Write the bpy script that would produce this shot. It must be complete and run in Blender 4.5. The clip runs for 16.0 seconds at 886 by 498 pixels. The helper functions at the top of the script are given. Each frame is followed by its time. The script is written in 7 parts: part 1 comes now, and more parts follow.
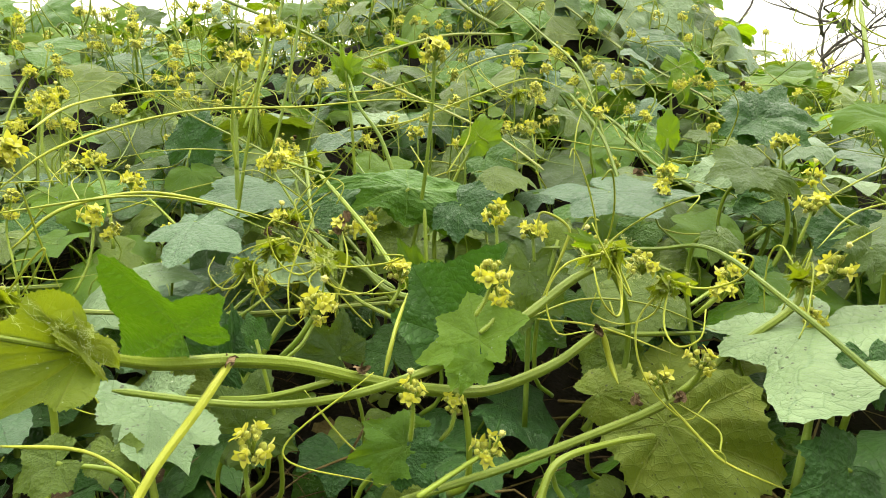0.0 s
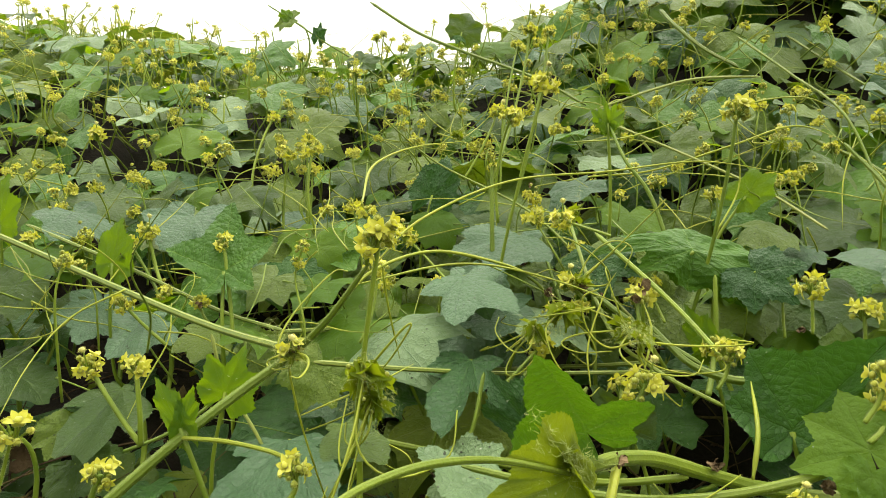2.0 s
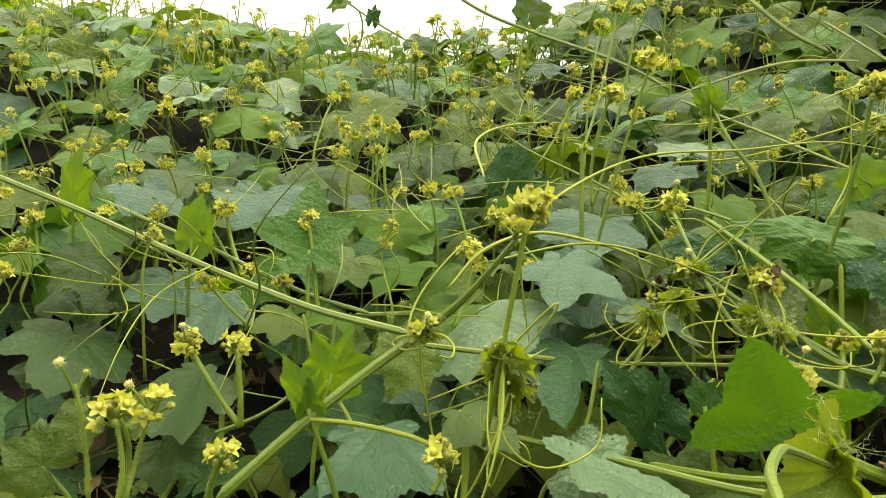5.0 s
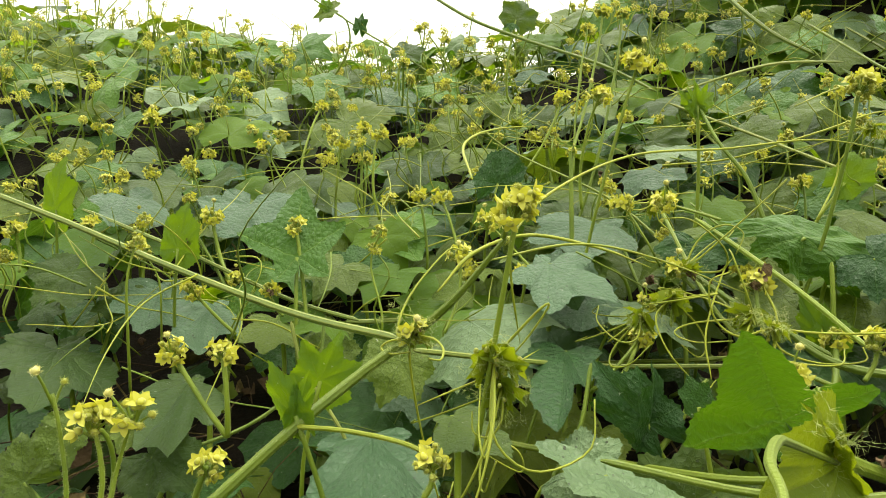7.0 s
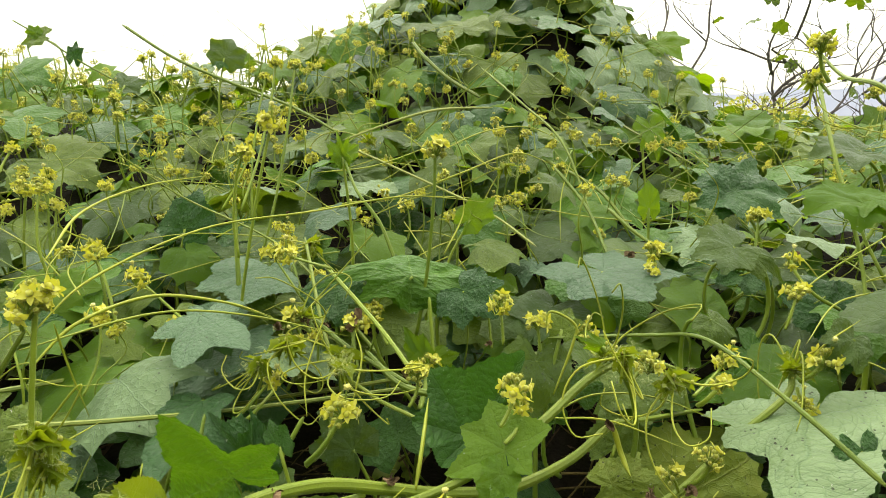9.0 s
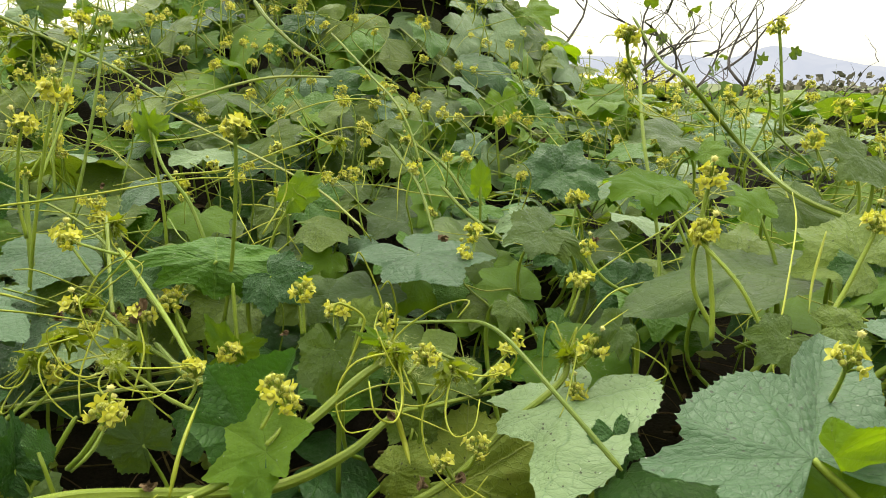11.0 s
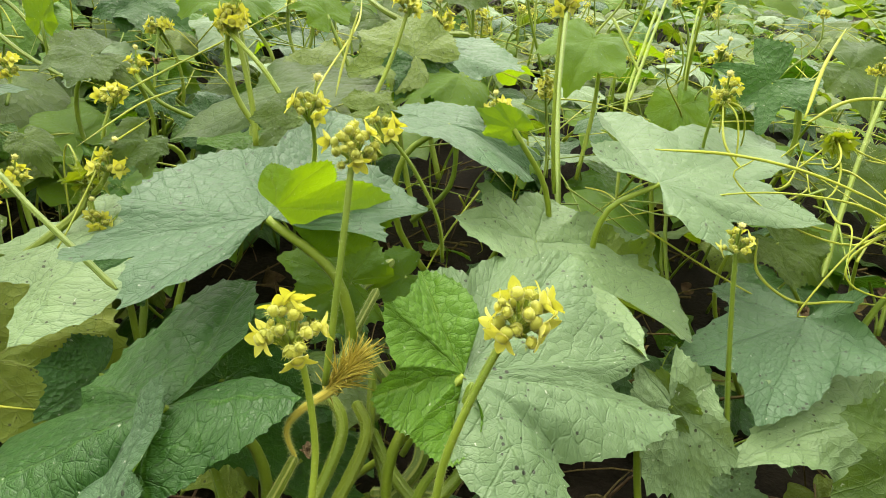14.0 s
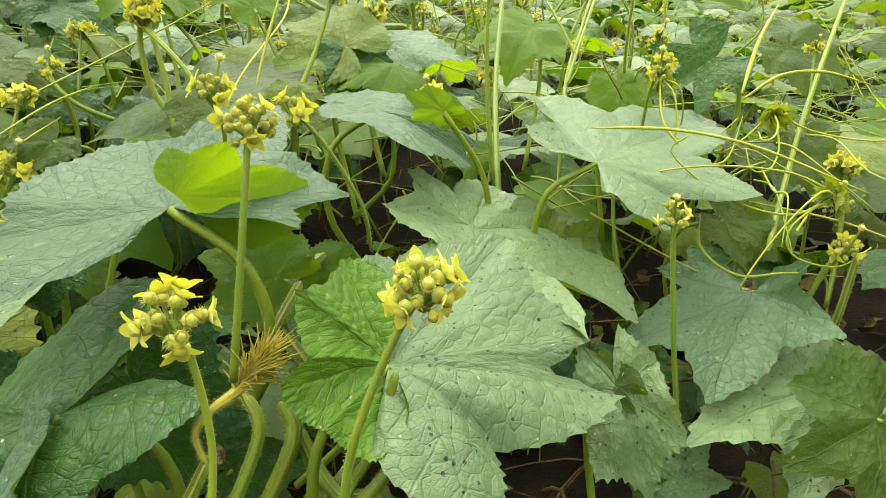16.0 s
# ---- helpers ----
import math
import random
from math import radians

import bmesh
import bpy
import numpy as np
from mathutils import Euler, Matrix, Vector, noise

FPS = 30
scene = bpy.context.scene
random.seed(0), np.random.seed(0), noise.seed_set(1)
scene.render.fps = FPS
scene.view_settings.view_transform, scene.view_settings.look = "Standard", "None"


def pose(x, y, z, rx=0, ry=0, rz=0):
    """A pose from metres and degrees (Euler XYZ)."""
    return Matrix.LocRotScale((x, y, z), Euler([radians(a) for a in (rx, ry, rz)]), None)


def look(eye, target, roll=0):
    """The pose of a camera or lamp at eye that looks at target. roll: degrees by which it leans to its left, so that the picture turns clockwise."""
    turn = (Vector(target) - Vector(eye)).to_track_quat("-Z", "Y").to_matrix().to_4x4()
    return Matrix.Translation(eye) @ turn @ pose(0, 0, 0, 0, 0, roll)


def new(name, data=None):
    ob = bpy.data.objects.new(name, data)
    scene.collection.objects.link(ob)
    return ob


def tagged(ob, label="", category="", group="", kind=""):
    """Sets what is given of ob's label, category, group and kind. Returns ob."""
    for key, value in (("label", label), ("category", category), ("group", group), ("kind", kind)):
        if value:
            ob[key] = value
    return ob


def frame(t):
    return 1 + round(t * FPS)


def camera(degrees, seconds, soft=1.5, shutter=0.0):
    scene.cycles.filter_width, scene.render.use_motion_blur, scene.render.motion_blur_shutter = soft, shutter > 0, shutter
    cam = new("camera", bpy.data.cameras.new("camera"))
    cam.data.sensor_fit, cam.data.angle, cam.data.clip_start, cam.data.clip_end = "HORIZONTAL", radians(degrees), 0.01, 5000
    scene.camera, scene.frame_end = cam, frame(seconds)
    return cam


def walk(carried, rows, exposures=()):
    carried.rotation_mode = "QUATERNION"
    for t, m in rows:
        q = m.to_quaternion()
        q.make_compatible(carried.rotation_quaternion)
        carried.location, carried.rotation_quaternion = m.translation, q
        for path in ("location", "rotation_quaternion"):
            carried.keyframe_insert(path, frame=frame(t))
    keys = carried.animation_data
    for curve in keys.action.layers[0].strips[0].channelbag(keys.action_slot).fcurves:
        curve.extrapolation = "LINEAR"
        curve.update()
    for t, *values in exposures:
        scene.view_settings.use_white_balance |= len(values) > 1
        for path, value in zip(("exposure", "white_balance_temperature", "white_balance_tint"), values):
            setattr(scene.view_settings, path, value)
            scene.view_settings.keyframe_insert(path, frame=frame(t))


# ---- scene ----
cam = camera(70.9, 16.0, soft=0.9)
# seconds, eye in metres, yaw, pitch and roll in degrees
PATH = [
    (0, 0.0000, 0.0000, 0.3200, 1.50, -13.37, -0.29),
    (0.5, -0.0254, 0.0012, 0.3340, 4.68, -12.10, 0.01),
    (1, -0.0555, -0.0014, 0.3444, 7.45, -11.28, -0.90),
    (1.5, -0.0882, -0.0023, 0.3434, 10.97, -11.79, -0.69),
    (2, -0.1119, 0.0028, 0.3485, 13.13, -11.53, -0.75),
    (2.5, -0.1336, 0.0039, 0.3449, 14.25, -11.28, -0.02),
    (3, -0.1478, 0.0052, 0.3414, 14.19, -11.31, 0.36),
    (3.5, -0.1588, 0.0050, 0.3390, 14.39, -11.58, -0.09),
    (4, -0.1682, 0.0053, 0.3343, 15.40, -11.80, -0.62),
    (4.2, -0.1689, 0.0068, 0.3356, 15.21, -11.99, -0.46),
    (6.3, -0.1865, 0.0059, 0.3348, 13.90, -11.19, 0.58),
    (6.5, -0.1841, 0.0082, 0.3346, 13.84, -10.88, -0.15),
    (7, -0.1746, 0.0104, 0.3306, 13.64, -11.11, -0.44),
    (7.5, -0.1548, 0.0053, 0.3354, 11.65, -11.88, -1.26),
    (8, -0.1295, -0.0084, 0.3436, 8.47, -11.66, 0.14),
    (8.5, -0.0777, -0.0092, 0.3561, 2.80, -11.64, -0.85),
    (8.7, -0.0548, -0.0085, 0.3620, 0.61, -11.07, -1.26),
    (10.8, 0.0337, 0.0015, 0.3926, -9.19, -14.52, 0.90),
    (11, 0.0443, -0.0020, 0.3886, -10.76, -15.26, 0.93),
    (11.5, 0.0817, -0.0140, 0.3601, -16.78, -18.32, 1.29),
    (12, 0.1198, -0.0206, 0.3540, -24.81, -21.01, 0.29),
    (12.5, 0.1302, -0.0176, 0.3398, -28.42, -21.52, 1.98),
    (13, 0.1361, -0.0167, 0.3324, -30.71, -22.00, 2.35),
    (13.5, 0.1512, -0.0180, 0.3258, -32.60, -22.10, 2.15),
    (14, 0.1679, -0.0200, 0.3203, -34.58, -22.65, 2.30),
    (14.5, 0.1756, -0.0237, 0.3144, -35.98, -22.77, 1.65),
    (15, 0.1864, -0.0265, 0.3097, -37.24, -22.86, 0.76),
    (15.5, 0.1938, -0.0257, 0.3085, -38.04, -22.23, 0.73),
    (16, 0.1872, -0.0240, 0.3073, -37.36, -21.78, 0.32),
]
walk(cam, [(t, pose(x, y, z, 90 + pitch, 0, yaw) @ pose(0, 0, 0, 0, 0, roll)) for t, x, y, z, yaw, pitch, roll in PATH],
     exposures=[(0, 0.42), (1, 0.17), (2, 0.02), (8.5, 0.03), (11, 0.0), (12, 0.2), (13, 0.3), (16, 0.31)])
# ---- end of walk ----
# ---- world and light: bright overcast noon ----
world = bpy.data.worlds.new("overcast_sky")
scene.world = world
world.use_nodes = True
wn, wl = world.node_tree.nodes, world.node_tree.links
wn.clear()
sky = wn.new("ShaderNodeTexSky")
sky.sky_type, sky.sun_disc = "NISHITA", False
sky.sun_elevation, sky.sun_rotation = radians(62), radians(20)
sky.dust_density, sky.air_density = 6.0, 1.0
b_sky, b_cloud, add_w, w_out = wn.new("ShaderNodeBackground"), wn.new("ShaderNodeBackground"), wn.new("ShaderNodeAddShader"), wn.new("ShaderNodeOutputWorld")
b_sky.inputs["Strength"].default_value = 0.05
b_cloud.inputs["Color"].default_value = (1.0, 0.985, 0.82, 1)
# an overcast sky is about three times as bright overhead as at the horizon
w_co, w_sep, w_map = wn.new("ShaderNodeTexCoord"), wn.new("ShaderNodeSeparateXYZ"), wn.new("ShaderNodeMapRange")
wl.new(w_co.outputs["Generated"], w_sep.inputs[0])
wl.new(w_sep.outputs[2], w_map.inputs[0])
w_map.inputs[1].default_value, w_map.inputs[2].default_value = 0.0, 1.0
w_map.inputs[3].default_value, w_map.inputs[4].default_value = 0.84, 4.3
# and brighter on the sun's side, ahead of the path, than behind it
w_side, w_mul = wn.new("ShaderNodeMapRange"), wn.new("ShaderNodeMath")
w_side.inputs[1].default_value, w_side.inputs[2].default_value = -1.0, 0.6
w_side.inputs[3].default_value, w_side.inputs[4].default_value = 0.42, 1.2
wl.new(w_sep.outputs[1], w_side.inputs[0])
w_mul.operation = "MULTIPLY"
wl.new(w_map.outputs[0], w_mul.inputs[0])
wl.new(w_side.outputs[0], w_mul.inputs[1])
wl.new(w_mul.outputs[0], b_cloud.inputs["Strength"])
wl.new(sky.outputs[0], b_sky.inputs["Color"])
wl.new(b_sky.outputs[0], add_w.inputs[0])
wl.new(b_cloud.outputs[0], add_w.inputs[1])
wl.new(add_w.outputs[0], w_out.inputs["Surface"])
sun_data = bpy.data.lights.new("sun", "SUN")
sun_data.energy, sun_data.angle, sun_data.color = 1.5, radians(25), (1.0, 0.96, 0.86)
sun = new("sun", sun_data)
sun.matrix_world = look((0.4, 1.1, 3.0), (0, 0, 0))
scene.view_settings.exposure = 0.0


# ---- materials ----
class Tree:
    """Short-hand for building a node material."""

    def __init__(self, name):
        self.mat = bpy.data.materials.new(name)
        self.mat.use_nodes = True
        self.nodes, self.links = self.mat.node_tree.nodes, self.mat.node_tree.links
        self.bsdf = self.nodes["Principled BSDF"]
        self.out = self.nodes["Material Output"]

    def put(self, kind, **sockets):
        node = self.nodes.new("ShaderNode" + kind)
        for key, value in sockets.items():
            key = int(key[1:]) if key[0] == "i" and key[1:].isdigit() else key.replace("_", " ")
            self.plug(node.inputs[key], value)
        return node

    def plug(self, socket, value):
        if isinstance(value, bpy.types.NodeSocket):
            self.links.new(value, socket)
        else:
            socket.default_value = value

    def math(self, op, a, b=0.0, c=0.0):
        node = self.nodes.new("ShaderNodeMath")
        node.operation = op
        for socket, value in zip(node.inputs, (a, b, c)):
            self.plug(socket, value)
        return node.outputs[0]

    def ramp(self, value, low, high):
        node = self.nodes.new("ShaderNodeMapRange")
        node.interpolation_type = "SMOOTHSTEP"
        self.plug(node.inputs[0], value)
        node.inputs[1].default_value, node.inputs[2].default_value = low, high
        return node.outputs[0]

    def mix(self, factor, a, b):
        node = self.nodes.new("ShaderNodeMix")
        node.data_type = "RGBA"
        self.plug(node.inputs["Factor"], factor)
        for key, value in ((6, a), (7, b)):
            self.plug(node.inputs[key], value if isinstance(value, bpy.types.NodeSocket) else (*value, 1))
        return node.outputs[2]

    def noise(self, scale, detail=3.0, vector=None, rough=0.55):
        node = self.put("TexNoise", Scale=scale, Detail=detail, Roughness=rough)
        if vector:
            self.links.new(vector, node.inputs["Vector"])
        return node.outputs[0]

    def coords(self, which="Object"):
        return self.put("TexCoord").outputs[which]

    def bump(self, height, strength=0.3, distance=0.002):
        return self.put("Bump", Height=height, Strength=strength, Distance=distance).outputs[0]

    def random(self):
        return self.put("ObjectInfo").outputs["Random"]

    def position(self):
        return self.put("NewGeometry").outputs["Position"]

    def leafy(self, colour, through_colour, share):
        """Adds light that comes through the blade."""
        trans = self.put("BsdfTranslucent", Color=through_colour)
        mixed = self.put("MixShader", Fac=share)
        self.links.new(self.bsdf.outputs[0], mixed.inputs[1])
        self.links.new(trans.outputs[0], mixed.inputs[2])
        self.links.new(mixed.outputs[0], self.out.inputs["Surface"])
        self.plug(self.bsdf.inputs["Base Color"], colour)


VEIN = radians(49)


def leaf_material(name, dark, light, vein, glow, share, quilt=0.5, rough=0.42, specks=0.5, holes=0.0, yellow=0.0, per_island=False, relief=0.0015, gloss=0.31, veined=0.4):
    """A gourd leaf: palmate main veins, side veins, a quilted blade, dust specks and droppings."""
    t = Tree(name)
    plain = t.coords("UV")
    sep = t.put("SeparateXYZ", Vector=plain)
    x, y = sep.outputs[0], sep.outputs[1]
    rnd = t.put("NewGeometry").outputs["Random Per Island"] if per_island else t.random()
    shift = t.put("VectorMath", i0=plain, i1=t.put("CombineXYZ", X=t.math("MULTIPLY", rnd, 37.0), Y=t.math("MULTIPLY", rnd, 91.0), Z=0.0).outputs[0])
    co = shift.outputs[0]
    ang = t.math("ARCTAN2", x, y)
    sector = t.math("ROUND", t.math("DIVIDE", ang, VEIN))
    sector = t.math("MINIMUM", t.math("MAXIMUM", sector, -3.0), 3.0)
    delta = t.math("SUBTRACT", ang, t.math("MULTIPLY", sector, VEIN))
    r = t.math("SQRT", t.math("ADD", t.math("MULTIPLY", x, x), t.math("MULTIPLY", y, y)))
    wob = t.math("MULTIPLY", t.math("SUBTRACT", t.noise(4.0, 3.0, co), 0.5), 0.10)
    u = t.math("MULTIPLY", r, t.math("COSINE", delta))
    v = t.math("ABSOLUTE", t.math("ADD", t.math("MULTIPLY", r, t.math("SINE", delta)), wob))
    main = t.math("SUBTRACT", 1.0, t.ramp(v, 0.001, 0.012))
    side = t.math("PINGPONG", t.math("ADD", t.math("SUBTRACT", t.math("MULTIPLY", u, 5.5), t.math("MULTIPLY", v, 5.0)), t.math("MULTIPLY", wob, 9.0)), 0.5)
    side = t.math("SUBTRACT", 1.0, t.ramp(side, 0.008, 0.05))
    fine = t.put("TexVoronoi", Scale=13.0, Vector=co)
    fine.feature = "DISTANCE_TO_EDGE"
    pillow = t.put("TexVoronoi", Scale=13.0, Vector=co)
    pillow.feature = "SMOOTH_F1"
    pillow.inputs["Smoothness"].default_value = 0.35
    cell = t.math("SUBTRACT", 1.0, t.math("MULTIPLY", pillow.outputs["Distance"], 1.3))
    net = t.math("SUBTRACT", 1.0, t.ramp(fine.outputs["Distance"], 0.0, 0.06))
    small = t.put("TexVoronoi", Scale=42.0, Vector=co)
    small.feature = "DISTANCE_TO_EDGE"
    mesh = t.math("SUBTRACT", 1.0, t.ramp(small.outputs["Distance"], 0.0, 0.12))
    lines = t.math("MAXIMUM", main, t.math("MULTIPLY", side, 0.35))
    pos = t.position()
    patch = t.noise(22.0, 4.0, pos)
    mott = t.math("ADD", t.math("MULTIPLY", patch, 0.55), t.math("MULTIPLY", rnd, 0.65))
    colour = t.mix(t.ramp(mott, 0.25, 0.95), dark, light)
    colour = t.mix(t.math("MULTIPLY", lines, veined), colour, vein)
    colour = t.mix(t.math("MULTIPLY", net, 0.5), colour, dark)
    colour = t.mix(t.math("MULTIPLY", mesh, 0.22), colour, dark)
    if yellow:
        blot = t.ramp(t.noise(4.5, 3.0, co), 0.52, 0.75)
        colour = t.mix(t.math("MULTIPLY", blot, yellow), colour, (0.34, 0.33, 0.06))
    dust = t.math("GREATER_THAN", t.noise(420.0, 2.0, pos), 0.735)
    colour = t.mix(t.math("MULTIPLY", dust, 0.55), colour, (0.5, 0.52, 0.4))
    spot = t.put("TexVoronoi", Scale=230.0, Vector=pos)
    drop = t.math("MULTIPLY", t.math("LESS_THAN", spot.outputs["Distance"], t.math("MULTIPLY", t.noise(90.0, 1.0, pos), 0.29)), t.math("GREATER_THAN", t.noise(30.0, 2.0, pos), 0.46))
    colour = t.mix(t.math("MULTIPLY", drop, specks), colour, (0.012, 0.014, 0.009))
    through_colour = t.mix(t.math("MULTIPLY", lines, 0.5), glow, vein)
    t.leafy(colour, through_colour, share)
    t.plug(t.bsdf.inputs["Roughness"], t.math("ADD", rough, t.math("MULTIPLY", t.noise(60.0, 2.0, pos), 0.2)))
    t.bsdf.inputs["Specular IOR Level"].default_value = gloss
    t.bsdf.inputs["Sheen Weight"].default_value = 0.02
    t.bsdf.inputs["Sheen Roughness"].default_value = 0.45
    t.bsdf.inputs["Sheen Tint"].default_value = (0.85, 0.95, 0.95, 1)
    height = t.math("SUBTRACT", t.math("MULTIPLY", cell, quilt), t.math("ADD", t.math("MULTIPLY", main, 0.32), t.math("MULTIPLY", side, 0.2)))
    height = t.math("ADD", height, t.math("ADD", t.math("MULTIPLY", t.noise(320.0, 3.0, pos), 0.14), t.math("MULTIPLY", t.noise(38.0, 3.0, co), 0.35)))
    height = t.math("SUBTRACT", height, t.math("ADD", t.math("MULTIPLY", mesh, 0.09), t.math("MULTIPLY", net, 0.16)))
    normal = t.bump(height, 0.75, relief)
    t.plug(t.bsdf.inputs["Normal"], normal)
    return t.mat


LEAF = leaf_material("leaf_grey_green", (0.027, 0.060, 0.007), (0.116, 0.170, 0.018), (0.10, 0.165, 0.02), (0.25, 0.38, 0.004), 0.24, quilt=0.6, rough=0.34, specks=0.9)
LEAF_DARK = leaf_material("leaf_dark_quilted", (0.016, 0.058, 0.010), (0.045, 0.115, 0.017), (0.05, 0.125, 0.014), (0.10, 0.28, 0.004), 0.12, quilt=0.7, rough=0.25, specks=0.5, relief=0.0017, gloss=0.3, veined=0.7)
LEAF_YOUNG = leaf_material("leaf_young_green", (0.052, 0.125, 0.004), (0.105, 0.195, 0.006), (0.17, 0.26, 0.02), (0.28, 0.44, 0.004), 0.42, quilt=0.5, specks=0.0, veined=0.7)
LEAF_LIME = leaf_material("leaf_yellow_green", (0.10, 0.150, 0.006), (0.17, 0.215, 0.009), (0.27, 0.31, 0.04), (0.34, 0.42, 0.006), 0.42, quilt=0.5, specks=0.0, veined=0.7)
# the pale and blue bases hold part of the sky's sheen on flat leaves
LEAF_PALE = leaf_material("leaf_pale_dusty_sheen", (0.085, 0.148, 0.062), (0.152, 0.230, 0.096), (0.132, 0.21, 0.085), (0.28, 0.40, 0.008), 0.16, quilt=0.7, specks=1.0, rough=0.36, gloss=0.46)
LEAF_BLUE = leaf_material("leaf_blue_sheen", (0.026, 0.074, 0.024), (0.070, 0.138, 0.062), (0.056, 0.118, 0.034), (0.18, 0.36, 0.01), 0.18, quilt=0.7, specks=1.0, rough=0.32, gloss=0.46)
LEAF_MID = leaf_material("leaf_fresh_quilted", (0.034, 0.102, 0.004), (0.074, 0.168, 0.007), (0.125, 0.225, 0.022), (0.16, 0.34, 0.005), 0.2, quilt=1.0, rough=0.32, specks=0.0, relief=0.0014, veined=0.8)
LEAF_OLD = leaf_material("leaf_fading_yellow", (0.085, 0.135, 0.012), (0.15, 0.20, 0.018), (0.25, 0.28, 0.06), (0.26, 0.32, 0.008), 0.28, quilt=0.6, specks=1.0, yellow=0.2)
LEAF_FAR = leaf_material("leaf_far", (0.04, 0.09, 0.012), (0.12, 0.19, 0.028), (0.15, 0.23, 0.05), (0.24, 0.38, 0.01), 0.3, specks=0.0, per_island=True)


def stem_material(name, a, b, share=0.15, rough=0.5):
    t = Tree(name)
    pos = t.position()
    tone = t.ramp(t.math("ADD", t.math("MULTIPLY", t.noise(45.0, 3.0, pos), 0.7), t.math("MULTIPLY", t.random(), 0.4)), 0.25, 0.8)
    colour = t.mix(tone, a, b)
    hair = t.math("GREATER_THAN", t.noise(900.0, 1.0, pos), 0.68)
    colour = t.mix(t.math("MULTIPLY", hair, 0.25), colour, (0.40, 0.44, 0.18))
    t.leafy(colour, t.mix(0.5, b, (0.4, 0.5, 0.08)), share)
    t.bsdf.inputs["Roughness"].default_value = rough
    t.bsdf.inputs["Sheen Weight"].default_value = 0.06
    t.bsdf.inputs["Sheen Roughness"].default_value = 0.35
    t.plug(t.bsdf.inputs["Normal"], t.bump(t.noise(700.0, 3.0, pos), 0.5, 0.0008))
    return t.mat


STEM = stem_material("stem_green", (0.090, 0.145, 0.005), (0.160, 0.215, 0.009))
STALK = stem_material("stalk_green", (0.125, 0.195, 0.011), (0.225, 0.30, 0.018), 0.2)
VINE_OLD = stem_material("stem_pale", (0.19, 0.235, 0.035), (0.28, 0.31, 0.06), 0.1)
GROOVE = stem_material("stem_groove", (0.07, 0.12, 0.008), (0.13, 0.18, 0.014), 0.1)
TENDRIL = stem_material("tendril_lime", (0.24, 0.285, 0.012), (0.38, 0.41, 0.025), 0.25)
WITHER = stem_material("stem_withered", (0.40, 0.31, 0.03), (0.62, 0.52, 0.08), 0.3, rough=0.7)
HAIR = stem_material("hair_pale", (0.32, 0.38, 0.11), (0.45, 0.49, 0.19), 0.5)


def petal_material(name, a, b, glow, share):
    t = Tree(name)
    pos = t.position()
    tone = t.math("ADD", t.math("MULTIPLY", t.noise(160.0, 3.0, pos), 0.6), t.math("MULTIPLY", t.random(), 0.5))
    t.leafy(t.mix(t.ramp(tone, 0.2, 0.85), a, b), glow, share)
    t.bsdf.inputs["Roughness"].default_value = 0.55
    t.bsdf.inputs["Sheen Weight"].default_value = 0.3
    t.plug(t.bsdf.inputs["Normal"], t.bump(t.noise(900.0, 2.0, pos), 0.4, 0.0006))
    return t.mat


PETAL = petal_material("petal_yellow", (0.47, 0.465, 0.035), (0.64, 0.62, 0.08), (0.62, 0.60, 0.03, 1), 0.38)
EYE_MAT = petal_material("flower_centre", (0.40, 0.41, 0.03), (0.56, 0.53, 0.04), (0.5, 0.48, 0.03, 1), 0.2)
BUD = petal_material("bud_green", (0.28, 0.31, 0.025), (0.46, 0.46, 0.05), (0.5, 0.5, 0.05, 1), 0.2)
BUD_PALE = petal_material("bud_cream", (0.60, 0.57, 0.14), (0.72, 0.69, 0.26), (0.7, 0.66, 0.2, 1), 0.25)


def plain_material(name, a, b, scale=30.0, rough=0.85, relief=0.6, fine=300.0):
    t = Tree(name)
    pos = t.position()
    big, small = t.noise(scale, 4.0, pos), t.noise(fine, 4.0, pos)
    tone = t.ramp(t.math("ADD", t.math("MULTIPLY", big, 0.6), t.math("MULTIPLY", small, 0.4)), 0.3, 0.7)
    t.plug(t.bsdf.inputs["Base Color"], t.mix(tone, a, b))
    t.bsdf.inputs["Roughness"].default_value = rough
    t.bsdf.inputs["Specular IOR Level"].default_value = 0.08
    t.plug(t.bsdf.inputs["Normal"], t.bump(t.math("ADD", big, small), relief, 0.004))
    return t.mat


# dark soil taken nearly to black, so its colour holds the gaps' shade
SOIL = plain_material("soil_dark_shaded", (0.005, 0.004, 0.0028), (0.016, 0.012, 0.008), 18.0)
STRAW = plain_material("straw_dry", (0.06, 0.045, 0.018), (0.16, 0.12, 0.045), 40.0, 0.8)
DEAD = plain_material("leaf_dead", (0.035, 0.022, 0.012), (0.10, 0.065, 0.036), 50.0, 0.8)
DEAD_BLOOM = plain_material("bloom_dead", (0.075, 0.048, 0.026), (0.21, 0.145, 0.08), 90.0, 0.8)
BARK = plain_material("bark_grey", (0.07, 0.06, 0.058), (0.16, 0.14, 0.135), 60.0, 0.9)
# the far shrubs' browns are lightened: distance haze put into the colour
SHRUB = plain_material("shrub_far_hazed", (0.10, 0.095, 0.065), (0.21, 0.195, 0.15), 1.2, 1.0, 0.4, 6.0)
FIELD = plain_material("field_far", (0.09, 0.12, 0.05), (0.17, 0.18, 0.10), 0.3, 1.0, 0.3, 4.0)
ROOFING = plain_material("roof_white", (0.6, 0.62, 0.63), (0.75, 0.76, 0.77), 1.0, 0.6, 0.1, 9.0)
# the hills glow evenly, their distance haze put into this pale colour
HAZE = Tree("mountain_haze")
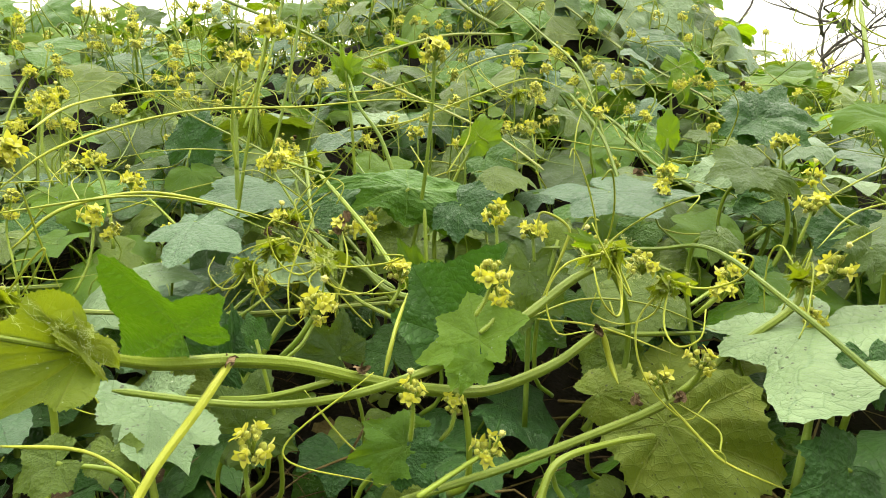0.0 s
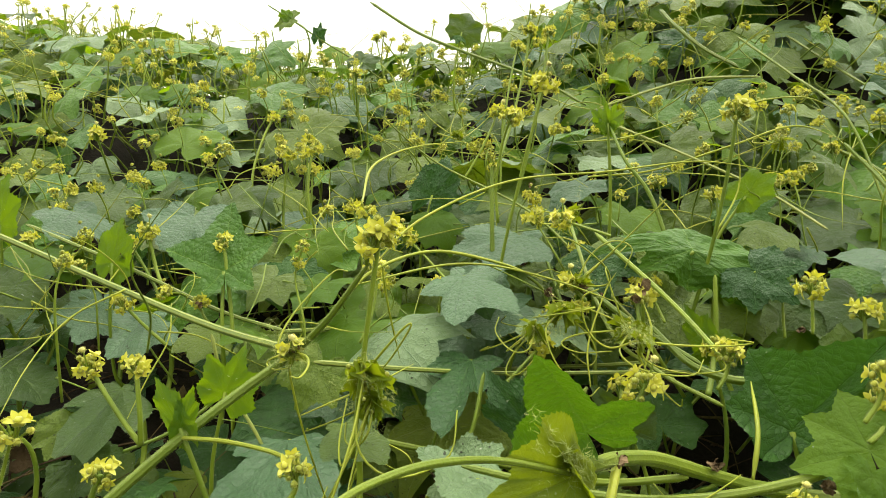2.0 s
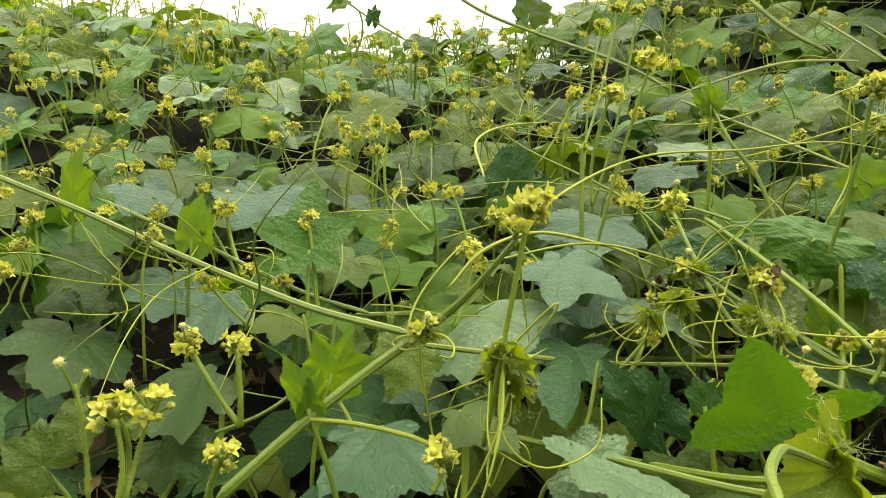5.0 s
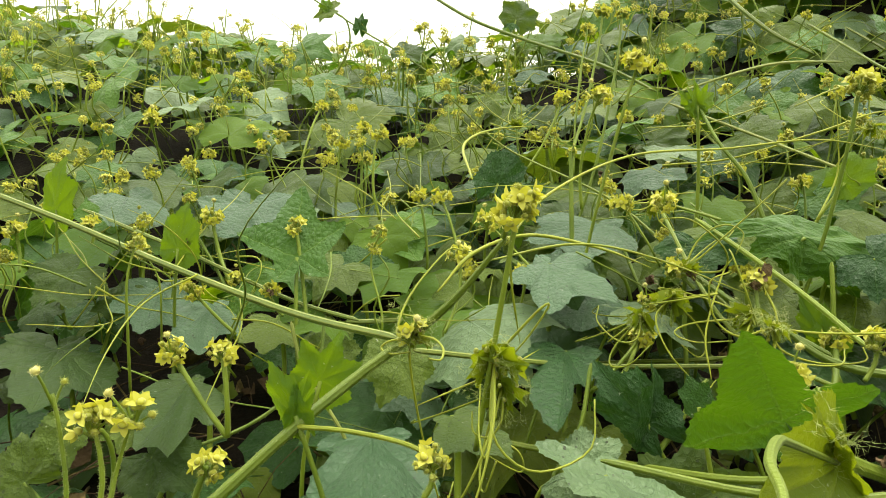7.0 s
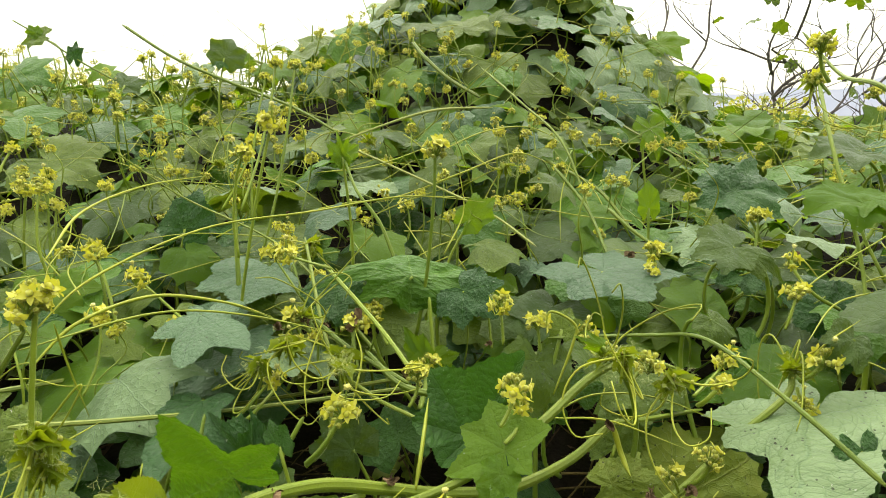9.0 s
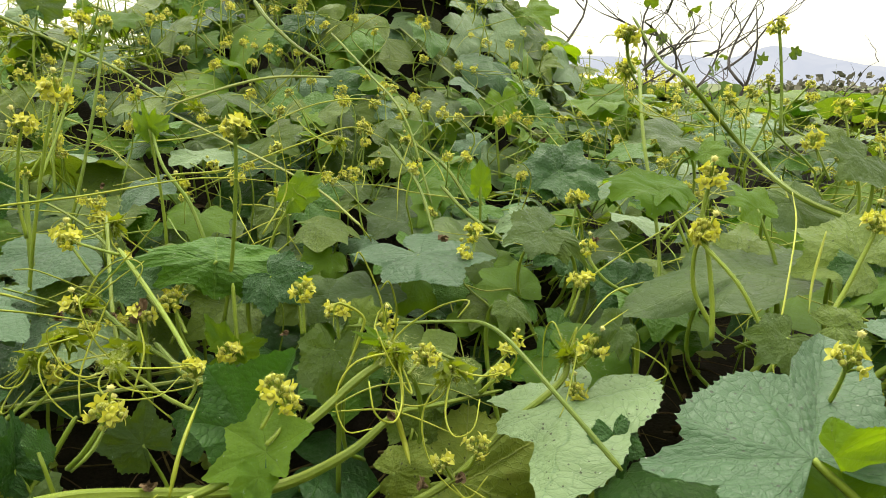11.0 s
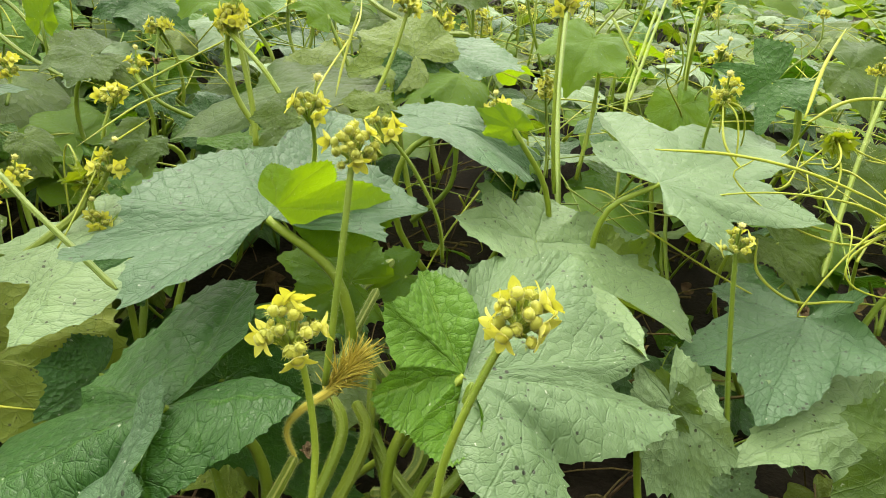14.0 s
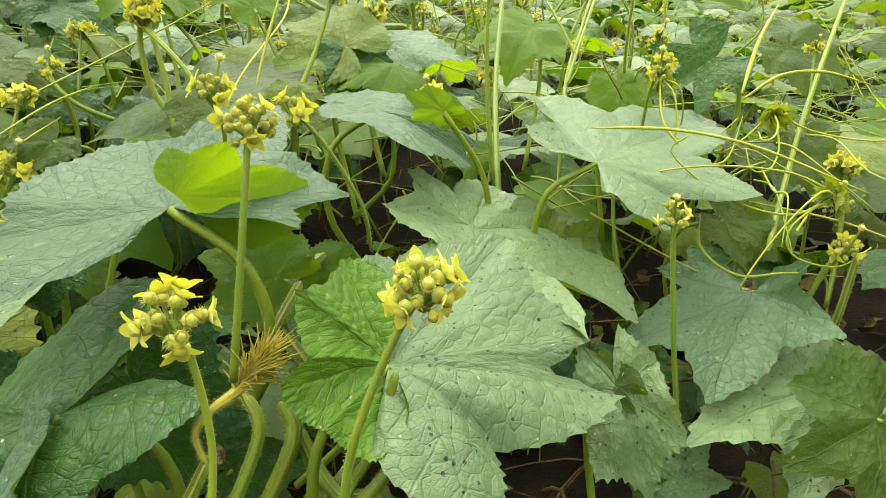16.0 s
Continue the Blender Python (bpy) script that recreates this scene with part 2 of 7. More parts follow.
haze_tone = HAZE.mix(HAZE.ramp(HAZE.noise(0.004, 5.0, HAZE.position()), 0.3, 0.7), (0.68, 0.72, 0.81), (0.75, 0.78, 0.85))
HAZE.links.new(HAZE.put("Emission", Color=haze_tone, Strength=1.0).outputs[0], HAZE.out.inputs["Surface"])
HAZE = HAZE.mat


# ---- building blocks ----
def mesh_from(name, verts, faces, mats, indices=None, smooth=True, uv=None):
    """A mesh; uv gives each vertex its place on a leaf blade, by which veins and quilting lie."""
    me = bpy.data.meshes.new(name)
    me.from_pydata([tuple(v) for v in verts], [], faces)
    for m in mats:
        me.materials.append(m)
    if indices is not None:
        me.polygons.foreach_set("material_index", indices)
    me.polygons.foreach_set("use_smooth", [smooth] * len(faces))
    if mats and mats[0].name.startswith("leaf"):
        at = np.array([tuple(v)[:2] for v in (verts if uv is None else uv)], dtype=np.float32)
        ids = np.empty(len(me.loops), dtype=np.int32)
        me.loops.foreach_get("vertex_index", ids)
        me.uv_layers.new(name="blade").uv.foreach_set("vector", at[ids].ravel())
    me.update()
    return me


def part(name, me, parent=None, label=""):
    """Links a mesh as one part under a thing or part; its mesh stands in world metres unless the parent is moved later."""
    ob = new(name, me)
    if parent:
        ob.parent = parent
    return tagged(ob, label)


def holder(name, at, label, category, group=""):
    ob = new(name)
    ob.empty_display_size = 0.02
    ob.location = at
    return tagged(ob, label, category, group)


def spline(points, n):
    """A smooth line of n points through a few given ones."""
    p = [Vector(q) for q in points]
    p = [2 * p[0] - p[1]] + p + [2 * p[-1] - p[-2]]
    out, spans = [], len(p) - 3
    for i in range(n):
        s = i / (n - 1) * spans
        k = min(int(s), spans - 1)
        f = s - k
        a, b, c, d = p[k:k + 4]
        out.append(0.5 * (2 * b + (c - a) * f + (2 * a - 5 * b + 4 * c - d) * f * f + (3 * b - a - 3 * c + d) * f ** 3))
    return out


def tube(points, radii, sides=7, n=None, ribs=0.0, wob=0.0, seed=0):
    """Vertices and faces of a tapered tube through a few points."""
    n = n or max(6, 5 * len(points))
    line, rng = spline(points, n), random.Random(seed)
    verts, faces = [], []
    side = None
    for i, c in enumerate(line):
        ahead = (line[min(i + 1, n - 1)] - line[max(i - 1, 0)]).normalized()
        side = (side or (Vector((0.31, 0.2, 0.93)) if abs(ahead.z) < 0.9 else Vector((1, 0, 0))))
        side = (side - ahead * side.dot(ahead)).normalized()
        up = ahead.cross(side)
        s = i / (n - 1) * (len(radii) - 1)
        k = min(int(s), len(radii) - 2)
        rad = radii[k] + (radii[k + 1] - radii[k]) * (s - k)
        rad *= 1 + wob * (rng.random() - 0.5)
        for j in range(sides):
            a = 2 * math.pi * j / sides
            rr = rad * (1 + (-2.0 * ribs if j % 3 == 0 else ribs))
            verts.append(c + side * math.cos(a) * rr + up * math.sin(a) * rr)
    for i in range(n - 1):
        for j in range(sides):
            a, b = i * sides + j, i * sides + (j + 1) % sides
            faces.append((a, b, b + sides, a + sides))
    faces += [tuple(range(sides - 1, -1, -1)), tuple(range((n - 1) * sides, n * sides))]
    return verts, faces


def hairs(verts, count, length, rng, sides):
    """Fine hairs standing off a tube: thin triangles."""
    hv, hf = [], []
    rings = len(verts) // sides
    for _ in range(count):
        i, j = rng.randrange(1, rings - 1), rng.randrange(sides)
        ring = verts[i * sides:(i + 1) * sides]
        c = sum(ring, Vector()) / sides
        nxt = verts[(i + 1) * sides + j]
        p = ring[j].lerp(nxt, rng.random())
        out = (ring[j] - c).normalized()
        along = (nxt - ring[j]).normalized()
        tip = p + (out + along * rng.uniform(-0.5, 0.5)) * length * rng.uniform(0.5, 1.2)
        b = len(hv)
        hv += [p - along * 0.00005, p + along * 0.00005, tip]
        hf.append((b, b + 1, b + 2))
    return hv, hf


def joined(name, pieces, mats):
    """One mesh out of (verts, faces, material index) pieces."""
    verts, faces, idx = [], [], []
    for v, f, m in pieces:
        b = len(verts)
        verts += v
        faces += [tuple(b + k for k in q) for q in f]
        idx += [m] * len(f)
    return mesh_from(name, verts, faces, mats, idx)


def leaf_outline(theta, points):
    """The blade's reach at an angle from its tip: five pointed lobes, round bays and a notch at the stalk."""
    a = abs(theta)
    side = 1 if theta >= 0 else -1
    knots = points[side]
    for (a0, r0, peak0), (a1, r1, peak1) in zip(knots, knots[1:]):
        if a <= a1:
            s = (a - a0) / (a1 - a0)
            if peak0:
                return r0 + (r1 - r0) * (1 - (1 - s) ** 1.45)
            s = 1 - s
            return r1 + (r0 - r1) * (1 - (1 - s) ** 1.45)
    return knots[-1][1]


def leaf_shape(seed, deep=0.6, around=96, rings=7, teeth=0.022, droop=0.16, cup=0.05, fold=0.06, wave=0.05):
    """Vertices and faces of a leaf blade one unit long from stalk to tip, tip along +y, face up."""
    rng = random.Random(seed)
    points = {}
    for side in (1, -1):
        l2, l3 = rng.uniform(0.82, 0.98), rng.uniform(0.62, 0.8)
        bay1, bay2 = 1 - deep * rng.uniform(0.55, 0.85), 1 - deep * rng.uniform(0.7, 0.95)
        knots = [(0, 1.0, True), (25, bay1 * 0.92, False), (49, l2, True), (75, min(bay2, l3 * 0.9), False), (100, l3, True),
                 (126, l3 * 0.8, False), (146, l3 * 0.82, True), (180, 0.10, False)]
        points[side] = [(radians(a), r, p) for a, r, p in knots]
    noff = Vector((rng.uniform(0, 50), rng.uniform(0, 50), rng.uniform(0, 50)))
    lean = rng.uniform(-0.12, 0.12)
    verts, faces = [Vector((0, 0, 0))], []
    for k in range(1, rings + 1):
        f = k / rings
        for j in range(around):
            th = -math.pi + 2 * math.pi * (j + 0.5) / around
            reach = leaf_outline(th, points)
            if k == rings:
                reach *= 1 + teeth * (1 if j % 3 == 0 else -0.55)
            r = reach * f ** 0.9
            x, y = r * math.sin(th), r * math.cos(th)
            near = max(-2, min(2, round(th / VEIN)))
            d = th - near * VEIN
            z = cup * r * (math.sin(abs(d) / VEIN * math.pi) if abs(d) < VEIN else 0.4)
            z -= droop * r * r + (0.5 * droop * r ** 3 if abs(near) == 0 else 0)
            z += fold * abs(x) * 1.2 + lean * x * 0.5
            z += wave * noise.noise(Vector((x * 2.6, y * 2.6, 0)) + noff) * (0.3 + r)
            z += 0.018 * noise.noise(Vector((x * 11, y * 11, 3)) + noff)
            if k == rings:
                z += 0.03 * noise.noise(Vector((th * 6, 0, 9)) + noff)
            verts.append(Vector((x, y, z)))
    for j in range(around - 1):
        faces.append((0, 1 + j + 1, 1 + j))
    for k in range(rings - 1):
        for j in range(around - 1):
            a, b = 1 + k * around + j, 1 + k * around + j + 1
            faces.append((a, b, b + around, a + around))
    faces = [tuple(reversed(q)) for q in faces]
    return verts, faces


def frame_matrix(rx, ry, rz):
    return Euler((radians(rx), radians(ry), radians(rz))).to_matrix()


BLADES = {}
FORMS = ((0.33, 0.16, 0.07, 0.05, 0.14), (0.46, 0.18, 0.06, 0.08, 0.15), (0.62, 0.20, 0.05, 0.02, 0.17), (0.40, 0.38, 0.07, -0.12, 0.14), (0.74, 0.10, 0.04, 0.22, 0.10), (0.25, 0.10, 0.06, 0.0, 0.10))


def blade_mesh(shape, mat, own=0):
    """A leaf blade of one of six forms; own: a number that makes it unlike the others of its form."""
    key = (shape, mat.name, own)
    if key not in BLADES:
        v, f = leaf_shape(100 + shape + 17 * own, *((FORMS[shape % 6][0], 129, 8, 0.034) if own else (FORMS[shape % 6][0], 54, 5, 0.022)), *FORMS[shape % 6][1:])
        BLADES[key] = mesh_from("leaf", v, f, [mat])
    return BLADES[key]


def leaf_stalk(ob, m, at, turn, stalk, thick):
    """The stalk of a leaf, down from its notch by the given way."""
    a, s = Vector(at), Vector(stalk)
    back = -(frame_matrix(*turn) @ Vector((0, 1, 0))) * 0.25 * s.length
    rng = random.Random(hash((round(at[0] * 1000), round(at[1] * 1000))))
    pts = [a + Vector((0, 0, -0.0005)), a + s * 0.22 + back, a + s * 0.6 + back * 1.1, a + s]
    v, f = tube(pts, (thick * 0.8, thick, thick * 1.15), 7, 14, 0.07)
    hv, hf = hairs(v, 90, 0.0012, rng, 7)
    st = part("leaf_stalk", joined("leaf_stalk", [(v, f, 0), (hv, hf, 1)], [STALK, HAIR]), ob)
    st.matrix_parent_inverse = m.inverted()


def leaf(vine, at, turn, size, wide=1.0, shape=0, mat=LEAF, stalk=(0.0, 0.0, -0.1), thick=0.0016, label=""):
    """A leaf part of a vine, with its stalk running down from the notch by the given way."""
    ob = part("leaf", blade_mesh(shape, mat, 1 + len(scene.objects)), vine, label)
    m = Matrix.Translation(at) @ frame_matrix(*turn).to_4x4() @ Matrix.Diagonal((size * wide, size, size, 1))
    ob.matrix_basis = vine.matrix_basis.inverted() @ m
    if stalk:
        leaf_stalk(ob, m, at, turn, stalk, thick)
    return ob


def lobed_shape(seed, lobes, bay=0.6, around=150, rings=9, teeth=0.022, cup=0.05, wave=0.06, rim=None, margin=45.0, point=0.9):
    """A blade with lobes of its own: each has an angle from the blade's +y in degrees, a reach and a lift off its plane. bay: how far in the bays go, for all or one by one. rim: from angle, to angle and depth of a margin that hangs down. point: how sharp the lobes are."""
    rng = random.Random(seed)
    noff = Vector((rng.uniform(0, 50), rng.uniform(0, 50), rng.uniform(0, 50)))
    lobes = sorted(lobes)
    mid = min(range(len(lobes)), key=lambda k: abs(lobes[k][0]))
    gap = 360 - (lobes[-1][0] - lobes[0][0])
    margin = min(margin, gap * 0.46)
    first, last = lobes[0], lobes[-1]
    knots = [(first[0] - margin, 0.42 * first[1], first[2] * 0.5, -0.6)] + [(a, r, z, float(k - mid)) for k, (a, r, z) in enumerate(lobes)]
    knots.append((last[0] + margin, 0.42 * last[1], last[2] * 0.5, 0.6))
    knots[0] = (*knots[0][:3], knots[1][3] - 0.6)
    knots[-1] = (*knots[-1][:3], knots[-2][3] + 0.6)
    verts, uv, faces = [Vector((0, 0, 0))], [(0.0, 0.001)], []
    for k in range(1, rings + 1):
        f = k / rings
        for j in range(around):
            th = knots[0][0] + (knots[-1][0] - knots[0][0]) * j / (around - 1)
            i = max(q for q in range(len(knots) - 1) if knots[q][0] <= th + 1e-6)
            (a0, r0, z0, s0), (a1, r1, z1, s1) = knots[i], knots[i + 1]
            s = (th - a0) / max(1e-6, a1 - a0)
            if i == 0 or i == len(knots) - 2:
                q = s if i == 0 else 1 - s
                reach = (r0 if i == 0 else r1) + abs(r1 - r0) * q ** 0.7
            else:
                dip = min(r0, r1) * (bay[i - 1] if isinstance(bay, tuple) else 1 - (1 - bay) * min(1.0, (a1 - a0) / 45))
                side = r0 if s < 0.5 else r1
                q = 2 * min(s, 1 - s)
                reach = dip + (side - dip) * (1 - q) ** point
            if k == rings:
                reach *= 1 + teeth * (1 if j % 3 == 0 else -0.55)
            e = s * s * (3 - 2 * s)
            lift, near = z0 + (z1 - z0) * e, s0 + (s1 - s0) * s
            r = reach * f ** 0.9
            x, y = r * math.sin(radians(th)), r * math.cos(radians(th))
            off = abs(near - round(near))
            z = lift * f ** 1.5 + cup * r * math.sin(off * 2 * math.pi * 0.5)
            z += wave * noise.noise(Vector((x * 2.6, y * 2.6, 0)) + noff) * (0.2 + r) * f
            z += 0.016 * noise.noise(Vector((x * 11, y * 11, 3)) + noff)
            if rim and rim[0] < th < rim[1]:
                z -= rim[2] * max(0.0, (f - 0.6) / 0.4) ** 1.3 * math.sin(math.pi * (th - rim[0]) / (rim[1] - rim[0])) ** 0.5
            if k == rings:
                z += 0.025 * noise.noise(Vector((th * 0.1, 0, 9)) + noff)
            verts.append(Vector((x, y, z)))
            uv.append((r * math.sin(near * VEIN), r * math.cos(near * VEIN)))
    for j in range(around - 1):
        faces.append((0, 1 + j, 2 + j))
    for k in range(rings - 1):
        for j in range(around - 1):
            a = 1 + k * around + j
            faces.append((a, a + around, a + around + 1, a + 1))
    return verts, [tuple(reversed(q)) for q in faces], uv


def lobed_leaf(vine, at, turn, size, lobes, bay=0.6, mat=LEAF, stalk=(0.0, 0.0, -0.1), thick=0.002, label="", cup=0.05, wave=0.06, rim=None, margin=45.0, point=0.9):
    """A broad leaf with its own set of lobes, and its stalk."""
    v, f, uv = lobed_shape(len(scene.objects), lobes, bay, cup=cup, wave=wave, rim=rim, margin=margin, point=point)
    ob = part("leaf", mesh_from("leaf", v, f, [mat], uv=uv), vine, label)
    m = Matrix.Translation(at) @ frame_matrix(*turn).to_4x4() @ Matrix.Diagonal((size, size, size, 1))
    ob.matrix_basis = vine.matrix_basis.inverted() @ m
    if stalk:
        leaf_stalk(ob, m, at, turn, stalk, thick)
    return ob


# flowers: five pointed petals round a yellow centre, on a short green cup
def petal(length, width, lift, turn, base=0.0012):
    verts, faces = [], []
    rows = ((0.0, 0.7), (0.28, 1.0), (0.55, 0.82), (0.82, 0.42), (1.0, 0.05))
    c, s = math.cos(turn), math.sin(turn)
    for f, w in rows:
        for side in (-1, 0, 1):
            out = base + length * f * math.cos(lift)
            x = side * width * w * 0.5
            z = length * (f * math.sin(lift) - 0.28 * f * f) + abs(side) * width * 0.13
            verts.append(Vector((c * out - s * x, s * out + c * x, z)))
    for i in range(len(rows) - 1):
        for j in range(2):
            a = i * 3 + j
            faces.append((a, a + 1, a + 4, a + 3))
    return verts, faces


def dome(radius, height, at=(0, 0, 0), sides=8, rows=4, bump=0.0, rng=None):
    verts, faces = [], []
    for i in range(rows):
        e = math.pi * (i + 0.25) / (rows - 0.35)
        for j in range(sides):
            a = 2 * math.pi * (j + 0.5 * (i % 2)) / sides
            k = 1 + (bump * (rng.random() - 0.5) if rng else 0)
            verts.append(Vector(at) + Vector((radius * math.sin(e) * math.cos(a) * k, radius * math.sin(e) * math.sin(a) * k, height * (-math.cos(e)) * 0.5 + height * 0.5)))
    for i in range(rows - 1):
        for j in range(sides):
            a, b = i * sides + j, i * sides + (j + 1) % sides
            faces.append((a, b, b + sides, a + sides))
    faces += [tuple(range(sides - 1, -1, -1)), tuple(range((rows - 1) * sides, rows * sides))]
    return verts, faces


def flower_pieces(seed, open_=1.0):
    rng = random.Random(seed)
    pieces = []
    for k in range(5):
        v, f = petal(rng.uniform(0.0044, 0.0057), rng.uniform(0.0030, 0.0037), radians(rng.uniform(12, 50) + (1 - open_) * 35), 2 * math.pi * k / 5 + rng.uniform(-0.12, 0.12))
        pieces.append((v, f, 0))
    v, f = dome(0.0017, 0.0022, (0, 0, 0), 9, 5, 0.6, rng)
    pieces.append((v, f, 1))
    v, f = dome(0.0021, 0.003, (0, 0, -0.0028), 7, 4)
    pieces.append((v, f, 2))
    return pieces


FLOWERS = [joined("flower", flower_pieces(s, o), [PETAL, EYE_MAT, BUD]) for s, o in ((1, 1.0), (2, 0.9), (3, 0.7), (4, 0.35), (5, 1.1))]


def bud_pieces(seed, r):
    rng = random.Random(seed)
    v, f = dome(r * 0.86, r * 1.9, (0, 0, -r * 0.9), 9, 6, 0.3, rng)
    pieces = [(v, f, 0)]
    for _ in range(60):
        d = Vector((rng.gauss(0, 1), rng.gauss(0, 1), rng.gauss(0.2, 1))).normalized()
        s = d.orthogonal().normalized() * 0.00008
        pieces.append(([d * r * 0.9 - s, d * r * 0.9 + s, d * (r + rng.uniform(0.0006, 0.0014))], [(0, 1, 2)], 0))
    for k in range(5):
        a = 2 * math.pi * k / 5
        v, f = petal(r * 1.7, r * 1.25, radians(70), a, r * 0.5)
        pieces.append(([p + Vector((0, 0, -r * 0.7)) for p in v], f, 0))
    return pieces


BUDS = [joined("bud", bud_pieces(s, r), [m]) for s, r, m in ((1, 0.0015, BUD), (2, 0.0018, BUD), (3, 0.0018, BUD_PALE), (4, 0.0012, BUD))]


def head_layout(seed, flowers, buds, spread=1.0):
    """Places of the flowers and buds of one head, about its own centre."""
    rng = random.Random(seed)
    out = []
    flowers, buds = (flowers + 2, buds + 7) if flowers >= 0 else (0, 1)
    for k in range(flowers):
        a = 2.4 * k + rng.uniform(-0.4, 0.4)
        e = radians(rng.uniform(-35, 55))
        d = Vector((math.cos(a) * math.cos(e), math.sin(a) * math.cos(e), math.sin(e)))
        out.append(("flower", rng.randrange(5), d * rng.uniform(0.0052, 0.0080) * spread, d))
    for k in range(buds):
        a = 2.4 * k + 1.0
        e = radians(rng.uniform(-50, 80))
        d = Vector((math.cos(a) * math.cos(e), math.sin(a) * math.cos(e), math.sin(e)))
        out.append(("bud", rng.randrange(2) if rng.random() < 0.85 else 3, d * rng.uniform(0.003, 0.0075) * spread, d))
    if rng.random() < 0.45:
        d = Vector((rng.uniform(-0.6, 0.6), rng.uniform(-0.6, 0.2), 1)).normalized()
        out.append(("bud", 2, d * 0.0135 * spread, d))
    return out


def flower_spike(top, foot, seed=0, flowers=4, buds=7, size=1.0, thick=0.0013, bow=0.01, label="upright hairy flower stalk topped with small yellow gourd flowers"):
    """A stalk from foot to top with a head of yellow flowers and round buds."""
    rng = random.Random(900 + seed)
    top, foot = Vector(top), Vector(foot)
    thing = holder("flower_spike", foot, label, "flower", "yellow flower spikes on the vines")
    local = top - foot
    bend = Vector((rng.uniform(-1, 1), rng.uniform(-1, 1), 0)) * bow
    pts = [Vector(), local * 0.35 + bend, local * 0.75 + bend * 0.8, local]
    v, f = tube(pts, (thick * 1.15, thick, thick * 0.9), 7, 18, 0.08)
    hv, hf = hairs(v, 520, 0.0009, rng, 7)
    pieces = [(v, f, 0), (hv, hf, 1)]
    layout = head_layout(seed, flowers, buds, size)
    for kind, n, off, d in layout:
        pv, pf = tube([local - Vector((0, 0, 0.006 * size)), local + off * 0.5 - Vector((0, 0, 0.002)), local + off], (0.0006, 0.0005), 5, 5)
        pieces.append((pv, pf, 0))
    part("stalk", joined("stalk", pieces, [STALK, HAIR]), thing)
    for kind, n, off, d in layout:
        ob = part(kind, (FLOWERS if kind == "flower" else BUDS)[n], thing)
        q = d.to_track_quat("Z", "Y") @ Euler((0, 0, rng.uniform(0, 6))).to_quaternion()
        ob.matrix_basis = Matrix.LocRotScale(local + off, q, Vector((1, 1, 1)) * size * rng.uniform(0.88, 1.1))
    return thing


def runner(vine, points, radius, mat=STEM, name="stem", fuzz=300, label="", n=None):
    """A length of vine stem through a few points."""
    rng = random.Random(len(points) * 31 + int(points[0][0] * 999))
    base = vine.matrix_basis.translation if vine else Vector()
    rad = radius if isinstance(radius, tuple) else (radius * 1.08, radius, radius * 0.92)
    v, f = tube([Vector(p) - base for p in points], rad, 18, n or 9 * len(points), 0.04, 0.06, 3)
    for ring in (range(18), range(len(v) - 18, len(v))):
        mid = sum((v[i] for i in ring), Vector()) / 18
        for i in ring:
            v[i] = mid.lerp(v[i], 0.4)
    pieces = [(v, [q for k, q in enumerate(f) if k % 3 == 1 or len(q) > 4], 0), (v, [q for k, q in enumerate(f) if k % 3 != 1 and len(q) == 4], 2)]
    if fuzz:
        hv, hf = hairs(v, 2 * fuzz, 0.0011, rng, 18)
        pieces.append((hv, hf, 1))
    return part(name, joined(name, pieces, [mat, HAIR, GROOVE if mat == VINE_OLD and max(rad) > 0.0014 else mat]), vine, label)


def tendril(vine, points, radius=0.0006, coils=0, mat=TENDRIL):
    """A thin tendril, with a few coils at its end."""
    base = vine.matrix_basis.translation
    pts = [Vector(p) - base for p in points]
    if coils:
        a, b = pts[-2], pts[-1]
        ahead = (b - a).normalized()
        side = ahead.cross(Vector((0, 0, 1))).normalized()
        up = side.cross(ahead)
        line = spline(pts, 6 * len(pts))
        for k in range(1, coils * 8):
            c = 2 * math.pi * k / 8
            r = 0.004 * (1 - k / (coils * 9))
            line.append(b + ahead * 0.0011 * k + side * math.sin(c) * r + up * (1 - math.cos(c)) * r)
        pts = line
    v, f = tube(pts, (radius * 0.5, radius * 1.1, radius, radius, radius * 0.8, radius * 0.2), 5, max(16, 3 * len(pts)) if coils else 7 * len(pts))
    return part("tendril", joined("tendril", [(v, f, 0)], [mat]), vine)


def tuft(vine, at, aim, length=0.016, spread=0.42, count=120, seed=0):
    """A withered bud: a feathery bundle of fine golden fibres."""
    rng = random.Random(300 + seed)
    base = Vector(at) - vine.matrix_basis.translation
    aim = Vector(aim).normalized()
    pieces = []
    for k in range(count):
        s = base + aim * length * rng.uniform(0.0, 0.55)
        way = (aim + Vector((rng.gauss(0, spread), rng.gauss(0, spread), rng.gauss(0, spread)))).normalized() * length * rng.uniform(0.25, 0.6)
        bend = Vector((rng.gauss(0, 0.001), rng.gauss(0, 0.001), rng.gauss(-0.0004, 0.001)))
        v, f = tube([s, s + way * 0.5 + bend, s + way + bend * 2.5], (0.0005, 0.0003, 0.0001), 4, 6)
        pieces.append((v, f, 0))
    return part("withered_bud", joined("withered_bud", pieces, [WITHER]), vine, "feathery withered golden bud")


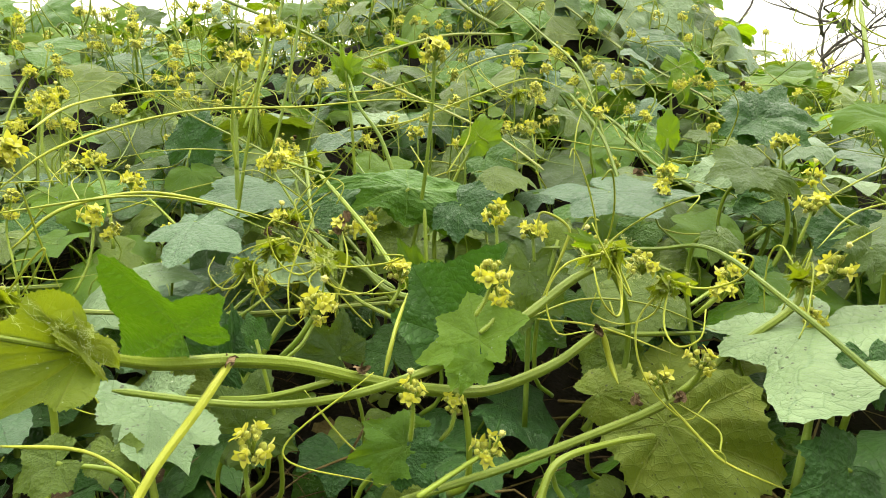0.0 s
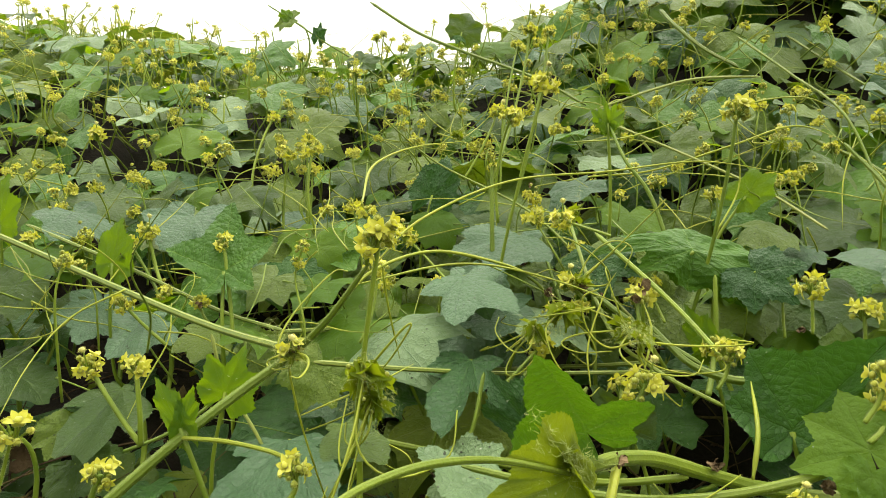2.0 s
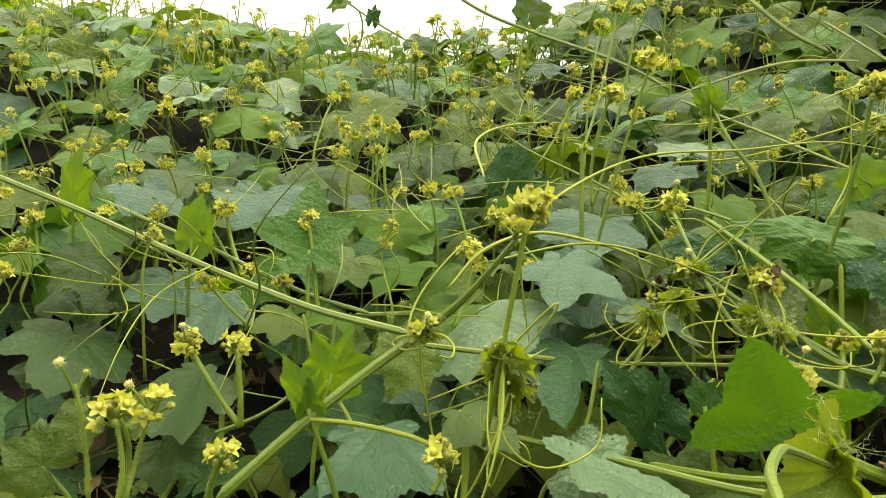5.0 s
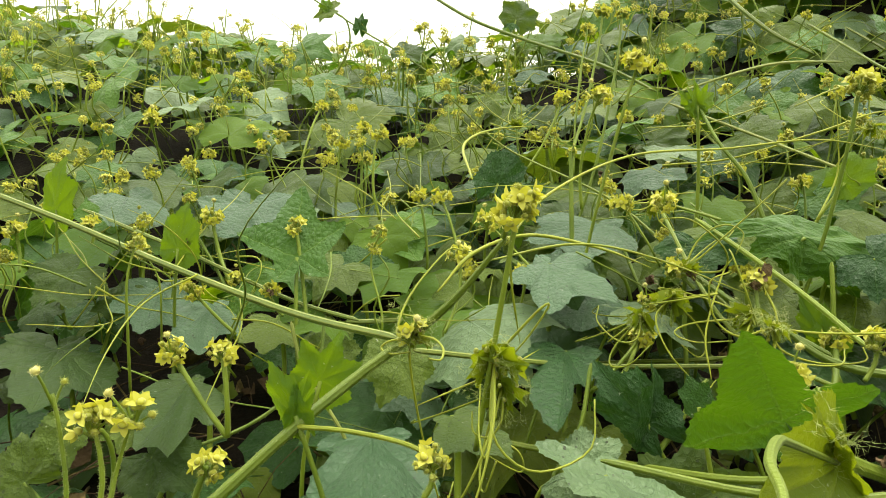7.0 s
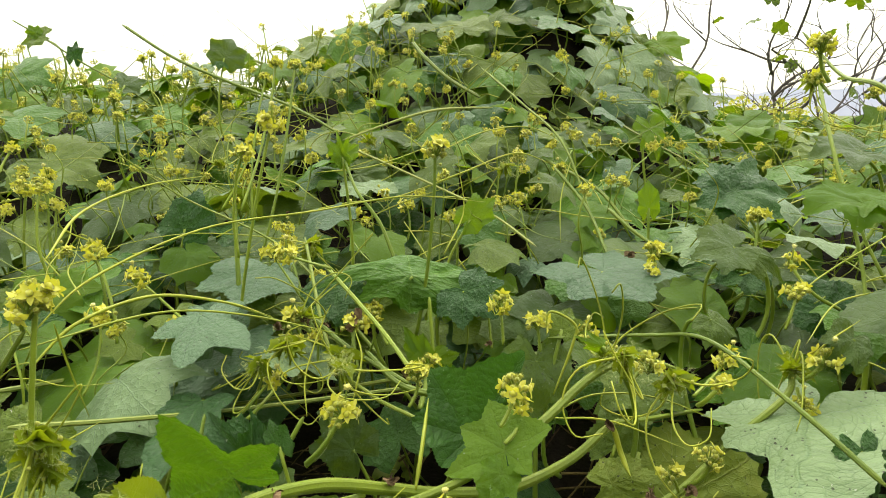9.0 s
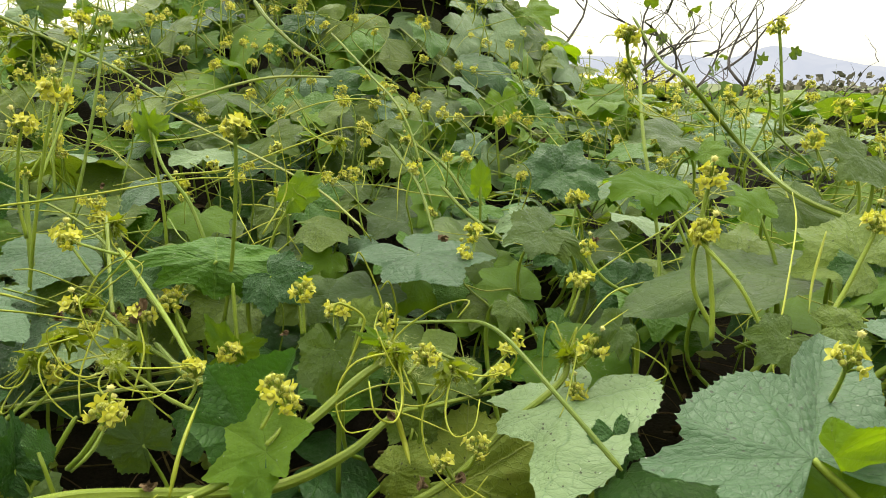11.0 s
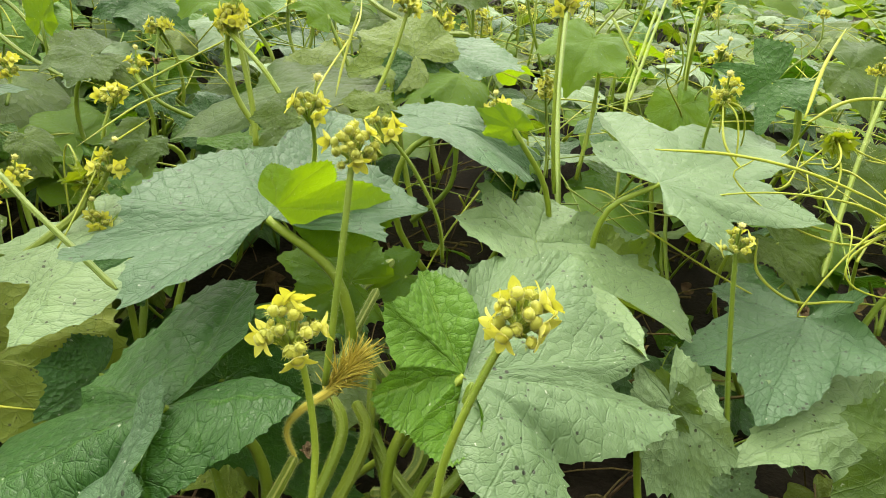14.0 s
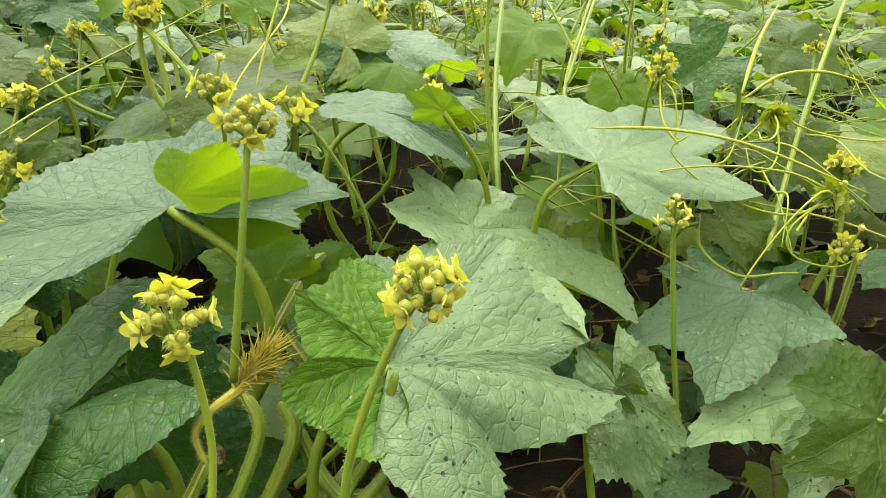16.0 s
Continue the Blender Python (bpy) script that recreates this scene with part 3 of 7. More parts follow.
def dry_bloom(vine, at, size=1.0, seed=0):
    """A shrivelled brown flower left on the stem."""
    rng = random.Random(70 + seed)
    base = Vector(at) - vine.matrix_basis.translation
    pieces = []
    for k in range(9):
        v, f = leaf_shape(1200 + seed * 11 + k, 0.3, 14, 3, 0.03, rng.uniform(-0.6, 0.8), 0.15, rng.uniform(-0.8, 0.9), 0.35)
        m = frame_matrix(rng.uniform(-70, 70), rng.uniform(-70, 70), rng.uniform(0, 360))
        s = size * rng.uniform(0.002, 0.0055)
        pieces.append(([base + m @ Vector((p.x * 0.5, p.y, p.z)) * s for p in v], f, 0))
    return part("dry_bloom", joined("dry_bloom", pieces, [DEAD_BLOOM]), vine, "shrivelled brown dead flower")


def shoot_tip(vine, at, aim, size=1.0, seed=0, curls=4):
    """A hairy growing tip: small folded leaflets, a knot of green buds and a few fine tendrils."""
    rng = random.Random(500 + seed)
    base = Vector(at) - vine.matrix_basis.translation
    aim = Vector(aim).normalized()
    pieces = []
    for k in range(11):
        v, f = leaf_shape(900 + seed * 7 + k, 0.5, 26, 3, 0.03, rng.uniform(-0.1, 0.35), 0.06, rng.uniform(0.3, 0.7), 0.1)
        way = (aim * rng.uniform(0.3, 1.1) + Vector((rng.gauss(0, 0.7), rng.gauss(0, 0.7), rng.gauss(0, 0.55)))).normalized()
        m = way.to_track_quat("Y", "Z").to_matrix() @ frame_matrix(0, rng.uniform(-80, 80), 0)
        s = size * rng.uniform(0.006, 0.0125)
        pieces.append(([base + way * 0.003 + m @ Vector((p.x * 0.36, p.y, p.z)) * s for p in v], f, 0))
        for _ in range(70):
            p = rng.choice(pieces[-1][0])
            d = Vector((rng.gauss(0, 1), rng.gauss(0, 1), rng.gauss(0, 1))).normalized()
            o = d.orthogonal().normalized() * 0.00008
            pieces.append(([p - o, p + o, p + d * rng.uniform(0.0015, 0.0036)], [(0, 1, 2)], 1))
    for k in range(14):
        c = base + Vector((rng.gauss(0, 0.003), rng.gauss(0, 0.003), rng.gauss(-0.001, 0.003))) * size
        v, f = dome(0.0008 * size, 0.0017 * size, c, 7, 5, 0.3, rng)
        pieces.append((v, f, 2))
    for k in range(curls):
        w = (aim + Vector((rng.gauss(0, 0.9), rng.gauss(0, 0.9), rng.gauss(0.2, 0.6)))).normalized() * size * rng.uniform(0.012, 0.025)
        side = Vector((rng.gauss(0, 0.01), rng.gauss(0, 0.01), rng.gauss(0, 0.01)))
        v, f = tube([base, base + w, base + w * 1.7 + side, base + w * 1.8 + side * 2.4, base + w * 1.2 + side * 2.6], (0.0007, 0.0004), 5, 18)
        pieces.append((v, f, 3))
    return part("shoot_tip", joined("shoot_tip", pieces, [LEAF_LIME, HAIR, BUD, TENDRIL]), vine, "hairy lime-green growing tip")


# ---- lie of the land: a bank of vines that rises away, a mound, and flat land beside it ----
def ease(a, b, v):
    s = min(1.0, max(0.0, (v - a) / (b - a)))
    return s * s * (3 - 2 * s)


def canopy(x, y):
    """Height of the top of the leaves."""
    bank = 0.20 + 0.33 * max(0.0, min(y, 1.16) - 0.43) - 0.05 * max(0.0, y - 1.16)
    bank += 0.16 * min(1.2, max(0.0, -x - 0.5)) * ease(0.5, 0.9, y)
    bank += 0.035 * math.exp(-((x + 0.25) / 0.3) ** 2) * ease(0.75, 1.1, y)
    flat = 0.205 + 0.13 * max(0.0, min(y, 1.2) - 0.3) - 0.02 * max(0.0, y - 1.5)
    k = ease(0.15, 0.5, x)
    return bank * (1 - k) + flat * k + 0.38 * math.exp(-((x - 0.21) / 0.24) ** 2 / 2 - ((y - 1.5) / 0.25) ** 2 / 2)


def ground_height(x, y):
    r = math.hypot(x, y)
    near = min(canopy(x, y), 0.9) - 0.17 + 0.07 * ease(0.7, 1.2, r) - 0.02 * ease(0.5, 0.0, r)
    near += 0.012 * noise.noise(Vector((x * 9, y * 9, 0))) + 0.006 * noise.noise(Vector((x * 30, y * 30, 4)))
    far = -0.25 + 0.15 * noise.noise(Vector((x * 0.05, y * 0.05, 7)))
    k = ease(3.0, 9.0, r)
    return near * (1 - k) + far * k


def make_ground():
    verts, faces, spokes = [Vector((0, 0, ground_height(0, 0)))], [], 120
    radii = [0.06 * 1.085 ** k for k in range(138)]
    for r in radii:
        for j in range(spokes):
            a = 2 * math.pi * j / spokes
            x, y = r * math.sin(a), r * math.cos(a)
            verts.append(Vector((x, y, ground_height(x, y))))
    faces += [(0, 1 + j, 1 + (j + 1) % spokes) for j in range(spokes)]
    faces = [tuple(reversed(f)) for f in faces]
    for k in range(len(radii) - 1):
        for j in range(spokes):
            a, b = 1 + k * spokes + j, 1 + k * spokes + (j + 1) % spokes
            faces.append((a, a + spokes, b + spokes, b))
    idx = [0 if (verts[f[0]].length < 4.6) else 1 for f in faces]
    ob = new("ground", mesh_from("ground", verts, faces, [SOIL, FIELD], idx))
    return tagged(ob, "dark bare soil, deepened for shade under the vines, running out to green fields", "ground", "", "structure")


make_ground()


# ---- distance: hills, tree line, sheds, bare shrub ----
def make_hills(name, dist, seed, label):
    verts, faces, n = [], [], 260
    for j in range(n + 1):
        a = radians(-110 + 180 * j / n)
        d = dist * (1 + 0.06 * math.sin(j * 0.7))
        x, y = -d * math.sin(a), d * math.cos(a)
        deg = math.degrees(a)
        top = 70 + 105 * math.exp(-((deg + 38) / 4.5) ** 2) + 55 * math.exp(-((deg + 30) / 4) ** 2) + 70 * math.exp(-((deg + 22) / 5) ** 2)
        top += 60 * math.exp(-((deg + 62) / 12) ** 2) + 14 * noise.noise(Vector((j * 0.4, seed, 0)))
        verts += [Vector((x, y, -40)), Vector((x, y, top * 0.55)), Vector((x * 1.12, y * 1.12, top))]
    for j in range(n):
        for k in range(2):
            a, b = 3 * j + k, 3 * (j + 1) + k
            faces.append((a, b, b + 1, a + 1))
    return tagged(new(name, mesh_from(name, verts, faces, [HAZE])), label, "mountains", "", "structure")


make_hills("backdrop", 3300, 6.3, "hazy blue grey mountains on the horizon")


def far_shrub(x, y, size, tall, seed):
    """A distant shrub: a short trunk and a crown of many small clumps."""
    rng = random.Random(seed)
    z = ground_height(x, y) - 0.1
    thing = holder("shrub", (x, y, z), "brown distant shrub paled for haze, with an uneven crown in a field", "shrub", "far shrubs along the field")
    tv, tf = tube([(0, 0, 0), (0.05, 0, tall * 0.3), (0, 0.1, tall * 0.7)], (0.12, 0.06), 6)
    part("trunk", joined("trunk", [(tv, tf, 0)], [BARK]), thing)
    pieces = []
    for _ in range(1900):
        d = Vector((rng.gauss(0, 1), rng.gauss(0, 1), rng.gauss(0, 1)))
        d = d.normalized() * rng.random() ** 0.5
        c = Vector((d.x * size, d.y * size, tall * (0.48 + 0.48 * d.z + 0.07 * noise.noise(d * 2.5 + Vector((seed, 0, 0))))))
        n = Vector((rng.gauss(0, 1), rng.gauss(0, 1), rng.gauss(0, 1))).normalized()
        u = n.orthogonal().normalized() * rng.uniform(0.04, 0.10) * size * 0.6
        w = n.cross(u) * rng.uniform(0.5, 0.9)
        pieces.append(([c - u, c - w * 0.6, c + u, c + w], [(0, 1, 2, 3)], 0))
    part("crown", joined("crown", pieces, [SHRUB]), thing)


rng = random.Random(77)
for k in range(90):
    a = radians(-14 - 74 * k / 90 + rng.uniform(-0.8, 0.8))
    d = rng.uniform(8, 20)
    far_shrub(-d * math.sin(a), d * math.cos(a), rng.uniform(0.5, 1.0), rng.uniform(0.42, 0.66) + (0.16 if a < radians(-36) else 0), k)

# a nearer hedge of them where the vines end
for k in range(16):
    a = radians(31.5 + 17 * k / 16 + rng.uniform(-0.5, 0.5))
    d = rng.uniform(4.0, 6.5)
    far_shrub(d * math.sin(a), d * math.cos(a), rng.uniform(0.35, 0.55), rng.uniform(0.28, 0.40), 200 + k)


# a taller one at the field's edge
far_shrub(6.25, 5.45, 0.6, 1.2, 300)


def shed(x, y, w, d, tall, turn):
    thing = holder("shed", (x, y, -0.3), "low white farm shed across the fields", "shed", "white sheds across the fields")
    thing.rotation_euler = (0, 0, radians(turn))
    v = [Vector(p) for p in ((-w, -d, 0), (w, -d, 0), (w, d, 0), (-w, d, 0), (-w, -d, tall), (w, -d, tall), (w, d, tall), (-w, d, tall), (-w, 0, tall * 1.3), (w, 0, tall * 1.3))]
    part("wall", mesh_from("wall", v, [(0, 1, 5, 4), (1, 2, 6, 9, 5), (2, 3, 7, 6), (3, 0, 4, 8, 7)], [ROOFING], smooth=False), thing)
    part("roof", mesh_from("roof", [p + Vector((0, 0, 0.02)) for p in v[4:]], [(0, 1, 5, 4), (2, 3, 4, 5)], [ROOFING], smooth=False), thing)


shed(27, 62, 2.6, 1.6, 1.0, 12)
shed(33, 64, 1.6, 1.2, 0.9, -6)


def bare_shrub(at, seed, tall):
    """A leafless shrub of thin forking branches with a few last leaves."""
    rng = random.Random(seed)
    thing = holder("bare_shrub", at, "leafless grey shrub with thin forking branches behind the vines", "shrub")

    def grow(p, way, length, radius, level):
        pts = [p]
        for _ in range(5):
            way = (way + Vector((rng.uniform(-0.7, 0.7), rng.uniform(-0.5, 0.5), rng.uniform(-0.25, 0.3)))).normalized()
            pts.append(pts[-1] + way * length / 5)
        v, f = tube(pts, (radius, radius * 0.75, radius * 0.55, radius * 0.12), 6, 12, 0.0, 0.2, level)
        part("branch", joined("branch", [(v, f, 0)], [BARK]), thing)
        if level < 3:
            for _ in range(rng.choice((2, 2, 3))):
                s = rng.choice(pts[1:])
                turn = (way + Vector((rng.uniform(-0.9, 0.9), rng.uniform(-0.7, 0.7), rng.uniform(-0.2, 0.6)))).normalized()
                grow(s, turn, length * rng.uniform(0.5, 0.75), radius * 0.55, level + 1)
        elif rng.random() < 0.2:
            lf = part("leaf", blade_mesh(rng.randrange(6), LEAF), thing)
            lf.matrix_basis = Matrix.LocRotScale(pts[-1], Euler((rng.uniform(0, 2), rng.uniform(-1, 1), rng.uniform(0, 6))), Vector((1, 1, 1)) * rng.uniform(0.025, 0.04))

    for k in range(6):
        a = k * 1.05 + rng.uniform(-0.3, 0.3)
        grow(Vector((0.05 * math.cos(a), 0.05 * math.sin(a), 0)), Vector((0.55 * math.cos(a), 0.4 * math.sin(a), 1)).normalized(), tall * rng.uniform(0.5, 0.75), 0.0075, 0)


bare_shrub((0.88, 1.95, 0.10), 5, 0.85)
bare_shrub((1.22, 1.75, 0.08), 8, 0.75)


# ---- the vines: hand-placed runners, leaves, spikes and tendrils near the path ----
def vine(at, label):
    return holder("gourd_vine", at, label, "vine", "gourd vines")

HERO_AT = []

# vine by the corner of the bank: broad dusty leaves on long stalks
vine_corner = vine((0.300, 0.160, 0.080), "gourd vine with broad dusty lobed leaves and upright stalks")
lobed_leaf(vine_corner, (0.234, 0.187, 0.243), (2, -6, 51), 0.063, ((-66, 0.95, -0.09), (-23, 1.10, -0.13), (0, 0.85, 0.03), (60, 0.87, 0.09), (92, 1.49, 0.18), (149, 1.02, -0.07), (179, 0.69, -0.05)), (0.75, 0.92, 0.92, 0.85, 0.82, 0.92), LEAF_BLUE, (0.0, 0.0, -0.1), 0.0024, label="broad blue-green lobed leaf with a drooping margin", margin=16)
lobed_leaf(vine_corner, (0.375, 0.196, 0.203), (-31, 2, -143), 0.069, ((-99, 0.70, 0.06), (-53, 1.24, 0.15), (0, 1.34, 0.10), (41, 1.19, 0.16), (65, 1.08, 0.01), (140, 0.77, 0.02), (163, 0.64, 0.15)), (0.9, 0.85, 0.55, 0.88, 0.85, 0.85), LEAF_PALE, (0.0, 0.0, -0.1), 0.002)
lobed_leaf(vine_corner, (0.281, 0.128, 0.195), (-6, 14, -99), 0.080, ((-78, 0.63, 0.11), (-53, 0.95, 0.07), (-34, 1.23, 0.09), (0, 1.16, -0.08), (15, 1.20, -0.22), (77, 0.74, -0.26)), (0.9, 0.95, 0.85, 0.7, 0.72), LEAF_PALE, (0.0, 0.0, -0.1), 0.0022)
# turned-down half of the same leaf; a greener base stands for missing sheen
lobed_leaf(vine_corner, (0.281, 0.128, 0.195), (60, -44, -19), 0.041, ((-130, 0.60, 0.55), (-45, 0.62, 0.87), (0, 0.90, 0.43), (16, 0.98, -0.53)), 0.80, LEAF_MID, None, 0.002)
lobed_leaf(vine_corner, (0.436, 0.174, 0.232), (-8, 7, -133), 0.085, ((-160, 0.48, 0.09), (-110, 1.06, 0.09), (-53, 1.83, 0.01), (0, 1.00, -0.06), (42, 0.58, -0.17)), 0.76, LEAF_PALE, (0.0, 0.0, -0.1), 0.002)
# hanging margin of the blue-green leaf; brighter base imitates light coming through
lobed_leaf(vine_corner, (0.235, 0.179, 0.249), (84, 46, -11), 0.032, ((-45, 0.46, -0.14), (0, 0.74, 0.28), (55, 1.68, -0.43)), 0.97, LEAF_YOUNG, None, 0.002, label="hanging margin of a lobed leaf, coloured bright green as if lit through", cup=0.02, wave=0.03)
lobed_leaf(vine_corner, (0.503, 0.115, 0.163), (-6, 6, 106), 0.062, ((-89, 0.42, 0.33), (-59, 0.88, -0.03), (0, 1.28, -0.30), (28, 1.46, 0.01), (80, 0.80, 0.17)), 0.75, LEAF_BLUE, (0.0, 0.0, -0.1), 0.002)
lobed_leaf(vine_corner, (0.330, 0.365, 0.262), (-6, -5, 90), 0.066, ((-139, 0.70, -0.01), (-34, 0.76, -0.16), (0, 1.47, -0.35), (100, 0.86, 0.06), (169, 1.15, -0.07)), 0.80, LEAF, (0.0, 0.0, -0.1), 0.002)
lobed_leaf(vine_corner, (0.440, 0.385, 0.278), (-12, 5, 170), 0.053, ((-116, 0.99, -0.04), (-45, 1.20, -0.10), (0, 0.89, -0.32), (55, 0.74, -0.28), (161, 1.07, 0.01)), 0.85, LEAF_BLUE, (0.0, 0.0, -0.1), 0.002)
lobed_leaf(vine_corner, (0.352, 0.245, 0.256), (-10, 5, -111), 0.050, ((-149, 0.70, -0.02), (-64, 0.79, 0.05), (-11, 1.35, -0.23), (0, 1.08, -0.49), (75, 1.01, -0.14), (133, 0.94, 0.02)), 0.82, LEAF_BLUE, (0.0, 0.0, -0.1), 0.002)
lobed_leaf(vine_corner, (0.188, 0.160, 0.196), (-13, -9, 73), 0.056, ((-172, 0.74, -0.10), (-67, 0.46, -0.23), (0, 1.29, -0.28), (28, 1.49, -0.50), (46, 0.87, -0.17), (128, 0.95, 0.18)), 0.90, LEAF_DARK, (0.0, 0.0, -0.1), 0.0022)
# flap over the dark leaf, given a paler base because it faces up
lobed_leaf(vine_corner, (0.165, 0.141, 0.179), (27, 2, -45), 0.029, ((-110, 0.47, 0.16), (-33, 1.32, -0.63), (0, 1.44, 0.25), (56, 0.51, 0.26)), 0.93, LEAF_BLUE, None, 0.002)
leaf(vine_corner, (0.488, 0.070, 0.132), (3, -28, 78), 0.078, 0.80, 1, LEAF_PALE, (0.000, 0.000, -0.062))
leaf(vine_corner, (0.467, 0.038, 0.143), (-19, -48, 94), 0.045, 1.00, 0, LEAF, (0.000, 0.000, -0.073))
leaf(vine_corner, (0.377, 0.105, 0.159), (-61, 15, 155), 0.050, 0.62, 5, LEAF_PALE, (0.000, 0.000, -0.089))
leaf(vine_corner, (0.377, 0.105, 0.160), (40, -49, -12), 0.024, 0.60, 0, LEAF, None)
leaf(vine_corner, (0.404, 0.311, 0.271), (8, -23, 97), 0.048, 0.80, 3, LEAF_YOUNG, None)
leaf(vine_corner, (0.373, 0.219, 0.257), (70, -60, 15), 0.023, 0.60, 5, LEAF_YOUNG, (0.000, 0.000, -0.110))
leaf(vine_corner, (0.233, 0.537, 0.261), (-2, -27, 67), 0.044, 1.00, 1, LEAF_PALE, (0.000, 0.000, -0.110))
leaf(vine_corner, (0.592, 0.214, 0.270), (-40, -44, 95), 0.050, 0.90, 4, LEAF_DARK, (0.000, 0.000, -0.110))
leaf(vine_corner, (0.539, 0.244, 0.254), (-47, 13, 147), 0.047, 0.70, 3, LEAF_YOUNG, (0.000, 0.000, -0.110))
leaf(vine_corner, (0.539, 0.329, 0.289), (-25, -15, 125), 0.058, 0.90, 0, LEAF_YOUNG, (0.000, 0.000, -0.110))
leaf(vine_corner, (0.623, 0.163, 0.215), (-18, 44, -147), 0.051, 0.90, 0, LEAF, (0.000, 0.000, -0.110))
leaf(vine_corner, (0.747, 0.236, 0.272), (-24, 30, -168), 0.058, 0.90, 0, LEAF, (0.000, 0.000, -0.110))
leaf(vine_corner, (0.354, 0.166, 0.154), (18, 31, -98), 0.067, 0.90, 1, LEAF_BLUE, (0.000, 0.000, -0.084))
leaf(vine_corner, (0.275, 0.206, 0.200), (18, -53, 24), 0.042, 0.80, 1, LEAF_YOUNG, (0.000, 0.000, -0.110))
leaf(vine_corner, (0.214, 0.192, 0.178), (-68, 28, 150), 0.047, 1.00, 5, LEAF_DARK, (0.000, 0.000, -0.108))
leaf(vine_corner, (0.243, 0.192, 0.127), (54, 63, -83), 0.035, 1.00, 1, LEAF_DARK, (0.000, 0.000, -0.057))
leaf(vine_corner, (0.414, 0.093, 0.099), (10, 50, -132), 0.027, 1.00, 1, LEAF_PALE, (0.000, 0.000, -0.040))
leaf(vine_corner, (0.309, 0.217, 0.190), (-13, -38, 94), 0.029, 0.90, 1, LEAF_YOUNG, (0.000, 0.000, -0.110))
leaf(vine_corner, (0.538, 0.156, 0.185), (-30, 31, -174), 0.040, 0.80, 0, LEAF, (0.000, 0.000, -0.110))
leaf(vine_corner, (0.417, 0.185, 0.176), (41, 29, -78), 0.040, 0.80, 0, LEAF, (0.000, 0.000, -0.106))
runner(vine_corner, [(0.249, 0.138, 0.136), (0.279, 0.151, 0.150), (0.272, 0.202, 0.186), (0.306, 0.223, 0.197)], 0.003, VINE_OLD, "stem", 300)
runner(vine_corner, [(0.236, 0.148, 0.135), (0.256, 0.156, 0.154), (0.268, 0.172, 0.175)], 0.0019, STALK, "stem", 300)
runner(vine_corner, [(0.258, 0.137, 0.132), (0.260, 0.150, 0.148), (0.262, 0.167, 0.156)], 0.0022, STALK, "stem", 300)
runner(vine_corner, [(0.255, 0.116, 0.152), (0.267, 0.113, 0.164), (0.278, 0.112, 0.177)], 0.0022, STALK, "stem", 300)
runner(vine_corner, [(0.209, 0.139, 0.157), (0.217, 0.139, 0.169), (0.222, 0.139, 0.177)], 0.0019, VINE_OLD, "stem", 200, "dry straw-coloured stem")
runner(vine_corner, [(0.222, 0.139, 0.176), (0.221, 0.143, 0.185), (0.226, 0.142, 0.192), (0.235, 0.138, 0.199), (0.240, 0.137, 0.205)], (0.0007, 0.0009, 0.0012, 0.0016, 0.0012), WITHER, "stem", 900, "withered hairy golden stalk")
tuft(vine_corner, (0.233, 0.139, 0.198), (0.014, -0.003, 0.014), 0.022, 0.27, 300)
runner(vine_corner, [(0.276, 0.183, 0.206), (0.259, 0.170, 0.197), (0.247, 0.157, 0.194)], 0.0017, VINE_OLD, "stem", 300)
runner(vine_corner, [(0.223, 0.134, 0.155), (0.238, 0.138, 0.179), (0.239, 0.146, 0.188), (0.235, 0.154, 0.185)], 0.0019, STALK, "stem", 500)
runner(vine_corner, [(0.234, 0.144, 0.138), (0.250, 0.149, 0.157), (0.256, 0.155, 0.164), (0.256, 0.164, 0.170)], 0.0023, STALK, "stem", 500)
runner(vine_corner, [(0.263, 0.119, 0.143), (0.261, 0.143, 0.148), (0.261, 0.161, 0.157)], 0.0023, STALK, "stem", 300)
runner(vine_corner, [(0.254, 0.121, 0.147), (0.260, 0.120, 0.161), (0.269, 0.118, 0.175), (0.278, 0.119, 0.198)], 0.0016, STALK, "stem", 300)
runner(vine_corner, [(0.258, 0.156, 0.129), (0.269, 0.148, 0.130), (0.282, 0.138, 0.129)], 0.0022, VINE_OLD, "stem", 100)
flower_spike((0.251, 0.151, 0.275), (0.233, 0.138, 0.202), 1, 2, 11, 1.00, 0.0013, 0.004)
flower_spike((0.215, 0.116, 0.238), (0.213, 0.104, 0.186), 2, 5, 8, 1.00, 0.0011, 0.004)
flower_spike((0.261, 0.080, 0.247), (0.238, 0.082, 0.191), 3, 5, 8, 1.00, 0.0012, 0.004)
flower_spike((0.419, 0.117, 0.222), (0.413, 0.095, 0.125), 4, 2, 3, 0.80, 0.0012, 0.002)
flower_spike((0.281, 0.185, 0.270), (0.310, 0.186, 0.210), 5, 1, 2, 0.90, 0.0009, 0.012)
flower_spike((0.269, 0.330, 0.301), (0.276, 0.322, 0.244), 6, 3, 6, 1.00, 0.0016, 0.006)
flower_spike((0.419, 0.355, 0.300), (0.399, 0.347, 0.257), 7, 4, 5, 1.00, 0.001, 0.004)
flower_spike((0.497, 0.186, 0.274), (0.506, 0.195, 0.216), 8, 4, 5, 0.90, 0.001, 0.01)
flower_spike((0.744, 0.213, 0.274), (0.722, 0.195, 0.209), 9, 3, 3, 0.80, 0.001, 0.01)
flower_spike((0.606, 0.122, 0.216), (0.575, 0.103, 0.136), 10, 4, 6, 1.10, 0.0014, 0.01)
flower_spike((0.517, 0.082, 0.195), (0.503, 0.089, 0.137), 11, 2, 4, 0.90, 0.0016, 0.006)
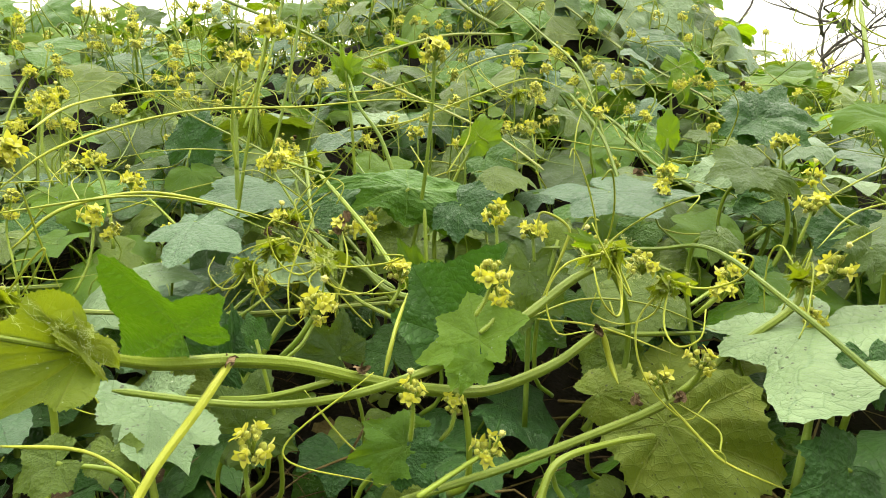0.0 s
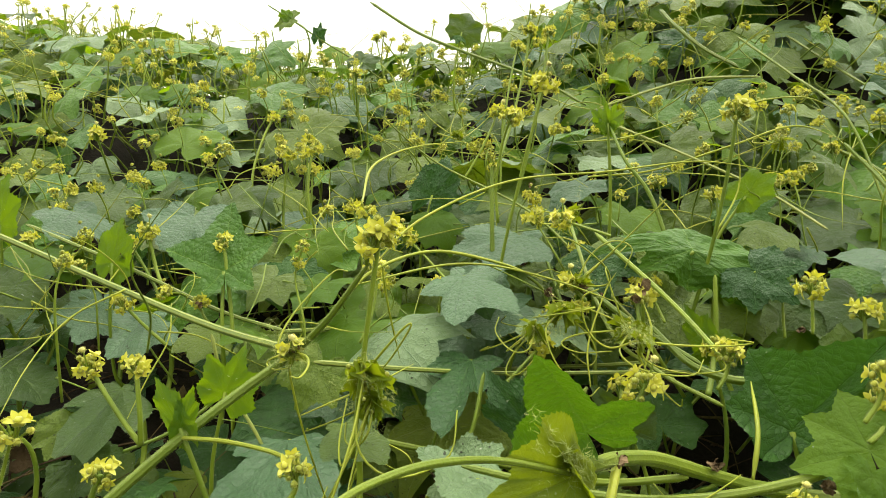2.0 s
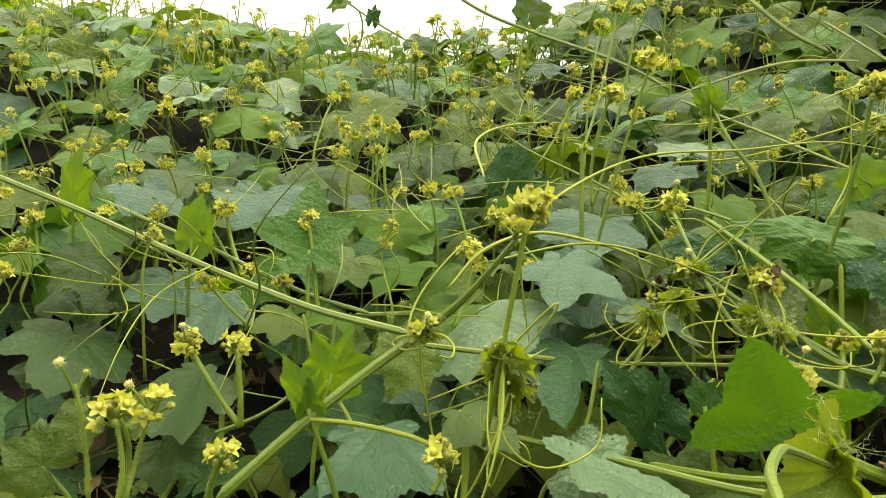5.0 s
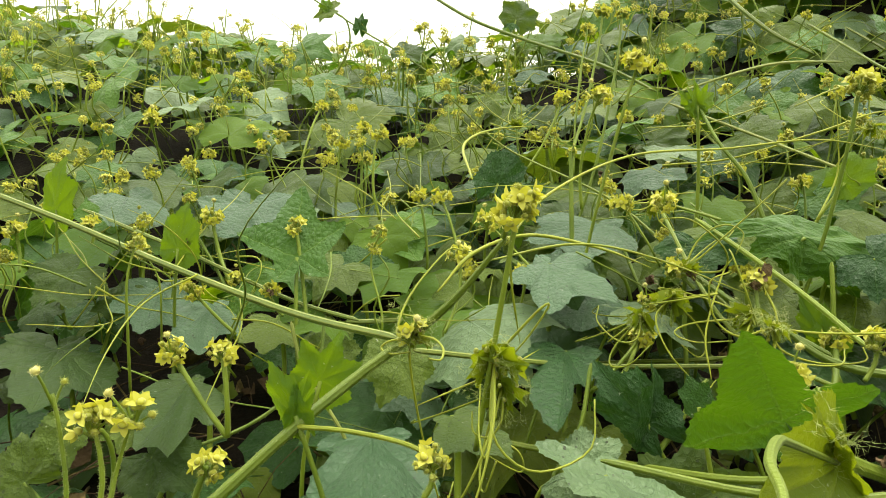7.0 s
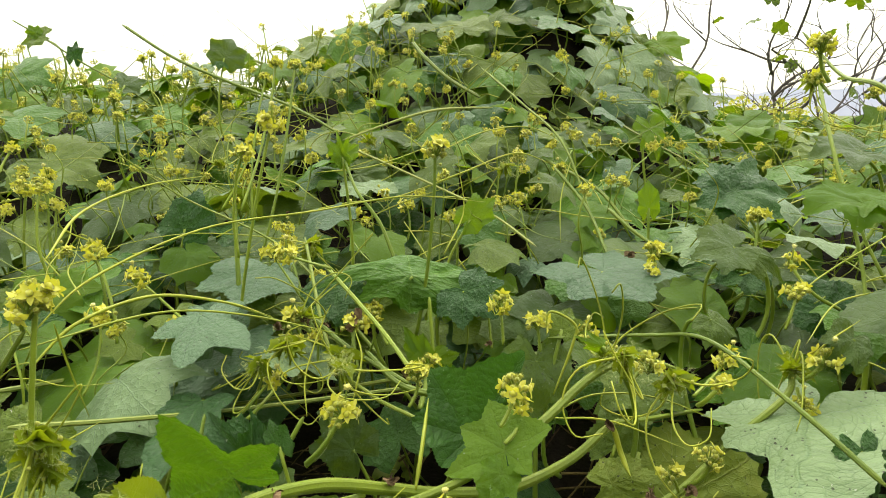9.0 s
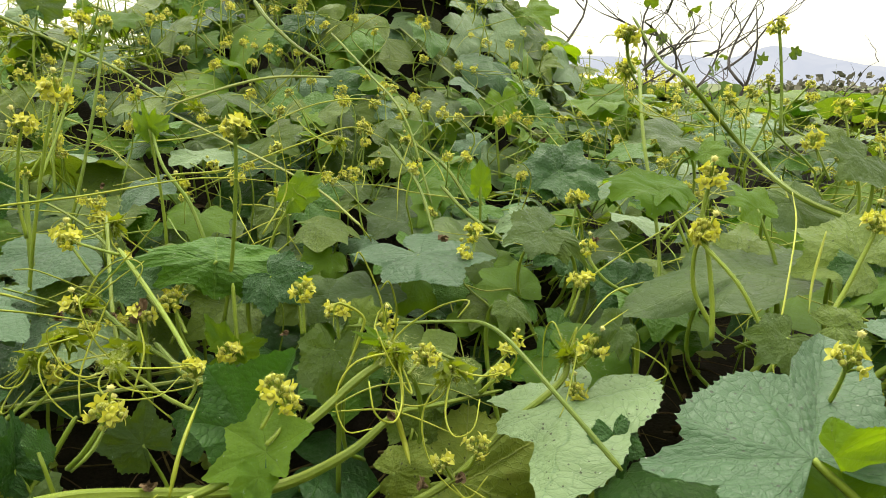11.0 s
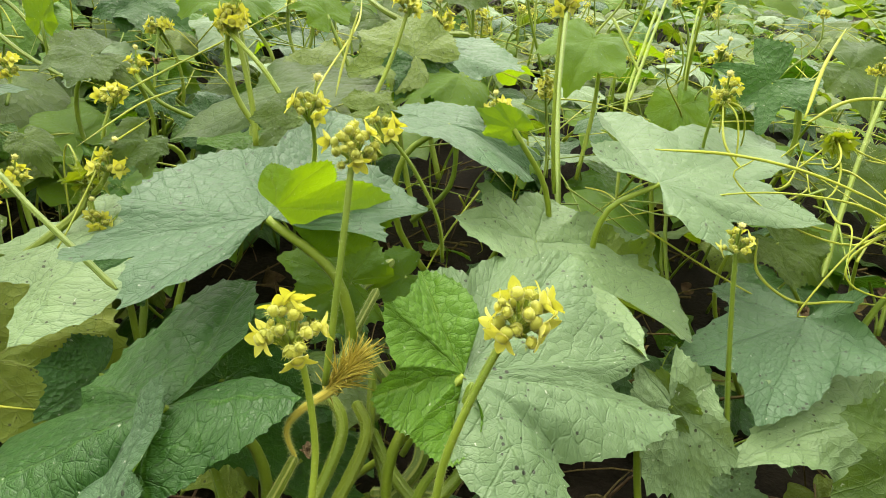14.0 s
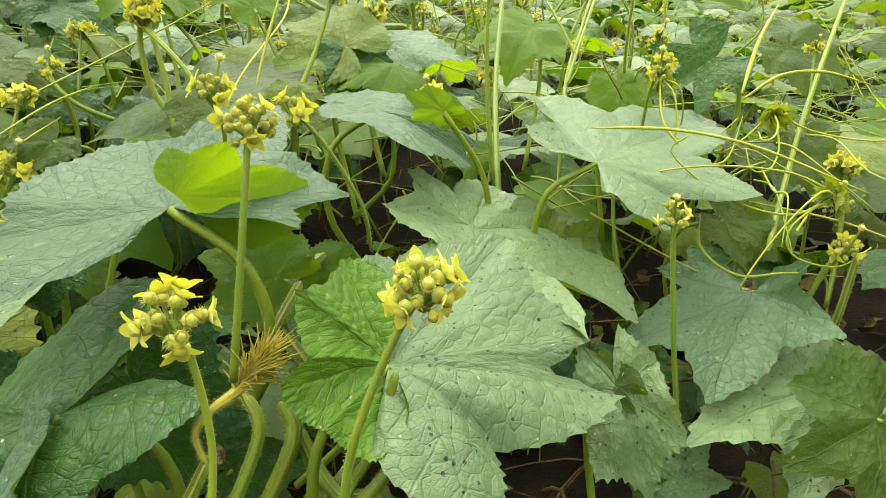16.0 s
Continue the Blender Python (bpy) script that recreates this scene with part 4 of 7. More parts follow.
flower_spike((0.387, 0.250, 0.260), (0.395, 0.250, 0.218), 12, 4, 4, 0.90, 0.0009, 0.01)
flower_spike((0.414, 0.235, 0.317), (0.413, 0.226, 0.215), 13, 5, 7, 1.00, 0.0012, 0.004)
flower_spike((0.532, 0.231, 0.330), (0.561, 0.253, 0.236), 14, 5, 6, 1.00, 0.0011, 0.004)
flower_spike((0.604, 0.263, 0.284), (0.599, 0.257, 0.236), 15, 3, 4, 0.90, 0.001, 0.004)
flower_spike((0.277, 0.342, 0.333), (0.272, 0.340, 0.300), 16, 5, 8, 1.05, 0.0016, 0.002)
flower_spike((0.269, 0.330, 0.301), (0.271, 0.312, 0.238), 17, 5, 8, 1.05, 0.0017, 0.003)
flower_spike((0.258, 0.203, 0.277), (0.263, 0.213, 0.252), 18, 2, 2, 0.90, 0.001, 0.002)
runner(vine_corner, [(0.267, 0.328, 0.295), (0.277, 0.302, 0.276), (0.287, 0.284, 0.247)], 0.0012, STALK, "stem", 300)
runner(vine_corner, [(0.486, 0.243, 0.260), (0.520, 0.262, 0.289), (0.587, 0.299, 0.343)], 0.001, STALK, "stem", 300)
runner(vine_corner, [(0.504, 0.252, 0.274), (0.506, 0.272, 0.295), (0.510, 0.287, 0.307)], 0.0009, STALK, "stem", 300)
runner(vine_corner, [(0.404, 0.204, 0.169), (0.419, 0.229, 0.213), (0.459, 0.278, 0.258), (0.511, 0.332, 0.308)], 0.0017, STALK, "stem", 300)
runner(vine_corner, [(0.454, 0.215, 0.208), (0.503, 0.259, 0.258), (0.535, 0.278, 0.288), (0.566, 0.296, 0.314)], 0.001, STALK, "stem", 300)
runner(vine_corner, [(0.509, 0.211, 0.200), (0.564, 0.258, 0.239), (0.607, 0.292, 0.286), (0.637, 0.312, 0.314)], 0.0009, STALK, "stem", 300)
runner(vine_corner, [(0.545, 0.130, 0.171), (0.595, 0.150, 0.203), (0.642, 0.166, 0.247), (0.726, 0.191, 0.311)], 0.0016, STALK, "stem", 300)
runner(vine_corner, [(0.528, 0.083, 0.135), (0.529, 0.081, 0.160), (0.533, 0.081, 0.189)], 0.0019, VINE_OLD, "stem", 300)
tendril(vine_corner, [(0.437, 0.181, 0.248), (0.462, 0.150, 0.249), (0.484, 0.118, 0.243), (0.512, 0.075, 0.225)], 0.0008, 0)
tendril(vine_corner, [(0.526, 0.205, 0.264), (0.504, 0.183, 0.242), (0.506, 0.160, 0.226), (0.519, 0.151, 0.226), (0.542, 0.158, 0.247)], 0.0008, 0)
tendril(vine_corner, [(0.565, 0.173, 0.256), (0.601, 0.187, 0.283), (0.640, 0.198, 0.306)], 0.0013, 0)
tendril(vine_corner, [(0.564, 0.171, 0.253), (0.587, 0.162, 0.266), (0.609, 0.147, 0.268), (0.630, 0.128, 0.261)], 0.0011, 0)
tendril(vine_corner, [(0.490, 0.145, 0.201), (0.477, 0.134, 0.188), (0.480, 0.114, 0.179), (0.501, 0.099, 0.180), (0.535, 0.085, 0.174)], 0.0008, 0)
tendril(vine_corner, [(0.329, 0.303, 0.307), (0.313, 0.289, 0.283), (0.302, 0.276, 0.268)], 0.0008, 0)

# vine across the foreground: thick green runners and young leaves
vine_front = vine((0.050, 0.300, 0.080), "gourd vine with thick green runners and young translucent leaves")
lobed_leaf(vine_front, (0.190, 0.316, 0.202), (-8, 3, 142), 0.056, ((-128, 0.94, 0.06), (0, 1.34, -0.24), (47, 0.97, -0.12), (82, 1.05, -0.14), (157, 0.66, 0.07)), 0.70, LEAF_PALE, (0.0, 0.0, -0.1), 0.002)
lobed_leaf(vine_front, (-0.109, 0.227, 0.232), (82, 23, 171), 0.029, ((-124, 0.65, 0.12), (-74, 1.07, -0.18), (0, 1.45, -0.46), (97, 1.21, 0.10), (168, 0.45, -0.28)), (0.9, 0.60, 0.66, 0.85), LEAF_MID, None, 0.002, label="fresh green translucent lobed leaf", point=1.4)
lobed_leaf(vine_front, (-0.006, 0.327, 0.192), (68, -32, -11), 0.042, ((-114, 0.45, 0.35), (-43, 0.75, 0.33), (0, 1.06, 0.16), (68, 1.55, 0.48), (89, 0.97, 0.20), (143, 0.83, 0.41)), 0.90, LEAF_DARK, (0.0, 0.0, -0.1), 0.002, label="dark glossy quilted lobed leaf", point=1.3)
lobed_leaf(vine_front, (0.010, 0.282, 0.208), (31, -18, 0), 0.028, ((-143, 1.08, 0.05), (-95, 1.19, 0.03), (-42, 1.01, 0.03), (0, 1.07, 0.06), (83, 0.95, 0.05), (154, 0.70, 0.04)), 0.72, LEAF_YOUNG, None, 0.002, label="young bright green star-shaped leaf", point=1.4)
lobed_leaf(vine_front, (-0.112, 0.172, 0.247), (13, -61, 134), 0.028, ((-48, 0.74, 0.22), (-24, 1.09, -0.10), (0, 1.32, -0.29), (27, 0.91, -0.01), (53, 0.85, 0.19)), 0.86, LEAF_LIME, None, 0.002, label="soft lime-green half-folded leaf at a growing tip", cup=0.10, wave=0.12)
lobed_leaf(vine_front, (-0.163, 0.297, 0.163), (-3, -5, -142), 0.044, ((-142, 0.44, 0.03), (-24, 1.12, -0.09), (0, 1.61, -0.02), (15, 1.33, 0.01), (72, 0.63, 0.05), (139, 0.85, 0.13)), 0.85, LEAF_PALE, (0.0, 0.0, -0.1), 0.002)
runner(vine_front, [(-0.120, 0.184, 0.241), (-0.111, 0.211, 0.226), (-0.097, 0.242, 0.214), (-0.078, 0.272, 0.199), (-0.050, 0.293, 0.182), (-0.022, 0.303, 0.172), (0.015, 0.312, 0.167), (0.052, 0.319, 0.179), (0.080, 0.332, 0.193), (0.106, 0.360, 0.181), (0.167, 0.400, 0.167)], (0.0017, 0.0024, 0.003, 0.0033, 0.0033, 0.0032, 0.0028, 0.0022, 0.0017, 0.0013), STEM, "stem", 900)
runner(vine_front, [(-0.167, 0.272, 0.185), (-0.104, 0.272, 0.178), (-0.058, 0.274, 0.181), (-0.014, 0.278, 0.194), (0.011, 0.291, 0.203), (0.034, 0.304, 0.212), (0.065, 0.320, 0.230), (0.095, 0.332, 0.235), (0.115, 0.326, 0.230)], (0.0016, 0.0018, 0.0021, 0.0022, 0.0024, 0.0024, 0.0016, 0.0008), STEM, "stem", 700)
runner(vine_front, [(-0.032, 0.254, 0.137), (0.025, 0.277, 0.143), (0.070, 0.296, 0.150), (0.111, 0.307, 0.163), (0.145, 0.317, 0.187), (0.182, 0.328, 0.209), (0.189, 0.335, 0.222)], (0.0018, 0.0021, 0.0022, 0.002, 0.0018), STEM, "stem", 700)
runner(vine_front, [(-0.096, 0.242, 0.214), (-0.101, 0.216, 0.204), (-0.106, 0.194, 0.196), (-0.110, 0.181, 0.187)], 0.0017, TENDRIL, "stem", 200)
runner(vine_front, [(0.035, 0.246, 0.141), (0.046, 0.260, 0.156), (0.076, 0.281, 0.154), (0.101, 0.292, 0.152)], 0.0017, STEM, "stem", 200)
runner(vine_front, [(0.054, 0.391, 0.228), (0.123, 0.392, 0.227), (0.146, 0.354, 0.236), (0.166, 0.299, 0.220), (0.188, 0.253, 0.197)], (0.0011, 0.0012, 0.0013, 0.0015), STEM, "stem", 300)
leaf(vine_front, (0.007, 0.270, 0.202), (-33, -18, 166), 0.017, 0.90, 1, LEAF_YOUNG, None)
leaf(vine_front, (0.128, 0.353, 0.125), (-27, 46, -121), 0.085, 0.85, 5, LEAF_OLD, (0.000, 0.000, -0.055))
leaf(vine_front, (0.079, 0.324, 0.159), (34, 50, -80), 0.030, 0.80, 3, LEAF_OLD, (0.000, 0.000, -0.089))
leaf(vine_front, (-0.024, 0.255, 0.164), (14, 60, -89), 0.023, 1.00, 1, LEAF_DARK, (0.000, 0.000, -0.094))
leaf(vine_front, (-0.025, 0.256, 0.166), (-11, -51, 110), 0.028, 0.80, 1, LEAF_YOUNG, None)
leaf(vine_front, (0.045, 0.387, 0.213), (-57, -12, -172), 0.041, 0.90, 0, LEAF, (0.000, 0.000, -0.110))
leaf(vine_front, (-0.117, 0.335, 0.187), (77, -22, -1), 0.017, 0.70, 5, LEAF_DARK, (0.000, 0.000, -0.110))
leaf(vine_front, (-0.168, 0.228, 0.174), (-25, -37, 131), 0.021, 1.00, 0, LEAF, (0.000, 0.000, -0.104))
leaf(vine_front, (-0.161, 0.256, 0.162), (-37, 4, -175), 0.017, 1.10, 0, LEAF, (0.000, 0.000, -0.092))
leaf(vine_front, (0.175, 0.254, 0.158), (-22, -53, 132), 0.029, 1.00, 0, LEAF_DARK, (0.000, 0.000, -0.088))
leaf(vine_front, (0.198, 0.284, 0.197), (-47, 1, -178), 0.023, 1.00, 0, LEAF_DARK, (0.000, 0.000, -0.110))
leaf(vine_front, (0.218, 0.327, 0.243), (-30, -39, 147), 0.024, 0.80, 0, LEAF, (0.000, 0.000, -0.110))
leaf(vine_front, (0.071, 0.324, 0.246), (93, -66, 25), 0.015, 0.50, 3, LEAF_YOUNG, (0.000, 0.000, -0.110))
leaf(vine_front, (0.097, 0.375, 0.157), (70, 26, -15), 0.033, 0.80, 1, LEAF, (0.000, 0.000, -0.087))
leaf(vine_front, (-0.125, 0.323, 0.136), (41, 44, -52), 0.045, 0.90, 1, LEAF, (0.000, 0.000, -0.066))
leaf(vine_front, (-0.081, 0.390, 0.153), (66, -35, 26), 0.036, 0.90, 1, LEAF, (0.000, 0.000, -0.083))
flower_spike((0.014, 0.260, 0.162), (-0.018, 0.237, 0.153), 19, 3, 6, 0.90, 0.0013, 0.006)
flower_spike((-0.021, 0.257, 0.192), (-0.022, 0.256, 0.169), 20, 1, 8, 0.80, 0.001, 0.003)
flower_spike((-0.003, 0.275, 0.178), (-0.009, 0.270, 0.161), 21, 1, 8, 0.70, 0.001, 0.003)
flower_spike((-0.090, 0.241, 0.175), (-0.094, 0.244, 0.147), 22, 4, 5, 1.00, 0.001, 0.003)
flower_spike((0.021, 0.301, 0.222), (0.010, 0.283, 0.211), 23, 2, 7, 0.90, 0.001, 0.003)
flower_spike((0.103, 0.299, 0.181), (0.109, 0.301, 0.168), 24, 1, 6, 0.80, 0.001, 0.002)
flower_spike((0.121, 0.292, 0.193), (0.112, 0.301, 0.170), 25, 2, 5, 0.90, 0.0012, 0.003)
flower_spike((0.097, 0.322, 0.235), (0.086, 0.319, 0.226), 26, 2, 9, 1.00, 0.0012, 0.003)
flower_spike((0.200, 0.324, 0.233), (0.191, 0.330, 0.217), 27, 3, 8, 1.00, 0.0012, 0.003)
flower_spike((0.190, 0.322, 0.206), (0.189, 0.329, 0.214), 28, 2, 7, 0.80, 0.001, 0.002)
flower_spike((0.144, 0.329, 0.218), (0.133, 0.335, 0.202), 29, 3, 3, 0.80, 0.0012, 0.006)
flower_spike((-0.035, 0.347, 0.224), (-0.040, 0.342, 0.205), 30, 4, 4, 0.90, 0.001, 0.003)
flower_spike((-0.089, 0.358, 0.194), (-0.102, 0.333, 0.174), 31, 3, 4, 1.00, 0.0013, 0.008)
flower_spike((-0.137, 0.470, 0.182), (-0.153, 0.394, 0.176), 32, 4, 4, 1.00, 0.0013, 0.008)
tendril(vine_front, [(-0.177, 0.212, 0.191), (-0.144, 0.212, 0.189), (-0.110, 0.192, 0.187)], 0.0008, 0)
tendril(vine_front, [(-0.036, 0.277, 0.191), (-0.032, 0.291, 0.208), (-0.028, 0.325, 0.218)], 0.0012, 0)
tendril(vine_front, [(0.080, 0.332, 0.196), (0.085, 0.328, 0.177), (0.087, 0.316, 0.169)], 0.0018, 0)
tendril(vine_front, [(0.032, 0.313, 0.206), (0.069, 0.336, 0.211), (0.107, 0.336, 0.208), (0.141, 0.324, 0.197)], 0.0006, 0)
tendril(vine_front, [(0.043, 0.323, 0.204), (0.079, 0.332, 0.196), (0.116, 0.311, 0.188)], 0.0006, 0)
tendril(vine_front, [(0.048, 0.345, 0.208), (0.061, 0.352, 0.237), (0.063, 0.355, 0.249), (0.048, 0.357, 0.257), (0.045, 0.353, 0.243)], 0.0009, 0)
tendril(vine_front, [(0.108, 0.296, 0.168), (0.121, 0.283, 0.155), (0.130, 0.271, 0.149), (0.155, 0.260, 0.142)], 0.0008, 0)
tendril(vine_front, [(0.113, 0.296, 0.168), (0.129, 0.284, 0.160), (0.126, 0.272, 0.155)], 0.0006, 1)
tendril(vine_front, [(-0.041, 0.277, 0.193), (-0.082, 0.258, 0.161), (-0.033, 0.247, 0.152)], 0.0005, 0)
tendril(vine_front, [(-0.077, 0.284, 0.180), (-0.052, 0.269, 0.158), (-0.024, 0.257, 0.148)], 0.0005, 0)
tendril(vine_front, [(0.194, 0.332, 0.223), (0.200, 0.326, 0.240), (0.224, 0.330, 0.254)], 0.0006, 0)

# vine on the near bank: long pale runners, a tall flower head and grey-green leaves
vine_bank = vine((-0.300, 0.340, 0.060), "gourd vine with long pale runners over grey-green leaves")
lobed_leaf(vine_bank, (-0.388, 0.427, 0.236), (47, 7, 25), 0.043, ((-149, 0.56, 0.03), (-71, 1.12, 0.03), (0, 1.52, 0.06), (47, 1.14, 0.03), (122, 0.66, 0.03)), 0.72, LEAF_MID, (0.0, 0.0, -0.1), 0.002, label="fresh green star-shaped leaf with raised veins", point=1.5)
lobed_leaf(vine_bank, (-0.375, 0.520, 0.208), (41, -6, 32), 0.030, ((-150, 0.84, 0.02), (-52, 1.08, 0.03), (0, 0.87, 0.02), (53, 0.97, 0.02), (93, 1.05, 0.02), (165, 1.18, 0.03)), 0.78, LEAF_DARK, (0.0, 0.0, -0.1), 0.002, label="dark blue-green leaf with a net of veins")
lobed_leaf(vine_bank, (-0.606, 0.417, 0.150), (-5, -6, -144), 0.064, ((-144, 0.42, 0.03), (-31, 1.26, -0.15), (0, 1.62, -0.07), (55, 0.99, 0.06), (115, 0.69, 0.11)), 0.80, LEAF, (0.0, 0.0, -0.1), 0.002)
lobed_leaf(vine_bank, (-0.548, 0.477, 0.187), (-8, -6, -157), 0.049, ((-161, 0.54, 0.08), (-29, 1.23, -0.18), (0, 1.43, -0.15), (35, 1.09, -0.04), (112, 0.68, 0.11)), 0.80, LEAF_BLUE, (0.0, 0.0, -0.1), 0.002)
lobed_leaf(vine_bank, (-0.488, 0.463, 0.183), (-6, -6, -169), 0.047, ((-133, 0.31, 0.01), (-43, 1.12, -0.18), (-15, 1.60, -0.18), (0, 1.53, -0.14), (69, 0.40, 0.03)), 0.80, LEAF_BLUE, (0.0, 0.0, -0.1), 0.002)
lobed_leaf(vine_bank, (-0.431, 0.466, 0.173), (-7, -4, -161), 0.036, ((-130, 0.33, 0.02), (-28, 1.21, -0.17), (0, 1.55, -0.17), (29, 1.26, -0.08), (86, 0.63, 0.04)), 0.80, LEAF, (0.0, 0.0, -0.1), 0.002)
lobed_leaf(vine_bank, (-0.449, 0.375, 0.154), (-2, -5, -163), 0.054, ((-146, 0.18, 0.01), (-28, 1.09, -0.10), (-11, 1.84, -0.03), (0, 1.76, 0.00), (38, 0.79, 0.02), (95, 0.32, 0.04)), 0.80, LEAF, (0.0, 0.0, -0.1), 0.002)
lobed_leaf(vine_bank, (-0.311, 0.371, 0.130), (1, -1, -160), 0.070, ((-87, 0.37, -0.01), (-23, 1.25, -0.02), (0, 1.45, 0.03), (21, 1.35, 0.04), (60, 0.58, 0.01)), 0.88, LEAF_BLUE, (0.0, 0.0, -0.1), 0.002)
lobed_leaf(vine_bank, (-0.188, 0.412, 0.183), (-5, 1, -180), 0.044, ((-87, 0.53, 0.02), (-18, 0.98, -0.09), (0, 2.09, -0.11), (67, 0.77, -0.05), (97, 0.62, 0.01)), 0.85, LEAF_DARK, (0.0, 0.0, -0.1), 0.002)
lobed_leaf(vine_bank, (-0.243, 0.309, 0.180), (-2, 0, -174), 0.029, ((-119, 0.67, 0.02), (-41, 1.70, -0.04), (0, 1.27, -0.04), (64, 0.36, -0.00)), 0.90, LEAF, (0.0, 0.0, -0.1), 0.002)
lobed_leaf(vine_bank, (-0.204, 0.468, 0.230), (-10, 1, -177), 0.044, ((-105, 0.78, 0.06), (-44, 1.50, -0.14), (0, 1.44, -0.22), (51, 0.90, -0.10), (141, 0.35, 0.07)), 0.70, LEAF_BLUE, (0.0, 0.0, -0.1), 0.002)
lobed_leaf(vine_bank, (-0.170, 0.555, 0.248), (-11, -2, 166), 0.051, ((-121, 0.44, 0.04), (-51, 1.01, -0.15), (0, 1.16, -0.23), (48, 1.31, -0.12), (77, 1.05, 0.03)), 0.85, LEAF_BLUE, (0.0, 0.0, -0.1), 0.002)
lobed_leaf(vine_bank, (-0.180, 0.505, 0.203), (-8, 1, 180), 0.049, ((-93, 0.55, 0.02), (-35, 1.28, -0.13), (0, 1.23, -0.18), (36, 1.25, -0.16), (90, 0.66, 0.01)), 0.85, LEAF_BLUE, (0.0, 0.0, -0.1), 0.002)
lobed_leaf(vine_bank, (-0.665, 0.838, 0.349), (-15, 6, -128), 0.067, ((-48, 0.69, -0.06), (0, 1.77, -0.45), (18, 1.11, -0.32), (55, 0.92, -0.22), (125, 0.38, 0.03)), 0.75, LEAF_PALE, (0.0, 0.0, -0.1), 0.002)
lobed_leaf(vine_bank, (-0.387, 0.759, 0.290), (-14, -7, 173), 0.054, ((-131, 0.75, 0.08), (-76, 0.91, -0.15), (-27, 1.00, -0.27), (0, 1.64, -0.36), (51, 0.98, -0.05), (103, 0.62, 0.12)), 0.85, LEAF, (0.0, 0.0, -0.1), 0.002)
lobed_leaf(vine_bank, (-0.504, 0.561, 0.257), (-12, -6, -170), 0.047, ((-131, 0.95, 0.09), (-42, 0.89, -0.19), (0, 1.34, -0.24), (73, 1.05, 0.06), (117, 0.70, 0.15)), 0.85, LEAF_BLUE, (0.0, 0.0, -0.1), 0.002)
lobed_leaf(vine_bank, (-0.430, 0.698, 0.225), (-13, 2, -148), 0.052, ((-127, 0.80, 0.16), (-59, 0.98, -0.07), (0, 1.19, -0.24), (51, 0.99, -0.15), (135, 0.96, 0.17)), 0.85, LEAF_BLUE, (0.0, 0.0, -0.1), 0.002)
lobed_leaf(vine_bank, (-0.591, 0.499, 0.269), (-12, -5, -156), 0.041, ((-149, 0.54, 0.09), (-47, 1.31, -0.27), (0, 1.27, -0.24), (69, 0.82, 0.02)), 0.88, LEAF_BLUE, (0.0, 0.0, -0.1), 0.002)
lobed_leaf(vine_bank, (-0.629, 0.586, 0.276), (-12, -7, -167), 0.046, ((-178, 0.58, 0.14), (-96, 0.86, -0.08), (-42, 1.15, -0.27), (0, 1.36, -0.25), (40, 0.98, -0.06)), 0.85, LEAF, (0.0, 0.0, -0.1), 0.002)
runner(vine_bank, [(-0.665, 0.412, 0.287), (-0.574, 0.409, 0.260), (-0.473, 0.397, 0.231), (-0.364, 0.368, 0.212), (-0.277, 0.328, 0.214)], (0.0023, 0.0023, 0.0024, 0.0024), VINE_OLD, "stem", 500)
runner(vine_bank, [(-0.609, 0.463, 0.262), (-0.499, 0.453, 0.229), (-0.404, 0.440, 0.199), (-0.342, 0.432, 0.188)], 0.0017, VINE_OLD, "stem", 300)
runner(vine_bank, [(-0.327, 0.212, 0.175), (-0.300, 0.240, 0.200), (-0.277, 0.265, 0.218), (-0.258, 0.277, 0.232), (-0.234, 0.273, 0.254), (-0.210, 0.270, 0.284)], (0.0026, 0.0024, 0.0023, 0.0022, 0.0016, 0.001), STEM, "stem", 900)
runner(vine_bank, [(-0.298, 0.241, 0.202), (-0.273, 0.242, 0.202), (-0.245, 0.238, 0.201), (-0.228, 0.231, 0.197)], 0.001, TENDRIL, "stem", 200)
runner(vine_bank, [(-0.355, 0.399, 0.197), (-0.356, 0.382, 0.169), (-0.383, 0.349, 0.143), (-0.424, 0.315, 0.131)], 0.0012, STEM, "stem", 200)
runner(vine_bank, [(-0.359, 0.447, 0.181), (-0.272, 0.519, 0.165), (-0.228, 0.494, 0.142), (-0.124, 0.500, 0.148), (-0.052, 0.471, 0.169)], 0.0019, VINE_OLD, "stem", 300)
runner(vine_bank, [(-0.130, 0.526, 0.279), (-0.097, 0.416, 0.216), (-0.067, 0.378, 0.199), (-0.033, 0.354, 0.190)], 0.0013, STEM, "stem", 200)
runner(vine_bank, [(-0.070, 0.403, 0.219), (-0.048, 0.384, 0.203), (-0.026, 0.378, 0.197), (0.000, 0.374, 0.198)], (0.0017, 0.0024, 0.0026), STEM, "stem", 300)
runner(vine_bank, [(-0.245, 0.363, 0.142), (-0.209, 0.370, 0.134), (-0.153, 0.345, 0.144), (-0.103, 0.299, 0.168), (-0.062, 0.282, 0.186)], 0.0019, STEM, "stem", 200)
runner(vine_bank, [(-0.369, 0.376, 0.203), (-0.359, 0.371, 0.173), (-0.331, 0.361, 0.139), (-0.318, 0.359, 0.113)], 0.0012, VINE_OLD, "stem", 200)
runner(vine_bank, [(-0.140, 0.347, 0.142), (-0.128, 0.354, 0.158), (-0.108, 0.366, 0.190)], 0.0016, STALK, "stem", 200)
runner(vine_bank, [(-0.191, 0.333, 0.136), (-0.177, 0.352, 0.160), (-0.172, 0.371, 0.192)], 0.0013, STALK, "stem", 200)
